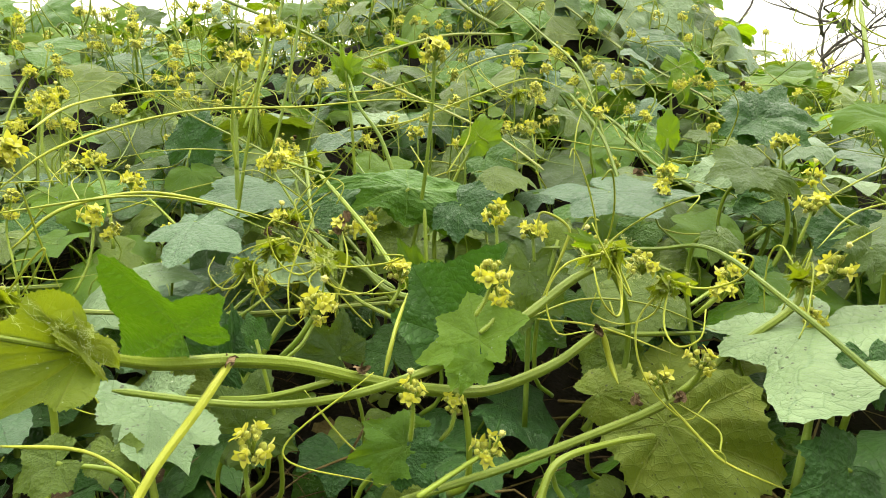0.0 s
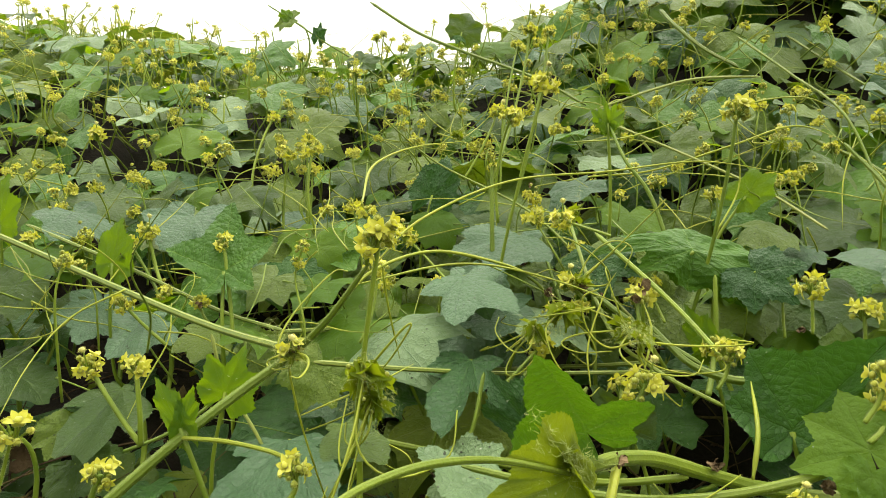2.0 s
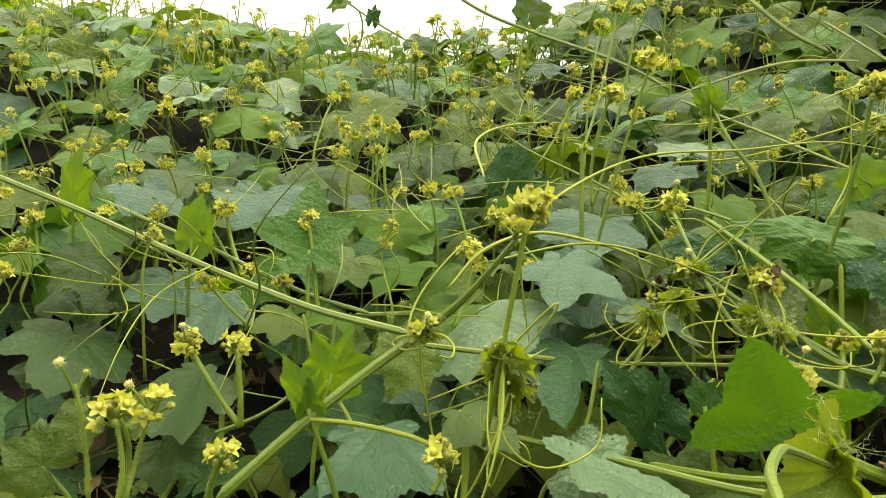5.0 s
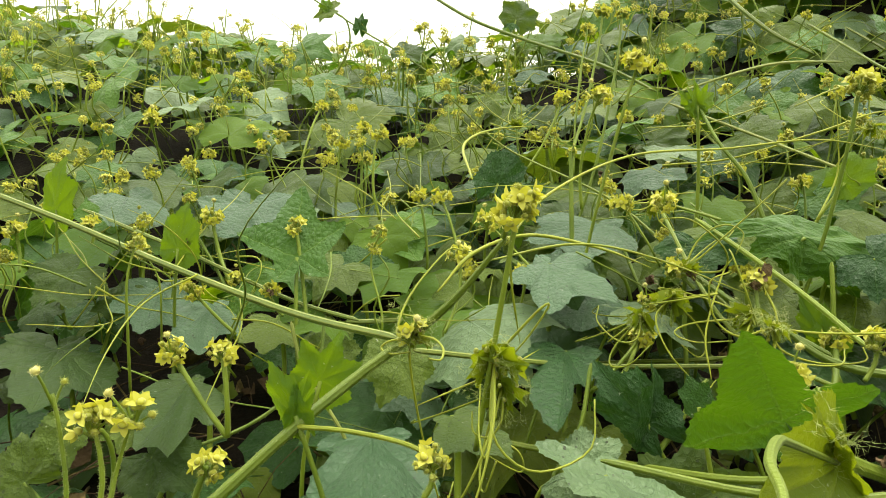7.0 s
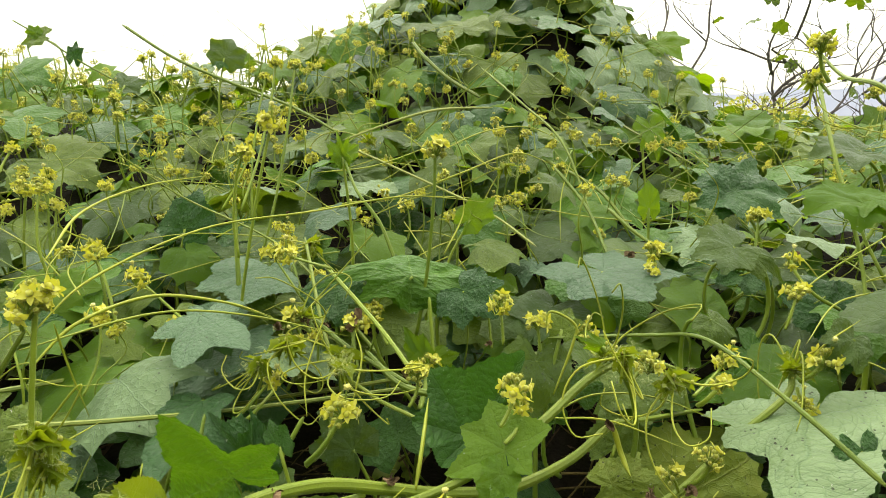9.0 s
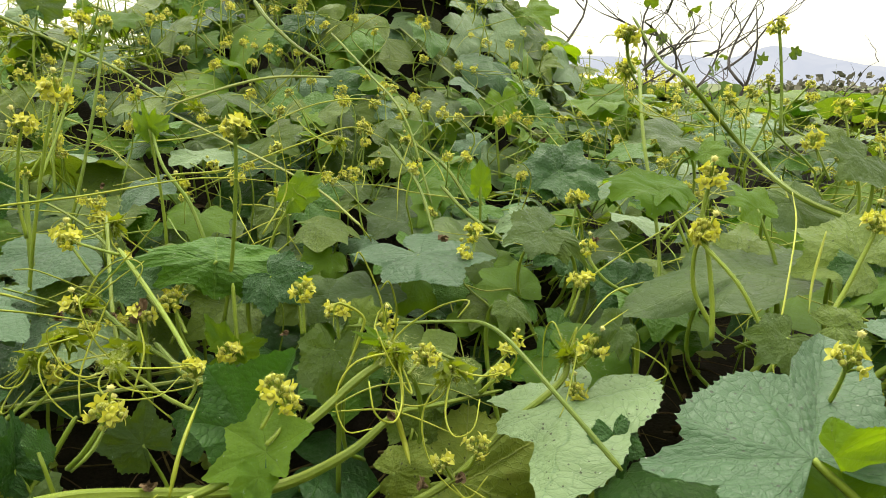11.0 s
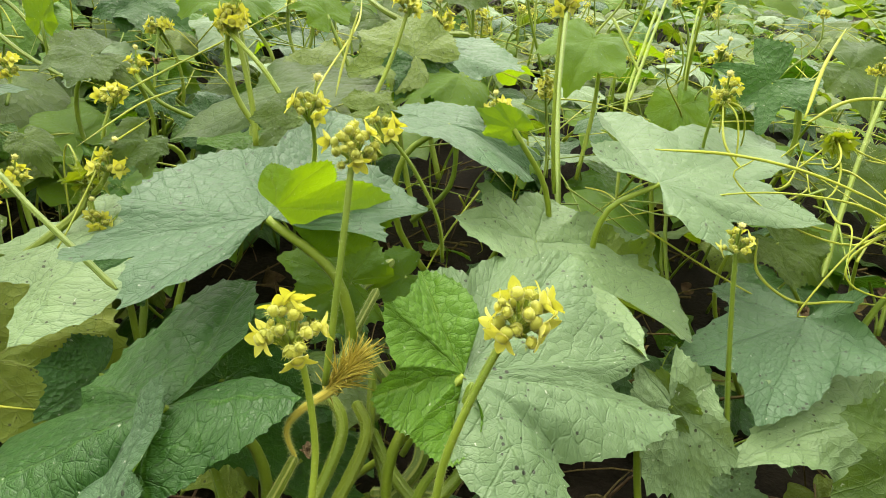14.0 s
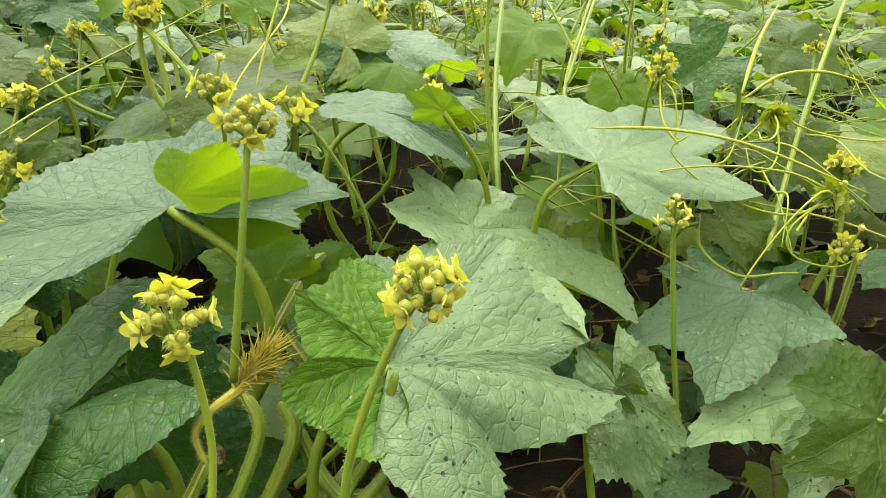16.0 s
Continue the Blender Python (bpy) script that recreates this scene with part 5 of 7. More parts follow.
leaf(vine_bank, (-0.037, 0.461, 0.257), (-16, 52, -104), 0.073, 0.50, 3, LEAF_MID, (0.000, 0.000, -0.110))
leaf(vine_bank, (-0.039, 0.461, 0.258), (25, -35, 101), 0.063, 0.45, 3, LEAF_MID, None)
leaf(vine_bank, (-0.187, 0.609, 0.238), (-9, -33, 143), 0.059, 1.00, 1, LEAF, (0.000, 0.000, -0.110))
leaf(vine_bank, (-0.181, 0.611, 0.240), (-7, 30, -111), 0.045, 0.90, 0, LEAF, None)
leaf(vine_bank, (-0.140, 0.353, 0.166), (74, -46, 6), 0.045, 0.60, 5, LEAF_DARK, (0.000, 0.000, -0.096))
leaf(vine_bank, (-0.139, 0.353, 0.166), (90, 7, 49), 0.036, 0.45, 5, LEAF_DARK, None)
leaf(vine_bank, (-0.164, 0.402, 0.132), (-39, -23, 177), 0.028, 1.20, 0, LEAF_OLD, (0.000, 0.000, -0.062))
leaf(vine_bank, (-0.177, 0.319, 0.150), (-11, 45, -107), 0.031, 1.20, 0, LEAF_PALE, (0.000, 0.000, -0.080))
leaf(vine_bank, (-0.215, 0.588, 0.176), (-12, 46, -96), 0.074, 1.00, 0, LEAF, (0.000, 0.000, -0.106))
leaf(vine_bank, (-0.298, 0.242, 0.207), (85, -28, 10), 0.027, 0.42, 5, LEAF_YOUNG, (0.000, 0.000, -0.110), label="pair of bright upright young leaves")
leaf(vine_bank, (-0.298, 0.242, 0.207), (86, 22, 35), 0.021, 0.40, 5, LEAF_YOUNG, None)
leaf(vine_bank, (-0.319, 0.312, 0.192), (88, 25, 18), 0.029, 0.90, 1, LEAF_YOUNG, (0.000, 0.000, -0.110))
leaf(vine_bank, (-0.632, 0.458, 0.262), (86, 9, 2), 0.047, 0.55, 5, LEAF_YOUNG, (0.000, 0.000, -0.110))
leaf(vine_bank, (-0.029, 0.430, 0.198), (82, -30, 2), 0.032, 0.45, 5, LEAF_YOUNG, (0.000, 0.000, -0.110))
leaf(vine_bank, (-0.028, 0.430, 0.198), (7, 71, -56), 0.031, 0.50, 5, LEAF_YOUNG, None)
leaf(vine_bank, (-0.489, 0.426, 0.239), (78, 10, 11), 0.038, 0.60, 5, LEAF_YOUNG, (0.000, 0.000, -0.110))
leaf(vine_bank, (-0.508, 0.822, 0.339), (-22, 32, -115), 0.076, 1.20, 0, LEAF, (0.000, 0.000, -0.110))
leaf(vine_bank, (-0.266, 0.617, 0.276), (76, 25, 15), 0.045, 0.70, 5, LEAF_DARK, (0.000, 0.000, -0.110))
leaf(vine_bank, (-0.527, 0.587, 0.248), (-28, -22, 171), 0.026, 1.20, 0, LEAF, (0.000, 0.000, -0.110))
leaf(vine_bank, (-0.608, 0.442, 0.210), (-27, -23, 169), 0.040, 1.20, 0, LEAF, (0.000, 0.000, -0.110))
leaf(vine_bank, (-0.455, 0.272, 0.165), (-43, -29, 176), 0.022, 1.00, 0, LEAF, (0.000, 0.000, -0.095))
leaf(vine_bank, (-0.460, 0.329, 0.143), (-18, -42, 145), 0.023, 1.00, 0, LEAF, (0.000, 0.000, -0.073))
leaf(vine_bank, (-0.434, 0.312, 0.131), (-22, 39, -123), 0.035, 1.00, 0, LEAF, (0.000, 0.000, -0.061))
leaf(vine_bank, (-0.302, 0.407, 0.169), (-45, -22, -179), 0.035, 1.00, 0, LEAF, (0.000, 0.000, -0.099))
leaf(vine_bank, (-0.375, 0.438, 0.159), (44, 26, -21), 0.036, 1.00, 0, LEAF, (0.000, 0.000, -0.089))
leaf(vine_bank, (-0.100, 0.570, 0.199), (58, -23, 35), 0.039, 1.00, 0, LEAF, (0.000, 0.000, -0.110))
leaf(vine_bank, (-0.262, 0.572, 0.155), (46, -24, 46), 0.051, 1.00, 0, LEAF, (0.000, 0.000, -0.085))
leaf(vine_bank, (-0.476, 0.261, 0.139), (39, -44, 69), 0.030, 1.00, 0, LEAF, (0.000, 0.000, -0.069))
leaf(vine_bank, (-1.127, 0.989, 0.438), (37, -45, 72), 0.076, 1.20, 0, LEAF, (0.000, 0.000, -0.110))
flower_spike((-0.205, 0.274, 0.299), (-0.223, 0.272, 0.183), 33, 5, 6, 1.05, 0.0013, 0.004, "tall flower stalk with the largest head of yellow flowers")
flower_spike((-0.207, 0.270, 0.295), (-0.211, 0.270, 0.284), 34, 3, 4, 1.00, 0.001, 0.002)
flower_spike((-0.346, 0.181, 0.228), (-0.342, 0.175, 0.196), 35, 3, 4, 0.95, 0.0008, 0.003)
flower_spike((-0.335, 0.189, 0.228), (-0.343, 0.180, 0.193), 36, 2, 2, 0.90, 0.0007, 0.004)
flower_spike((-0.360, 0.180, 0.238), (-0.353, 0.173, 0.196), 37, -1, -2, 0.90, 0.0007, 0.004)
flower_spike((-0.409, 0.307, 0.204), (-0.373, 0.301, 0.157), 38, 4, 4, 1.00, 0.0014, 0.004)
flower_spike((-0.378, 0.310, 0.204), (-0.373, 0.301, 0.157), 39, 5, 3, 1.00, 0.0014, 0.003)
flower_spike((-0.337, 0.232, 0.183), (-0.342, 0.226, 0.162), 40, 4, 4, 1.00, 0.0014, 0.003)
flower_spike((-0.596, 0.546, 0.341), (-0.654, 0.640, 0.254), 41, 5, 5, 1.00, 0.0013, 0.006)
flower_spike((-0.334, 0.569, 0.270), (-0.326, 0.561, 0.182), 42, 5, 5, 1.00, 0.0013, 0.006)
flower_spike((-0.392, 0.436, 0.258), (-0.375, 0.412, 0.182), 43, 3, 5, 0.90, 0.0014, 0.006)
flower_spike((-0.482, 0.464, 0.259), (-0.460, 0.448, 0.208), 44, 4, 5, 1.00, 0.0014, 0.006)
flower_spike((-0.498, 0.458, 0.250), (-0.462, 0.446, 0.203), 45, 3, 5, 1.00, 0.0012, 0.006)
flower_spike((-0.458, 0.397, 0.215), (-0.431, 0.407, 0.179), 46, 4, 4, 1.00, 0.0012, 0.003)
flower_spike((-0.413, 0.429, 0.209), (-0.402, 0.427, 0.189), 47, 4, 4, 0.90, 0.001, 0.003)
flower_spike((-0.436, 0.864, 0.417), (-0.445, 0.884, 0.359), 48, 4, 4, 1.00, 0.0014, 0.003)
flower_spike((-0.424, 0.672, 0.329), (-0.420, 0.649, 0.212), 49, 5, 5, 1.00, 0.0014, 0.006)
flower_spike((-0.455, 0.682, 0.314), (-0.458, 0.662, 0.221), 50, 4, 5, 1.00, 0.0014, 0.006)
flower_spike((-0.423, 0.676, 0.295), (-0.427, 0.657, 0.210), 51, 4, 5, 1.00, 0.0012, 0.006)
flower_spike((-0.513, 0.761, 0.357), (-0.517, 0.698, 0.262), 52, 5, 4, 1.00, 0.0014, 0.006)
flower_spike((-0.675, 0.856, 0.405), (-0.657, 0.816, 0.296), 53, 5, 5, 1.05, 0.0014, 0.003)
flower_spike((-0.393, 0.730, 0.313), (-0.385, 0.724, 0.276), 54, 4, 4, 1.00, 0.0012, 0.003)
flower_spike((-0.253, 0.270, 0.238), (-0.257, 0.274, 0.233), 55, 1, 9, 0.90, 0.001, 0.002)
flower_spike((-0.222, 0.470, 0.222), (-0.233, 0.477, 0.168), 56, 3, 4, 1.00, 0.001, 0.006)
flower_spike((-0.133, 0.468, 0.206), (-0.148, 0.458, 0.177), 57, 4, 3, 0.90, 0.001, 0.004)
flower_spike((-0.114, 0.474, 0.208), (-0.115, 0.464, 0.165), 58, 4, 3, 0.90, 0.0012, 0.004)
flower_spike((-0.141, 0.421, 0.193), (-0.172, 0.387, 0.166), 59, 4, 4, 1.00, 0.0014, 0.008)
flower_spike((-0.202, 0.398, 0.156), (-0.212, 0.388, 0.120), 60, 4, 3, 0.90, 0.0012, 0.004)
flower_spike((-0.027, 0.420, 0.201), (-0.034, 0.393, 0.179), 61, 4, 5, 1.00, 0.0016, 0.002)
flower_spike((-0.078, 0.405, 0.237), (-0.075, 0.390, 0.212), 62, 2, 10, 1.00, 0.0012, 0.002)
flower_spike((-0.234, 0.230, 0.200), (-0.236, 0.227, 0.185), 63, 2, 8, 0.90, 0.0012, 0.002)
flower_spike((-0.017, 0.456, 0.354), (-0.036, 0.462, 0.207), 64, 5, 8, 1.10, 0.0015, 0.005, "tall stout flower stalk with a crown of yellow flowers")
flower_spike((-0.146, 0.504, 0.376), (-0.187, 0.490, 0.177), 65, 6, 8, 1.20, 0.0013, 0.006, "tall stout flower stalk with a crown of yellow flowers")
flower_spike((-0.173, 0.510, 0.352), (-0.183, 0.510, 0.266), 66, 4, 5, 1.00, 0.0012, 0.006)
flower_spike((-0.154, 0.659, 0.435), (-0.190, 0.586, 0.233), 67, 3, 4, 0.80, 0.0014, 0.006)
flower_spike((0.003, 0.614, 0.280), (0.005, 0.603, 0.229), 68, 3, 6, 1.00, 0.0012, 0.003)
flower_spike((-0.161, 0.599, 0.262), (-0.124, 0.528, 0.179), 69, 5, 4, 1.00, 0.0014, 0.01)
flower_spike((-0.320, 0.869, 0.385), (-0.339, 0.784, 0.257), 70, 4, 4, 1.00, 0.0012, 0.006)
flower_spike((-0.613, 0.398, 0.255), (-0.607, 0.392, 0.222), 71, 3, 4, 0.90, 0.001, 0.004)
flower_spike((-0.572, 0.429, 0.256), (-0.569, 0.427, 0.240), 72, 2, 5, 0.90, 0.001, 0.004)
flower_spike((-0.370, 0.568, 0.326), (-0.365, 0.549, 0.247), 73, 4, 5, 1.00, 0.0012, 0.006)
flower_spike((-0.294, 0.496, 0.275), (-0.272, 0.470, 0.208), 74, 4, 4, 1.00, 0.0012, 0.006)
flower_spike((-0.252, 0.473, 0.259), (-0.210, 0.464, 0.219), 75, 4, 4, 1.00, 0.001, 0.006)
flower_spike((-0.266, 0.437, 0.239), (-0.272, 0.414, 0.189), 76, 4, 4, 1.00, 0.001, 0.006)
flower_spike((-0.153, 0.499, 0.272), (-0.124, 0.489, 0.227), 77, 4, 4, 1.00, 0.001, 0.006)
flower_spike((-0.071, 0.470, 0.229), (-0.075, 0.461, 0.193), 78, 4, 3, 0.90, 0.001, 0.004)
flower_spike((0.020, 0.453, 0.232), (0.022, 0.445, 0.202), 79, 2, 6, 0.90, 0.001, 0.002)
flower_spike((-0.103, 0.667, 0.282), (-0.100, 0.658, 0.244), 80, 3, 4, 1.00, 0.001, 0.004)
flower_spike((-0.045, 0.649, 0.289), (-0.045, 0.641, 0.252), 81, 3, 4, 1.00, 0.001, 0.004)
flower_spike((0.092, 0.765, 0.329), (0.086, 0.750, 0.267), 82, 4, 4, 1.00, 0.001, 0.004)
flower_spike((-0.124, 0.420, 0.240), (-0.110, 0.418, 0.229), 83, 1, 10, 1.00, 0.0012, 0.002)
tendril(vine_bank, [(-0.211, 0.274, 0.280), (-0.194, 0.304, 0.300), (-0.155, 0.359, 0.315), (-0.100, 0.405, 0.317), (-0.039, 0.443, 0.321), (0.021, 0.477, 0.311)], 0.0007, 0)
tendril(vine_bank, [(-0.227, 0.289, 0.268), (-0.183, 0.342, 0.269), (-0.140, 0.372, 0.257), (-0.077, 0.403, 0.229)], 0.0007, 0)
tendril(vine_bank, [(-0.212, 0.295, 0.279), (-0.211, 0.300, 0.255), (-0.207, 0.305, 0.224)], 0.0006, 0)
tendril(vine_bank, [(-0.441, 0.431, 0.206), (-0.417, 0.392, 0.190), (-0.418, 0.366, 0.169), (-0.420, 0.339, 0.143)], 0.0006, 0)
tendril(vine_bank, [(-0.624, 0.386, 0.213), (-0.558, 0.401, 0.204), (-0.487, 0.399, 0.209)], 0.0005, 0)
tendril(vine_bank, [(-0.583, 0.370, 0.188), (-0.524, 0.385, 0.188), (-0.487, 0.400, 0.216)], 0.0005, 0)
tendril(vine_bank, [(-0.250, 0.269, 0.204), (-0.212, 0.282, 0.220), (-0.197, 0.298, 0.225)], 0.0005, 0)
tendril(vine_bank, [(-0.227, 0.329, 0.161), (-0.209, 0.322, 0.157), (-0.208, 0.320, 0.146), (-0.232, 0.308, 0.165)], 0.0005, 0)
tendril(vine_bank, [(-0.106, 0.366, 0.190), (-0.108, 0.381, 0.212), (-0.098, 0.401, 0.242), (-0.092, 0.404, 0.253)], 0.0006, 0)
tendril(vine_bank, [(-0.076, 0.366, 0.200), (-0.071, 0.382, 0.222), (-0.076, 0.395, 0.238)], 0.0007, 0)

# vine deeper in: broad flat leaves and tall stalks before the mound
vine_deep = vine((0.250, 0.500, 0.080), "gourd vine with broad flat leaves and a thick leaning runner")
lobed_leaf(vine_deep, (0.115, 0.474, 0.252), (-4, 6, -153), 0.053, ((-137, 1.04, -0.02), (-72, 0.88, 0.02), (-47, 1.17, -0.03), (0, 1.00, -0.12), (85, 0.71, -0.22), (140, 1.16, -0.07)), 0.78, LEAF_BLUE, (0.0, 0.0, -0.1), 0.002)
leaf(vine_deep, (0.262, 0.565, 0.301), (36, -41, 33), 0.037, 1.10, 1, LEAF_DARK, (0.000, 0.000, -0.110))
leaf(vine_deep, (0.265, 0.566, 0.304), (9, 36, -92), 0.053, 1.10, 1, LEAF_DARK, None)
leaf(vine_deep, (0.308, 0.452, 0.304), (17, -24, 31), 0.058, 0.60, 0, LEAF_YOUNG, (0.000, 0.000, -0.110))
leaf(vine_deep, (0.313, 0.452, 0.306), (7, -7, 179), 0.031, 0.80, 3, LEAF_YOUNG, None)
leaf(vine_deep, (0.213, 0.461, 0.272), (-6, -32, 95), 0.033, 1.20, 0, LEAF, (0.000, 0.000, -0.110))
leaf(vine_deep, (0.224, 0.458, 0.268), (-22, 33, -142), 0.032, 0.70, 3, LEAF, (0.000, 0.000, -0.110))
leaf(vine_deep, (0.350, 0.391, 0.302), (41, -13, 13), 0.028, 1.00, 1, LEAF_YOUNG, (0.000, 0.000, -0.110))
leaf(vine_deep, (0.411, 0.430, 0.297), (-38, 5, -174), 0.040, 1.10, 0, LEAF, (0.000, 0.000, -0.110))
leaf(vine_deep, (0.379, 0.326, 0.281), (29, -27, 27), 0.043, 1.20, 0, LEAF, (0.000, 0.000, -0.110))
leaf(vine_deep, (0.382, 0.325, 0.277), (-48, 5, -177), 0.033, 1.20, 0, LEAF_DARK, (0.000, 0.000, -0.110))
leaf(vine_deep, (0.168, 0.396, 0.235), (-31, 15, -171), 0.024, 0.80, 3, LEAF, (0.000, 0.000, -0.110))
leaf(vine_deep, (0.545, 0.542, 0.335), (31, -24, 40), 0.032, 1.00, 0, LEAF, (0.000, 0.000, -0.110))
leaf(vine_deep, (0.512, 0.472, 0.327), (-23, -37, 129), 0.039, 1.10, 0, LEAF, (0.000, 0.000, -0.110))
leaf(vine_deep, (0.339, 0.392, 0.263), (20, 24, -83), 0.049, 1.00, 0, LEAF, (0.000, 0.000, -0.110))
leaf(vine_deep, (-0.100, 0.481, 0.245), (-45, 13, 177), 0.035, 1.20, 1, LEAF_DARK, (0.000, 0.000, -0.110))
leaf(vine_deep, (-0.172, 0.522, 0.226), (-5, -37, 107), 0.029, 1.20, 0, LEAF, (0.000, 0.000, -0.110))
leaf(vine_deep, (-0.050, 0.522, 0.236), (-30, -27, 144), 0.031, 1.20, 1, LEAF, (0.000, 0.000, -0.110))
leaf(vine_deep, (0.002, 0.452, 0.246), (-33, 43, -158), 0.033, 1.10, 1, LEAF_DARK, (0.000, 0.000, -0.110))
leaf(vine_deep, (0.015, 0.555, 0.286), (68, 49, -18), 0.032, 0.70, 5, LEAF_YOUNG, (0.000, 0.000, -0.110))
leaf(vine_deep, (0.195, 0.595, 0.286), (83, -1, -11), 0.028, 0.60, 5, LEAF_YOUNG, (0.000, 0.000, -0.110))
leaf(vine_deep, (0.061, 0.811, 0.289), (-37, 38, -164), 0.053, 1.30, 1, LEAF, (0.000, 0.000, -0.110))
leaf(vine_deep, (-0.015, 0.668, 0.253), (-35, 32, -165), 0.041, 1.00, 0, LEAF, (0.000, 0.000, -0.110))
leaf(vine_deep, (-0.107, 0.797, 0.312), (-14, 44, -136), 0.056, 0.80, 0, LEAF, (0.000, 0.000, -0.110))
leaf(vine_deep, (0.285, 0.841, 0.361), (-59, 8, -178), 0.046, 0.70, 2, LEAF_YOUNG, (0.000, 0.000, -0.110))
leaf(vine_deep, (-0.339, 1.073, 0.388), (-10, -27, 122), 0.048, 1.40, 0, LEAF, (0.000, 0.000, -0.110))
leaf(vine_deep, (0.034, 0.999, 0.378), (-44, -24, 154), 0.064, 1.20, 0, LEAF, (0.000, 0.000, -0.110))
leaf(vine_deep, (-0.039, 0.951, 0.346), (-43, 28, -173), 0.051, 1.00, 0, LEAF, (0.000, 0.000, -0.110))
leaf(vine_deep, (0.385, 0.573, 0.338), (6, -24, 95), 0.049, 1.10, 0, LEAF, (0.000, 0.000, -0.110))
leaf(vine_deep, (0.405, 0.545, 0.325), (-21, 23, -160), 0.027, 1.10, 0, LEAF_YOUNG, (0.000, 0.000, -0.110))
leaf(vine_deep, (0.288, 0.453, 0.218), (52, -8, -1), 0.040, 1.00, 0, LEAF_DARK, (0.000, 0.000, -0.110))
leaf(vine_deep, (0.253, 0.509, 0.243), (-17, -42, 120), 0.035, 1.00, 0, LEAF_DARK, (0.000, 0.000, -0.110))
leaf(vine_deep, (0.064, 0.394, 0.233), (60, 17, -25), 0.017, 1.00, 0, LEAF, (0.000, 0.000, -0.110))
leaf(vine_deep, (0.274, 0.257, 0.263), (-24, -30, 121), 0.024, 0.90, 0, LEAF, (0.000, 0.000, -0.110))
leaf(vine_deep, (0.315, 0.270, 0.261), (-4, 38, -112), 0.026, 0.90, 0, LEAF, (0.000, 0.000, -0.110))
runner(vine_deep, [(0.369, 0.651, 0.456), (0.376, 0.595, 0.409), (0.343, 0.489, 0.390), (0.411, 0.505, 0.337), (0.411, 0.433, 0.306), (0.438, 0.402, 0.291), (0.459, 0.377, 0.289)], (0.0013, 0.0019, 0.002, 0.0021, 0.0023), STEM, "stem", 500)
runner(vine_deep, [(0.344, 0.578, 0.402), (0.321, 0.512, 0.339), (0.315, 0.461, 0.264), (0.303, 0.426, 0.208)], 0.0015, STALK, "stem", 300)
runner(vine_deep, [(0.156, 0.602, 0.286), (0.178, 0.571, 0.263), (0.209, 0.538, 0.242)], 0.0017, STEM, "stem", 200)
runner(vine_deep, [(0.107, 0.623, 0.326), (0.131, 0.587, 0.289), (0.140, 0.542, 0.249)], 0.0015, STEM, "stem", 200)
runner(vine_deep, [(-0.107, 0.671, 0.352), (-0.029, 0.625, 0.318), (0.035, 0.584, 0.288), (0.073, 0.538, 0.262)], 0.0012, VINE_OLD, "stem", 200)
runner(vine_deep, [(-0.105, 0.467, 0.267), (-0.061, 0.399, 0.239), (-0.035, 0.356, 0.218)], 0.0015, STALK, "stem", 200)
runner(vine_deep, [(-0.023, 0.432, 0.197), (-0.025, 0.446, 0.244)], 0.0014, STALK, "stem", 100)
runner(vine_deep, [(-0.493, 1.294, 0.507), (-0.322, 1.187, 0.431), (-0.154, 1.087, 0.374), (-0.044, 1.004, 0.343)], 0.0024, VINE_OLD, "stem", 100)
runner(vine_deep, [(0.009, 1.147, 0.514), (0.080, 1.060, 0.439), (0.153, 0.977, 0.380), (0.213, 0.923, 0.341)], 0.0021, VINE_OLD, "stem", 100)
runner(vine_deep, [(-0.076, 1.058, 0.323), (0.032, 1.045, 0.351), (0.105, 1.038, 0.374)], 0.0016, VINE_OLD, "stem", 100)
runner(vine_deep, [(0.055, 0.833, 0.443), (0.096, 0.761, 0.395), (0.130, 0.689, 0.348), (0.151, 0.628, 0.264)], 0.0013, STEM, "stem", 200)
runner(vine_deep, [(0.128, 0.776, 0.325), (0.177, 0.718, 0.294), (0.202, 0.668, 0.254)], 0.002, STEM, "stem", 200)
runner(vine_deep, [(0.170, 1.068, 0.469), (0.251, 0.947, 0.382), (0.347, 0.829, 0.307)], 0.0016, VINE_OLD, "stem", 100)
runner(vine_deep, [(-0.347, 1.217, 0.504), (-0.192, 1.156, 0.446), (-0.107, 1.097, 0.403)], 0.0021, VINE_OLD, "stem", 100)
runner(vine_deep, [(-0.301, 0.566, 0.355), (-0.254, 0.587, 0.311), (-0.156, 0.549, 0.267), (-0.087, 0.486, 0.210), (-0.066, 0.462, 0.193)], (0.0007, 0.0009, 0.0013, 0.0016), STEM, "stem", 300)
runner(vine_deep, [(-0.109, 0.429, 0.235), (-0.081, 0.406, 0.220), (-0.041, 0.382, 0.203)], 0.0017, STEM, "stem", 200)
runner(vine_deep, [(-0.272, 0.336, 0.205), (-0.226, 0.374, 0.189), (-0.160, 0.423, 0.171), (-0.038, 0.438, 0.176)], 0.0016, VINE_OLD, "stem", 300)
runner(vine_deep, [(-0.071, 0.881, 0.357), (-0.023, 0.795, 0.292), (0.012, 0.725, 0.256), (0.054, 0.679, 0.229)], 0.0015, VINE_OLD, "stem", 100)
flower_spike((0.167, 0.504, 0.262), (0.161, 0.483, 0.239), 84, 6, 2, 1.00, 0.001, 0.002)
flower_spike((0.270, 0.530, 0.285), (0.253, 0.503, 0.224), 85, 5, 6, 1.10, 0.0012, 0.003)
flower_spike((0.281, 0.478, 0.424), (0.291, 0.481, 0.396), 86, 5, 6, 1.10, 0.0016, 0.003)
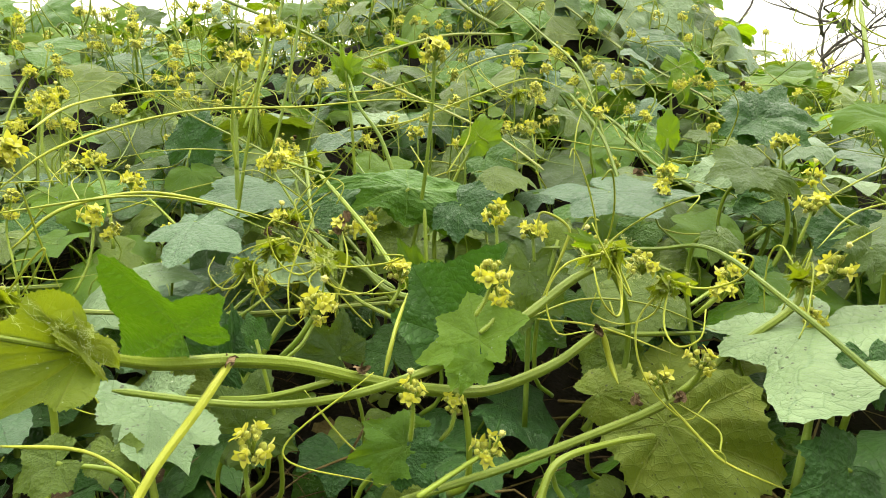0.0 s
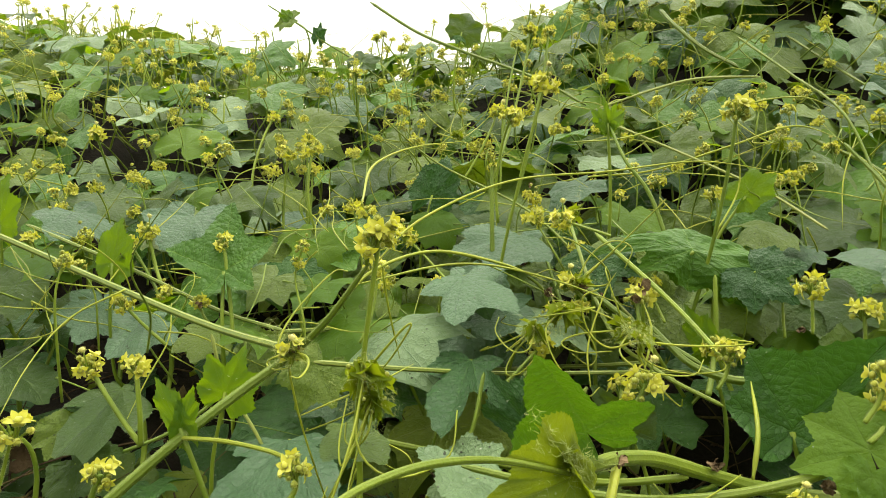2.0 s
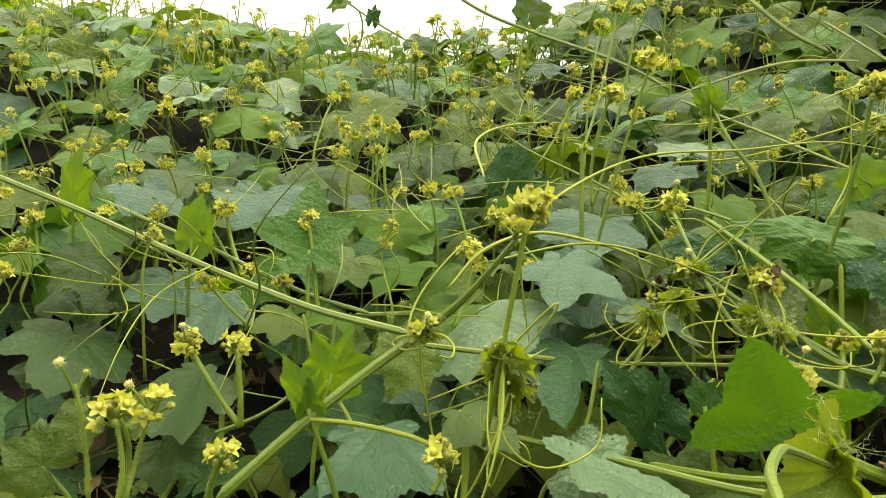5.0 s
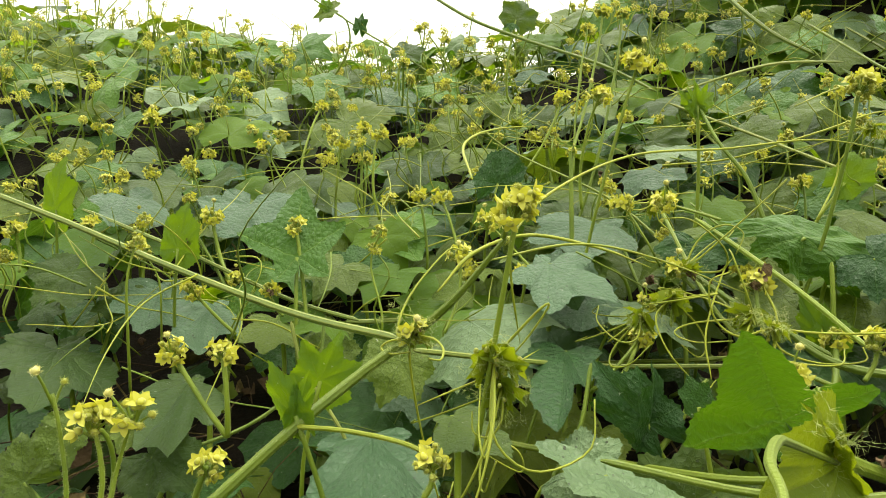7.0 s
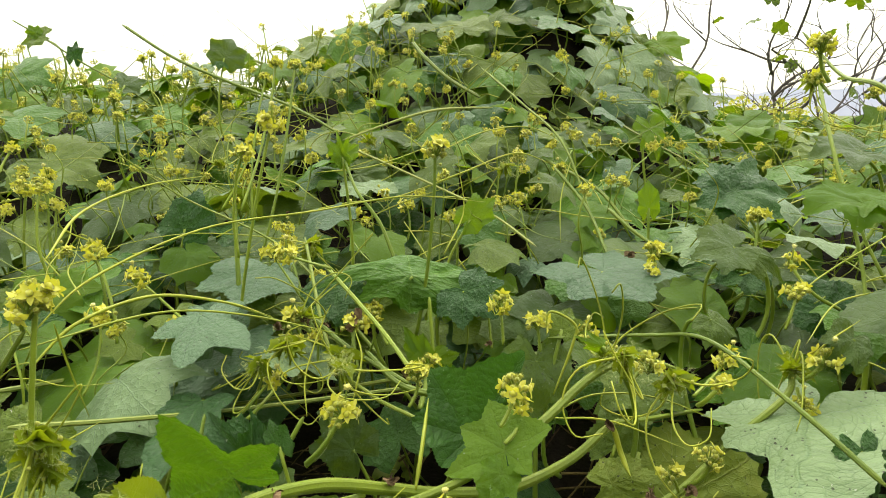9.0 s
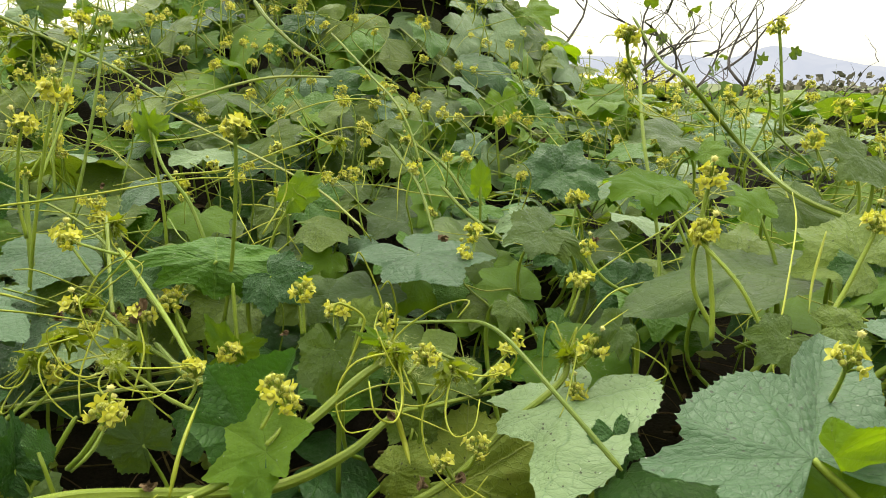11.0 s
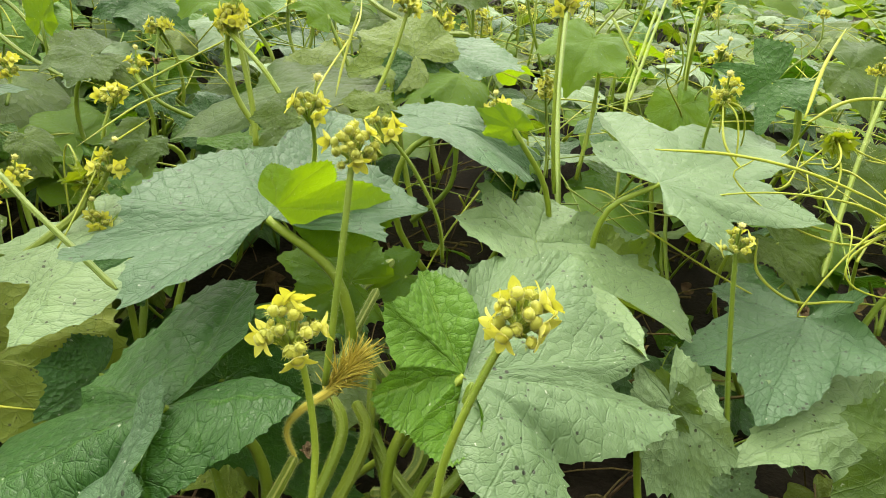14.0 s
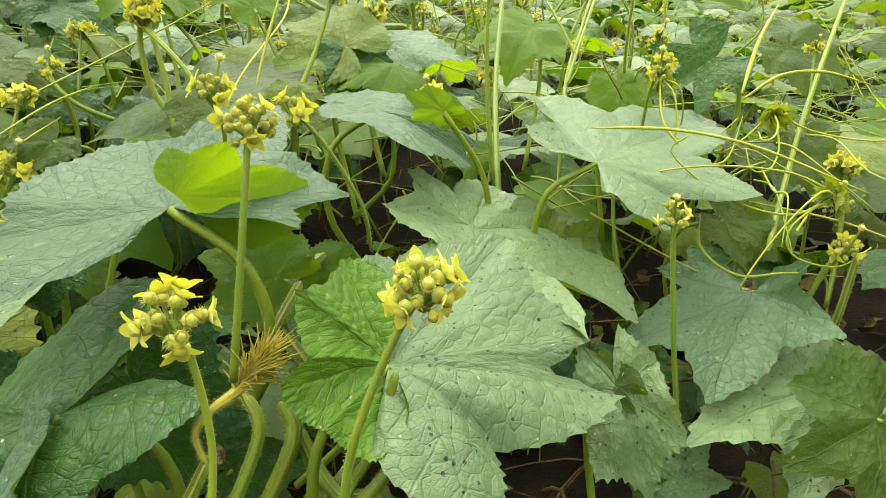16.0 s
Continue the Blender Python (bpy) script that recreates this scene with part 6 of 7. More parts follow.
flower_spike((0.294, 0.502, 0.400), (0.303, 0.497, 0.387), 87, 2, 9, 1.00, 0.0012, 0.002)
flower_spike((0.512, 0.608, 0.447), (0.519, 0.591, 0.342), 88, 5, 6, 1.10, 0.0018, 0.003)
flower_spike((0.383, 0.556, 0.390), (0.394, 0.563, 0.382), 89, 1, 10, 0.90, 0.001, 0.001)
flower_spike((0.467, 0.610, 0.373), (0.484, 0.599, 0.348), 90, 4, 5, 1.00, 0.001, 0.003)
flower_spike((0.518, 0.644, 0.379), (0.510, 0.634, 0.339), 91, 3, 6, 1.00, 0.001, 0.003)
flower_spike((0.519, 0.514, 0.369), (0.522, 0.500, 0.319), 92, 4, 6, 1.00, 0.0012, 0.003)
flower_spike((0.446, 0.458, 0.344), (0.458, 0.447, 0.312), 93, 4, 3, 1.00, 0.001, 0.003)
flower_spike((0.357, 0.297, 0.311), (0.328, 0.288, 0.260), 94, 3, 4, 0.90, 0.0014, 0.003)
flower_spike((0.232, 0.415, 0.270), (0.260, 0.400, 0.238), 95, 2, 2, 0.80, 0.0014, 0.014)
flower_spike((-0.210, 0.692, 0.359), (-0.241, 0.657, 0.288), 96, 6, 6, 1.00, 0.0014, 0.004)
flower_spike((-0.194, 0.549, 0.309), (-0.189, 0.523, 0.222), 97, 3, 4, 0.50, 0.002, 0.003)
flower_spike((-0.194, 0.880, 0.362), (-0.210, 0.865, 0.298), 98, 5, 4, 1.00, 0.001, 0.003)
flower_spike((-0.129, 0.444, 0.280), (-0.095, 0.435, 0.271), 99, 4, 3, 1.00, 0.001, 0.003)
flower_spike((0.016, 0.289, 0.238), (0.008, 0.285, 0.219), 100, 2, 8, 1.00, 0.001, 0.003)
flower_spike((-0.078, 0.330, 0.210), (-0.100, 0.326, 0.180), 101, 5, 3, 1.10, 0.0014, 0.004)
flower_spike((0.025, 0.416, 0.246), (0.026, 0.408, 0.218), 102, 4, 3, 1.00, 0.001, 0.003)
flower_spike((0.048, 0.398, 0.237), (0.049, 0.393, 0.218), 103, 4, 4, 1.00, 0.001, 0.003)
flower_spike((-0.068, 0.441, 0.235), (-0.057, 0.433, 0.212), 104, 4, 3, 1.00, 0.001, 0.003)
flower_spike((0.079, 0.390, 0.230), (0.086, 0.385, 0.215), 105, 2, 6, 0.90, 0.001, 0.003)
flower_spike((0.212, 0.373, 0.258), (0.203, 0.368, 0.236), 106, 2, 7, 1.00, 0.001, 0.003)
flower_spike((0.158, 0.353, 0.223), (0.129, 0.333, 0.209), 107, 3, 3, 0.90, 0.001, 0.006)
flower_spike((0.073, 0.930, 0.343), (0.064, 0.917, 0.292), 108, 4, 4, 1.00, 0.001, 0.003)
flower_spike((0.141, 0.751, 0.316), (0.153, 0.739, 0.283), 109, 4, 4, 1.00, 0.001, 0.003)
tendril(vine_deep, [(0.375, 0.389, 0.314), (0.355, 0.357, 0.297), (0.303, 0.296, 0.272), (0.274, 0.263, 0.247), (0.269, 0.252, 0.240)], 0.0006, 0)
tendril(vine_deep, [(-0.165, 0.662, 0.281), (-0.109, 0.655, 0.292), (-0.052, 0.635, 0.300), (0.014, 0.619, 0.324), (0.069, 0.634, 0.341), (0.108, 0.623, 0.328)], 0.001, 0)
tendril(vine_deep, [(0.212, 0.373, 0.258), (0.248, 0.391, 0.271), (0.299, 0.408, 0.291), (0.367, 0.445, 0.318)], 0.0006, 0)
tendril(vine_deep, [(0.243, 0.348, 0.265), (0.221, 0.350, 0.257), (0.187, 0.321, 0.244)], 0.0006, 0)
tendril(vine_deep, [(-0.007, 0.623, 0.346), (0.038, 0.649, 0.363), (0.086, 0.672, 0.367), (0.124, 0.690, 0.354)], 0.0008, 0)
tendril(vine_deep, [(-0.132, 0.615, 0.328), (-0.075, 0.638, 0.332), (-0.007, 0.666, 0.353)], 0.0008, 0)
tendril(vine_deep, [(-0.238, 0.339, 0.303), (-0.260, 0.425, 0.319), (-0.255, 0.509, 0.328), (-0.225, 0.572, 0.331)], 0.0009, 0)
tendril(vine_deep, [(-0.259, 0.344, 0.238), (-0.242, 0.369, 0.257), (-0.214, 0.412, 0.261), (-0.169, 0.422, 0.252), (-0.137, 0.420, 0.241)], 0.0012, 0)
tendril(vine_deep, [(0.139, 0.685, 0.330), (0.121, 0.654, 0.291), (0.114, 0.623, 0.248)], 0.0007, 0)
shoot_tip(vine_front, (0.189, 0.335, 0.222), (0.414, 0.221, 0.883), 1.1, 1)
shoot_tip(vine_front, (0.113, 0.325, 0.224), (-0.061, -0.232, -0.971), 1.3, 2)
shoot_tip(vine_front, (0.072, 0.326, 0.236), (0.242, 0.230, 0.943), 0.9, 3)
shoot_tip(vine_bank, (-0.142, 0.403, 0.213), (-0.554, -0.206, -0.807), 1.1, 4)
shoot_tip(vine_bank, (-0.118, 0.420, 0.239), (0.957, 0.090, 0.275), 1.1, 5)
shoot_tip(vine_bank, (-0.215, 0.273, 0.229), (0.282, -0.129, -0.951), 1.7, 6)
shoot_tip(vine_bank, (-0.211, 0.271, 0.216), (0.117, -0.177, -0.977), 1.2, 7)
shoot_tip(vine_bank, (-0.250, 0.271, 0.237), (-0.746, -0.316, -0.587), 0.7, 8)
shoot_tip(vine_bank, (-0.082, 0.390, 0.220), (-0.914, -0.294, -0.280), 1.3, 9)
shoot_tip(vine_bank, (-0.261, 0.736, 0.329), (-0.719, -0.038, 0.694), 1.2, 10)
shoot_tip(vine_bank, (-0.082, 0.681, 0.353), (-0.554, 0.034, 0.832), 1.2, 11)
shoot_tip(vine_corner, (0.567, 0.153, 0.247), (0.064, -0.496, -0.866), 1.2, 12)
shoot_tip(vine_corner, (0.519, 0.093, 0.220), (-0.831, 0.407, -0.379), 1.2, 13)
shoot_tip(vine_corner, (0.527, 0.204, 0.264), (0.432, -0.642, -0.633), 0.8, 14)
shoot_tip(vine_deep, (-0.126, 0.407, 0.224), (-0.469, -0.152, -0.870), 1.4, 15)
shoot_tip(vine_deep, (-0.081, 0.356, 0.225), (0.672, -0.314, -0.671), 1.0, 16)
shoot_tip(vine_deep, (0.078, 0.310, 0.245), (0.206, -0.298, -0.932), 1.2, 17)
shoot_tip(vine_deep, (0.311, 0.531, 0.401), (-0.655, -0.084, -0.751), 1.2, 18)
shoot_tip(vine_deep, (0.058, 0.633, 0.328), (-0.342, -0.190, -0.920), 1.2, 19)
shoot_tip(vine_deep, (-0.126, 0.525, 0.271), (0.864, -0.280, -0.417), 1.2, 20)
runner(vine_front, [(-0.166, 0.045, 0.240), (-0.162, 0.052, 0.270), (-0.158, 0.062, 0.290), (-0.152, 0.082, 0.288), (-0.149, 0.099, 0.284), (-0.142, 0.120, 0.277), (-0.131, 0.148, 0.263), (-0.112, 0.172, 0.247)], (0.0004, 0.0004, 0.0005, 0.0007, 0.0009, 0.0009, 0.0007), STEM, "stem", 0)
leaf(vine_front, (-0.112, 0.172, 0.247), (65, -15, 95), 0.023, 0.50, 4, LEAF_LIME, None)
leaf(vine_front, (-0.112, 0.172, 0.247), (74, -28, 90), 0.020, 0.45, 4, LEAF_LIME, None)
shoot_tip(vine_front, (-0.116, 0.170, 0.250), (-0.621, 0.116, 0.775), 0.5, 21, 0)

# runners and leafy shoots that stand above the bank against the sky
runner(vine_bank, [(-0.653, 1.029, 0.548), (-0.595, 1.015, 0.514), (-0.537, 0.991, 0.479), (-0.485, 0.978, 0.450), (-0.423, 0.954, 0.411)], (0.0012, 0.0013, 0.0014, 0.0014), STEM, "stem", 60)
leaf(vine_bank, (-0.605, 1.014, 0.520), (-19, -48, 109), 0.035, 0.90, 1, LEAF, (0.000, 0.000, -0.110))
leaf(vine_bank, (-0.546, 0.991, 0.486), (84, 11, 21), 0.027, 0.60, 1, LEAF_DARK, None)
leaf(vine_bank, (-0.609, 1.014, 0.523), (68, -32, 35), 0.021, 0.80, 1, LEAF_YOUNG, None)
runner(vine_bank, [(-0.403, 0.842, 0.507), (-0.331, 0.809, 0.462), (-0.261, 0.778, 0.431), (-0.171, 0.730, 0.395), (-0.116, 0.696, 0.364)], (0.0019, 0.0019, 0.0017, 0.0014), STEM, "stem", 200)
leaf(vine_bank, (-0.279, 0.844, 0.464), (71, 19, 3), 0.033, 1.10, 0, LEAF, (0.000, 0.000, -0.110))
leaf(vine_bank, (-0.282, 0.842, 0.460), (-31, -14, -174), 0.014, 1.10, 3, LEAF_DARK, None)
leaf(vine_bank, (-0.458, 0.951, 0.441), (40, 16, -16), 0.037, 1.00, 1, LEAF, (0.000, 0.000, -0.110))
leaf(vine_bank, (-0.483, 0.943, 0.432), (7, -46, 132), 0.017, 1.00, 3, LEAF_YOUNG, None)
runner(vine_bank, [(-0.034, 0.825, 0.476), (-0.018, 0.803, 0.454), (0.011, 0.784, 0.426), (0.046, 0.767, 0.403)], 0.0022, VINE_OLD, "stem", 100)
runner(vine_bank, [(-0.109, 0.654, 0.358), (-0.046, 0.675, 0.379), (-0.004, 0.687, 0.388), (0.054, 0.703, 0.389)], (0.0009, 0.0014, 0.0014, 0.001), VINE_OLD, "stem", 100)
runner(vine_bank, [(-0.095, 0.549, 0.343), (-0.083, 0.526, 0.317), (-0.064, 0.514, 0.291), (-0.050, 0.500, 0.255)], (0.001, 0.0014, 0.0017), STALK, "stem", 200)
leaf(vine_bank, (-0.097, 0.549, 0.346), (86, -8, 16), 0.025, 0.50, 4, LEAF_YOUNG, (0.000, 0.000, -0.110))
leaf(vine_bank, (-0.097, 0.549, 0.345), (63, 55, 6), 0.023, 0.50, 5, LEAF_YOUNG, None)
leaf(vine_bank, (-0.097, 0.549, 0.344), (72, -43, 11), 0.021, 0.50, 5, LEAF_YOUNG, None)
flower_spike((-0.172, 0.655, 0.438), (-0.197, 0.576, 0.297), 110, 4, 6, 0.90, 0.0011, 0.01)
flower_spike((-0.186, 0.669, 0.424), (-0.193, 0.596, 0.285), 111, 3, 5, 0.80, 0.001, 0.01)
flower_spike((-0.819, 0.919, 0.478), (-0.802, 0.908, 0.407), 112, 3, 4, 0.95, 0.001, 0.008)
flower_spike((-0.796, 0.922, 0.464), (-0.797, 0.908, 0.398), 113, 3, 4, 0.95, 0.001, 0.008)
flower_spike((-0.844, 0.907, 0.451), (-0.832, 0.898, 0.398), 114, 3, 4, 0.95, 0.001, 0.008)
flower_spike((-0.695, 0.948, 0.464), (-0.700, 0.931, 0.389), 115, 3, 4, 0.95, 0.001, 0.008)
flower_spike((-0.650, 0.955, 0.442), (-0.651, 0.943, 0.389), 116, 3, 4, 0.95, 0.001, 0.008)
flower_spike((-0.684, 0.944, 0.433), (-0.690, 0.929, 0.371), 117, 3, 4, 0.95, 0.001, 0.008)
flower_spike((-0.571, 0.978, 0.455), (-0.559, 0.968, 0.397), 118, 3, 4, 0.95, 0.001, 0.008)
flower_spike((-0.531, 0.986, 0.446), (-0.524, 0.976, 0.388), 119, 3, 4, 0.95, 0.001, 0.008)
flower_spike((-0.413, 1.021, 0.468), (-0.401, 1.009, 0.397), 120, 3, 4, 0.95, 0.001, 0.008)
flower_spike((-0.454, 1.013, 0.482), (-0.437, 1.004, 0.415), 121, 3, 4, 0.95, 0.001, 0.008)
leaf(vine_deep, (-0.294, 1.139, 0.468), (-31, -36, 139), 0.031, 1.00, 1, LEAF, (0.000, 0.000, -0.110))
leaf(vine_deep, (-0.298, 1.142, 0.473), (63, 33, -37), 0.022, 1.00, 2, LEAF_DARK, (0.000, 0.000, -0.110))
leaf(vine_deep, (-0.329, 1.153, 0.492), (56, -40, 25), 0.021, 1.00, 1, LEAF_YOUNG, (0.000, 0.000, -0.110))
leaf(vine_deep, (-0.199, 1.239, 0.512), (49, -46, 36), 0.025, 1.00, 1, LEAF_YOUNG, (0.000, 0.000, -0.110))
leaf(vine_deep, (-0.128, 1.163, 0.475), (41, 54, -85), 0.040, 1.00, 3, LEAF_YOUNG, (0.000, 0.000, -0.110))
leaf(vine_deep, (0.476, 1.326, 0.529), (-35, 28, -169), 0.068, 1.00, 1, LEAF_YOUNG, (0.000, 0.000, -0.110))
leaf(vine_deep, (0.435, 1.332, 0.522), (65, -20, 4), 0.040, 1.00, 0, LEAF, (0.000, 0.000, -0.110))
leaf(vine_deep, (0.461, 1.195, 0.424), (-38, 13, 178), 0.052, 1.00, 2, LEAF, (0.000, 0.000, -0.110))
leaf(vine_deep, (0.083, 1.159, 0.415), (-22, 46, -145), 0.047, 1.00, 0, LEAF, (0.000, 0.000, -0.110))
leaf(vine_deep, (0.149, 1.222, 0.498), (-38, 20, -176), 0.054, 1.00, 1, LEAF, (0.000, 0.000, -0.110))
leaf(vine_deep, (-0.046, 1.261, 0.505), (-41, -4, 166), 0.050, 1.00, 1, LEAF_DARK, (0.000, 0.000, -0.110))
leaf(vine_deep, (0.192, 1.078, 0.388), (-34, 33, -164), 0.058, 1.00, 0, LEAF, (0.000, 0.000, -0.110))
leaf(vine_deep, (0.291, 0.992, 0.337), (66, 26, -31), 0.050, 1.00, 2, LEAF_YOUNG, (0.000, 0.000, -0.110))

# shrivelled flowers left on the stems
dry_bloom(vine_bank, (-0.252, 0.270, 0.239), 1.2, 1)
dry_bloom(vine_bank, (-0.076, 0.401, 0.244), 1.3, 2)
dry_bloom(vine_bank, (-0.079, 0.399, 0.237), 1.0, 3)
dry_bloom(vine_bank, (-0.407, 0.420, 0.209), 0.8, 4)
dry_bloom(vine_bank, (-0.481, 0.429, 0.244), 0.8, 5)
dry_bloom(vine_front, (-0.003, 0.287, 0.186), 0.9, 6)
dry_bloom(vine_front, (0.078, 0.327, 0.196), 1.0, 7)
dry_bloom(vine_front, (0.022, 0.294, 0.211), 0.9, 8)
dry_bloom(vine_front, (-0.096, 0.240, 0.216), 0.9, 9)
dry_bloom(vine_front, (-0.049, 0.291, 0.188), 1.1, 10)
dry_bloom(vine_front, (0.112, 0.295, 0.172), 1.0, 11)
dry_bloom(vine_front, (-0.113, 0.415, 0.239), 1.0, 12)
dry_bloom(vine_corner, (0.091, 0.294, 0.171), 1.1, 13)
dry_bloom(vine_corner, (0.133, 0.462, 0.268), 1.2, 14)
dry_bloom(vine_corner, (0.249, 0.437, 0.270), 0.9, 15)
dry_bloom(vine_corner, (0.488, 0.111, 0.172), 0.9, 16)
dry_bloom(vine_corner, (0.226, 0.137, 0.179), 0.7, 17)
dry_bloom(vine_deep, (-0.136, 0.431, 0.230), 1.1, 18)
dry_bloom(vine_deep, (-0.101, 0.425, 0.231), 0.8, 19)
dry_bloom(vine_deep, (0.014, 0.391, 0.226), 0.9, 20)
dry_bloom(vine_deep, (-0.169, 0.643, 0.284), 0.9, 21)
dry_bloom(vine_deep, (0.250, 0.576, 0.333), 1.0, 22)
for ob in list(scene.objects):
    if ob.name.startswith("leaf") and ob.parent and ob.parent.name.startswith("gourd_vine"):
        w = ob.parent.matrix_basis @ ob.matrix_basis
        spot = w @ Vector((0, 0.35, 0))
        HERO_AT.append((spot.x, spot.y, 0.6 * w.to_scale().y))


# ---- the vines' mass of leaves farther in, on a jittered grid over the bank ----
MASS_BLADES = {}


def mass_leaf(shape, mat):
    """A leaf with its short stalk, joined, for the mass behind."""
    key = (shape, mat.name)
    if key not in MASS_BLADES:
        deep, droop, cup, fold, wave = ((0.28, 0.2, 0.07, 0.05, 0.12), (0.38, 0.26, 0.06, 0.08, 0.14), (0.5, 0.28, 0.05, 0.02, 0.15), (0.33, 0.4, 0.07, -0.1, 0.14))[shape % 4]
        v, f = leaf_shape(300 + shape, deep, 48, 4, 0.02, droop, cup, fold, wave)
        sv, sf = tube([(0, 0, -0.01), (0, -0.25, -0.5), (0.05, -0.3, -1.2), (0.1, -0.2, -2.0)], (0.02, 0.024), 6, 9)
        MASS_BLADES[key] = joined("leaf", [(v, f, 0), (sv, sf, 1)], [mat, STALK])
    return MASS_BLADES[key]


rng = random.Random(2024)
patches = {}


def patch(x, y):
    key = (math.floor(x / 0.5), math.floor(y / 0.5))
    if key not in patches:
        cx, cy = (key[0] + 0.5) * 0.5, (key[1] + 0.5) * 0.5
        patches[key] = vine((cx, cy, ground_height(cx, cy)), "sprawling gourd vine with lobed grey-green leaves over the bank")
    return patches[key]


def outward(x, y):
    e = 0.05
    return Vector((canopy(x - e, y) - canopy(x + e, y), canopy(x, y - e) - canopy(x, y + e), 2 * e)).normalized()


def add_mass(x, y, z, size, lean, mats):
    n = outward(x, y)
    steep = 0.4 + 0.6 * min(1.0, math.hypot(n.x, n.y) / 0.7)
    n = (Vector((n.x * steep, n.y * steep, n.z)) + Vector((rng.gauss(0, lean), rng.gauss(0, lean) - 0.08, 0))).normalized()
    a = rng.uniform(0, 2 * math.pi)
    if rng.random() < 0.65:
        a = math.pi + rng.gauss(0, 1.1)
    tip = Vector((math.sin(a), math.cos(a), 0))
    tip = (tip - n * tip.dot(n)).normalized()
    m = Matrix((tip.cross(n), tip, n)).transposed().to_4x4()
    p = patch(x, y)
    ob = part("leaf", mass_leaf(rng.randrange(8), rng.choice(mats)), p)
    ob.matrix_basis = p.matrix_basis.inverted() @ Matrix.Translation((x, y, z)) @ m @ Matrix.Diagonal((size * rng.uniform(0.95, 1.25), size, size, 1))


def mass_kinds():
    return (LEAF,) * 7 + (LEAF_PALE, LEAF_PALE, LEAF_BLUE, LEAF_DARK, LEAF_DARK, LEAF_YOUNG, LEAF_YOUNG, LEAF_YOUNG, LEAF_YOUNG, LEAF_MID, LEAF_MID)


step = 0.06
for i in range(-44, 44):
    for j in range(0, 42):
        for layer in (0, 1):
            x = i * step + rng.uniform(-0.5, 0.5) * step
            y = j * step + rng.uniform(-0.5, 0.5) * step
            r, a = math.hypot(x, y), math.atan2(x, y)
            if r > (2.5 if a < radians(34) or a > radians(52) else 1.75) or a < radians(-64) or a > radians(84) or (layer and r > 1.7):
                continue
            if rng.random() < (0.45 if layer else 0.16 if x > 0.1 else 0.07):
                continue
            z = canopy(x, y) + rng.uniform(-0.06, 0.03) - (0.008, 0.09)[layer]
            if y < 0.42 and x < 0.12 and not layer:
                continue
            if y < 0.36 and 0.1 < x < 0.55 and not layer:
                continue
            if 0.05 < x < 0.18 and 0.19 < y < 0.31:
                continue
            if math.hypot(x - max(-0.19, min(0.2, x)), y) < 0.17:
                continue
            if x > 0.28 and y < 0.14:
                if not layer:
                    continue
                z -= 0.03
            if layer == 1 and y < 0.4 and rng.random() < 0.4:
                continue
            if not layer and any((x - hx) ** 2 + (y - hy) ** 2 < hr * hr for hx, hy, hr in HERO_AT):
                continue
            # lower layer takes mostly the dark leaf colour, to paint deep shade in gaps
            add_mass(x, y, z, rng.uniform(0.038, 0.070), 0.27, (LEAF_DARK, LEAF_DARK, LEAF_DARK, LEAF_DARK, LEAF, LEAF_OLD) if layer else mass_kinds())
# the steep flank of the mound needs more leaves than a grid gives it
for _ in range(760):
    a, q = rng.uniform(0, 2 * math.pi), abs(rng.gauss(0, 0.27))
    x, y = 0.21 + q * math.sin(a), 1.5 + q * math.cos(a)
    if y < 2.3:
        add_mass(x, y, canopy(x, y) + rng.uniform(-0.06, 0.03), rng.uniform(0.045, 0.072), 0.35, mass_kinds() + (LEAF_PALE,) * 5)

# low leaves under runners and broad leaves, mostly dark-coloured to deepen the shade
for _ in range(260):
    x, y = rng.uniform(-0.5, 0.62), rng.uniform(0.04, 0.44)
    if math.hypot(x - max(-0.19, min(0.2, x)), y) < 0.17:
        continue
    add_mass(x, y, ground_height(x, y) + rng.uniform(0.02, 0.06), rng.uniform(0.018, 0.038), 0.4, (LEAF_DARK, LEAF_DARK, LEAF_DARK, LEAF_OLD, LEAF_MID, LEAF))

# smaller leaves that fill in between, most of them on the flat beside the mound
for k in range(180):
    if k < 110:
        x, y = rng.uniform(0.02, 0.42), rng.uniform(0.42, 0.95)
    else:
        x, y = rng.uniform(-0.7, 0.05), rng.uniform(0.42, 1.0)
    add_mass(x, y, canopy(x, y) + rng.uniform(-0.05, 0.01), rng.uniform(0.022, 0.042), 0.35, (LEAF, LEAF, LEAF_YOUNG, LEAF_YOUNG, LEAF_MID, LEAF_BLUE))

# a mass of flower heads on thin stalks among those leaves
HEADS = []
for s in range(6):
    pieces = []
    for kind, n, off, d in head_layout(40 + s, 2 + s % 3, 8, 1.15):
        q = d.to_track_quat("Z", "Y").to_matrix()
        src = flower_pieces(s * 7 + n, 1.0) if kind == "flower" else bud_pieces(n, 0.0021)
        pieces += [([off + q @ p for p in v], f, (m if kind == "flower" else 2)) for v, f, m in src]
    HEADS.append(joined("flower_head", pieces, [PETAL, EYE_MAT, BUD]))
STALKS = []
for s in range(5):
    srng = random.Random(s)
    v, f = tube([(0, 0, 0), (srng.uniform(-0.12, 0.12), srng.uniform(-0.1, 0.1), 0.4), (srng.uniform(-0.2, 0.2), srng.uniform(-0.15, 0.15), 0.75), (0, 0, 1)], (0.010, 0.009, 0.007), 6, 12)
    STALKS.append(joined("stalk", [(v, f, 0)], [STALK]))


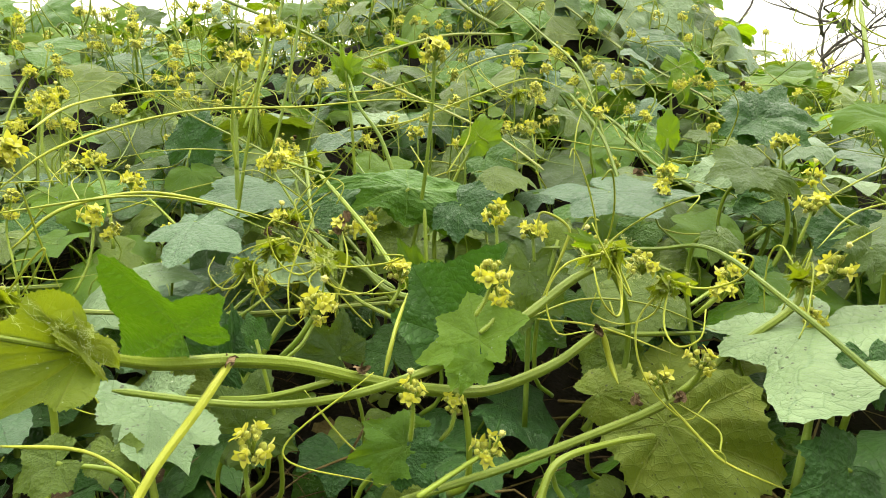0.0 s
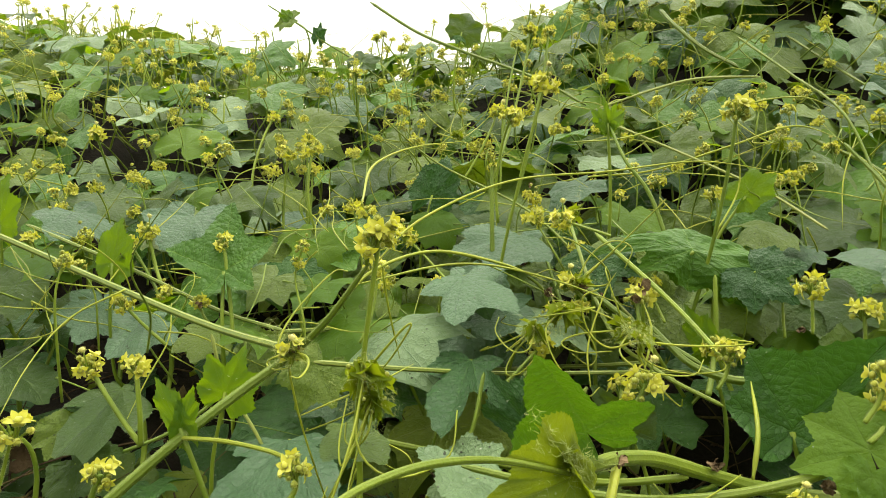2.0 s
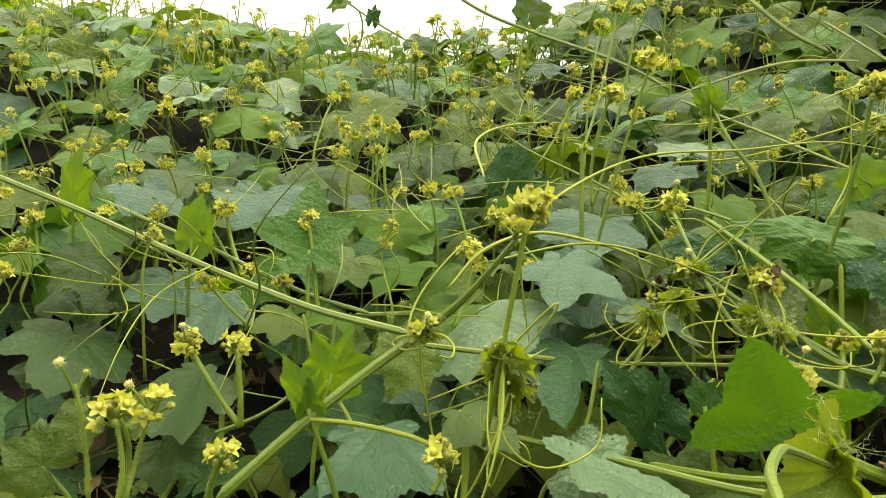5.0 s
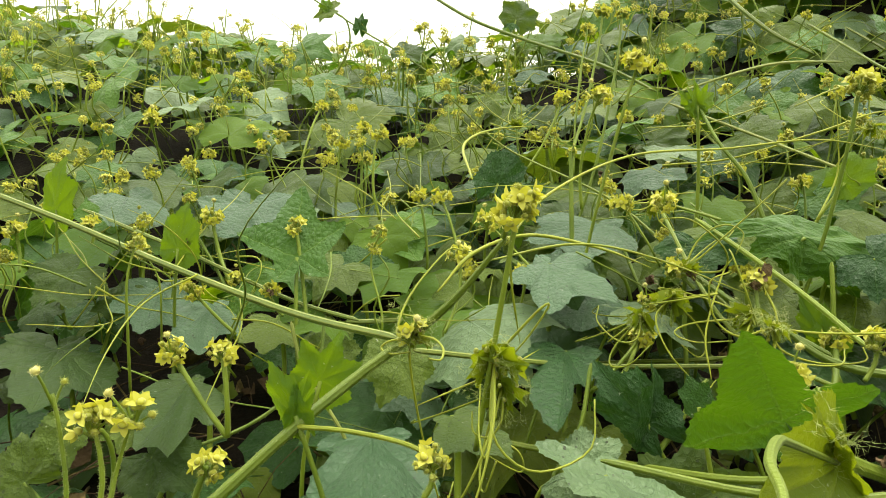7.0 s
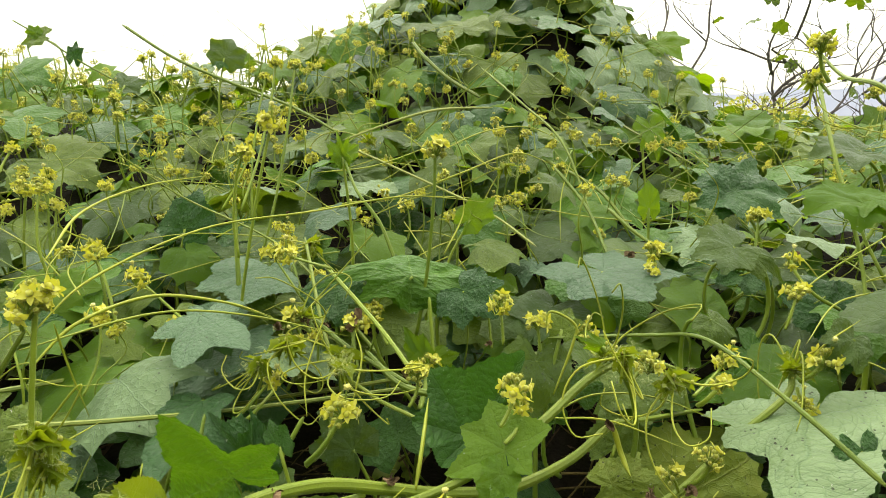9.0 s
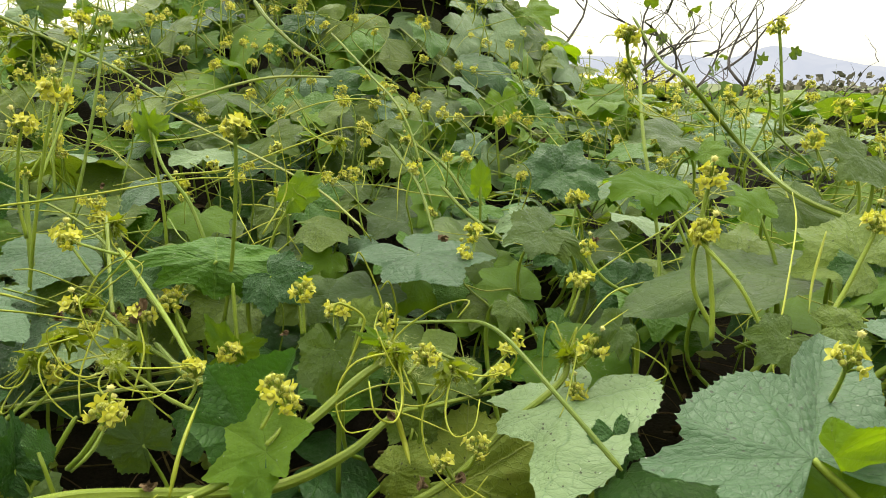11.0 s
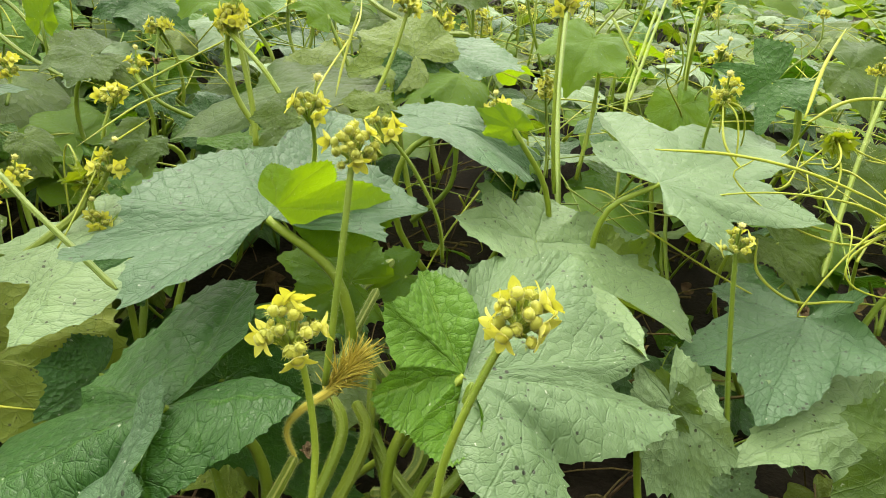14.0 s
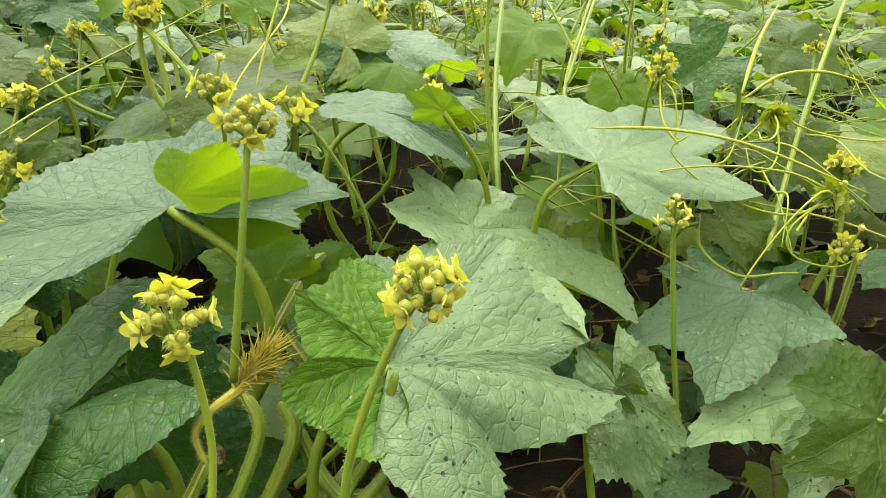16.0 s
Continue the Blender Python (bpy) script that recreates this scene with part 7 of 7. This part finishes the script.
def mass_spike(x, y, tall, size):
    z = canopy(x, y) - 0.05
    thing = holder("flower_spike", (x, y, z), "thin flower stalk with a tight head of small yellow flowers", "flower", "yellow flower spikes on the vines")
    lean = Vector((rng.gauss(0, 0.16), rng.gauss(0, 0.16), 1)).normalized()
    st = part("stalk", rng.choice(STALKS), thing)
    st.matrix_basis = (lean.to_track_quat("Z", "Y").to_matrix() @ frame_matrix(0, 0, rng.uniform(0, 360))).to_4x4() @ Matrix.Diagonal((tall, tall, tall, 1))
    hd = part("flower_head", rng.choice(HEADS), thing)
    hd.matrix_basis = Matrix.LocRotScale(lean * tall, Euler((rng.uniform(-0.4, 0.4), rng.uniform(-0.4, 0.4), rng.uniform(0, 6))), Vector((1, 1, 1)) * size)


spots = []
while len(spots) < 1080:
    r, a = 0.5 + 2.0 * rng.random() ** 0.8, radians(rng.uniform(-62, 60 if rng.random() < 0.5 else 15))
    x, y = r * math.sin(a), r * math.cos(a)
    if x > 0.28 and r < 0.85 and rng.random() < 0.6:
        continue
    if (r < 0.75 and rng.random() < 0.5) or (radians(34) < a < radians(52) and r > 1.75):
        continue
    spots.append((r, x, y))
spots.sort()
for r, x, y in spots[:185]:
    mass_spike(x, y, rng.uniform(0.06, 0.115), rng.uniform(0.6, 0.88))
# taller ones over the flat, against the sky
for _ in range(22):
    x, y = rng.uniform(0.48, 1.0), rng.uniform(0.42, 0.85)
    mass_spike(x, y, rng.uniform(0.12, 0.19), rng.uniform(0.65, 0.9))
# the rest, past counting, in one piece


def small_head(seed):
    """A flower head for the crowd behind: bent petals, centres and round buds."""
    hv, hf, hm = [], [], []
    for kind, n, off, d in head_layout(60 + seed, 2 + seed % 3, 5, 1.15):
        q = d.to_track_quat("Z", "Y").to_matrix()
        bits = []
        if kind == "flower":
            for k in range(5):
                v, f = petal(0.0062, 0.0042, radians(30), 2 * math.pi * k / 5)
                bits.append(([v[i] for i in (1, 6, 7, 8, 13)], [(0, 1, 2), (0, 2, 3), (1, 4, 2), (2, 4, 3)], 0))
            bits.append((*dome(0.0021, 0.0028, (0, 0, 0), 5, 3), 1))
        else:
            bits.append((*dome(0.0019, 0.004, (0, 0, -0.002), 6, 4), 2))
        for v, f, m in bits:
            hf += [tuple(len(hv) + i for i in t) for t in f]
            hv += [off + q @ p for p in v]
            hm += [m] * len(f)
    return hv, hf, hm


head_data = [small_head(s) for s in range(8)]
verts, faces, idx = [], [], []
for r, x, y in spots[185:]:
    base = Vector((x, y, canopy(x, y) - 0.04))
    top = base + Vector((rng.gauss(0, 0.02), rng.gauss(0, 0.02), rng.uniform(0.045, 0.105)))
    v, f = tube([base, base.lerp(top, 0.5) + Vector((rng.gauss(0, 0.008), rng.gauss(0, 0.008), 0)), top], (0.0014, 0.0011), 5, 7)
    faces += [tuple(len(verts) + q for q in t) for t in f]
    verts += v
    idx += [3] * len(f)
    for _ in range(rng.choice((1, 1, 2))):
        hv, hf, hm = rng.choice(head_data)
        m, s = Euler((rng.gauss(0, 0.4), rng.gauss(0, 0.4), rng.uniform(0, 6))).to_matrix(), rng.uniform(0.5, 0.82)
        c = top if rng.random() < 0.7 else base.lerp(top, rng.uniform(0.6, 0.9)) + Vector((rng.gauss(0, 0.01), rng.gauss(0, 0.01), 0))
        faces += [tuple(len(verts) + q for q in t) for t in hf]
        verts += [c + m @ p * s for p in hv]
        idx += hm
tagged(new("flower_field", mesh_from("flower_field", verts, faces, [PETAL, EYE_MAT, BUD, STALK], idx)), "crowd of thin stalks with yellow flower heads over the bank", "flowers", "", "stuff")

# fine tendrils and thin shoots wound through the leaves
pieces = []
for _ in range(1500):
    r, a = 0.5 + 1.2 * rng.random() ** 0.8, radians(rng.uniform(-58, 80))
    x, y = r * math.sin(a), r * math.cos(a)
    p = Vector((x, y, canopy(x, y) + rng.uniform(-0.04, 0.03)))
    w = Vector((rng.gauss(0, 1), rng.gauss(0, 0.7), rng.gauss(0.15, 0.3))).normalized() * rng.uniform(0.03, 0.11)
    pts = [p]
    for _ in range(3):
        w = w + Vector((rng.gauss(0, 0.02), rng.gauss(0, 0.02), rng.gauss(-0.008, 0.015)))
        pts.append(pts[-1] + w * 0.5)
    v, f = tube(pts, (rng.uniform(0.0005, 0.001), 0.0006, 0.00015), 5, 16)
    pieces.append((v, f, rng.choice((0, 0, 1))))
tagged(new("tendril_tangle", joined("tendril_tangle", pieces, [TENDRIL, STALK])), "tangle of fine lime-green tendrils among the leaves", "tendrils", "", "stuff")


# ---- the far carpet of vines: leaves and flowers too many to count ----
def far_carpet(name, label, n, near, far, template, mat, size, lift, category, sweep=(12, 31.5), power=1.7):
    tv, tf = template
    tv = np.array([tuple(v) for v in tv])
    g = np.random.default_rng(len(name) + n)
    verts, faces = [], []
    k = 0
    while k < n:
        r = near + (far - near) * g.random() ** power
        a = radians(g.uniform(*sweep))
        x, y = r * math.sin(a), r * math.cos(a)
        if math.hypot(x - max(-0.2, min(0.22, x)), y) < 0.34:
            continue
        k += 1
        s = size * g.uniform(0.75, 1.3)
        z = (canopy(x, y) if r < 4 else ground_height(x, y) + 0.17) + lift * g.uniform(0.1, 1.0)
        turn = Euler((g.normal(-0.25, 0.4) + 0.3, g.normal(0, 0.4), g.uniform(0, 6.3))).to_matrix()
        m = np.array(turn)
        b = len(verts) * len(tv)
        verts.append(tv @ m.T * s + (x, y, z))
        faces += [tuple(b + q for q in f) for f in tf]
    me = mesh_from(name, [tuple(v) for v in np.concatenate(verts)], faces, mat if isinstance(mat, list) else [mat], uv=np.tile(tv[:, :2], (n, 1)))
    return tagged(new(name, me), label, category, "", "stuff")


low = leaf_shape(77, 0.5, 22, 2, 0.0, 0.3, 0.05, 0.05, 0.1)
far_carpet("far_leaves", "carpet of grey-green gourd leaves fading into the distance", 2100, 2.0, 4.8, low, LEAF_FAR, 0.062, 0.03, "leaves")
star_v, star_f = [], []
for k in range(7):
    v, f = petal(0.0075, 0.005, radians(-30 + 18 * k), 2.4 * k)
    v, f = [v[i] for i in (1, 3, 5, 13)], [(0, 1, 3, 2)]
    star_f += [tuple(len(star_v) + q for q in t) for t in f]
    star_v += v
far_carpet("far_flowers", "scattered yellow flower heads over the far vines", 1100, 2.0, 3.4, (star_v, star_f), PETAL, 1.35, 0.11, "flowers")

# the same vines go on all round, beside, behind and beyond the bank
for part_name, n, near, far, size, sweep, power in (("side_leaves", 1200, 0.4, 2.4, 0.066, (84, 180), 0.6), ("back_leaves", 1300, 0.4, 2.4, 0.066, (180, 286), 0.6),
                                                    ("outer_leaves", 5600, 2.2, 4.9, 0.078, (50, 348), 0.7), ("outer_leaves", 700, 2.4, 4.9, 0.078, (-14, 13), 0.7), ("hollow_leaves", 700, 1.8, 4.4, 0.07, (31, 53), 0.7)):
    far_carpet(part_name, "wide carpet of grey-green gourd leaves around the bank", n, near, far, low, LEAF_FAR, size, 0.03, "leaves", sweep, power)
far_carpet("outer_flowers", "yellow flower heads scattered over the vines all round", 1500, 0.5, 4.4, (star_v, star_f), PETAL, 1.35, 0.11, "flowers", (84, 296), 0.7)

# ---- litter under the leaves ----
pieces = []
for _ in range(900):
    r, a = 0.2 + 0.75 * rng.random(), radians(rng.uniform(-66, 86))
    x, y = r * math.sin(a), r * math.cos(a)
    p = Vector((x, y, ground_height(x, y) + rng.uniform(0.004, 0.05)))
    w = Vector((rng.gauss(0, 1), rng.gauss(0, 1), rng.gauss(0, 0.3))).normalized() * rng.uniform(0.015, 0.06)
    v, f = tube([p - w, p + Vector((rng.gauss(0, 0.006), rng.gauss(0, 0.006), rng.uniform(0, 0.012))), p + w], (rng.uniform(0.0004, 0.0016), 0.0004), 4, 5)
    pieces.append((v, f, rng.choice((0, 0, 1))))
tagged(new("dry_litter", joined("dry_litter", pieces, [STRAW, DEAD])), "tangle of dry straw and dead stems on the soil", "litter", "", "stuff")
pieces = []
for _ in range(420):
    r, a = 0.2 + 0.7 * rng.random(), radians(rng.uniform(-66, 86))
    x, y = r * math.sin(a), r * math.cos(a)
    v, f = leaf_shape(rng.randrange(9999), 0.4, 12, 2, 0.0, rng.uniform(-0.8, 0.8), 0.2, rng.uniform(-0.6, 0.6), 0.5)
    m = Euler((rng.gauss(0, 0.5), rng.gauss(0, 0.5), rng.uniform(0, 6))).to_matrix()
    c, s = Vector((x, y, ground_height(x, y) + rng.uniform(0.006, 0.04))), rng.uniform(0.006, 0.02)
    pieces.append(([c + m @ p * s for p in v], f, rng.choice((0, 0, 1, 2))))
tagged(new("dead_leaves", joined("dead_leaves", pieces, [DEAD, STRAW, LEAF_OLD])), "curled brown dead leaves lying under the vines", "litter", "", "stuff")
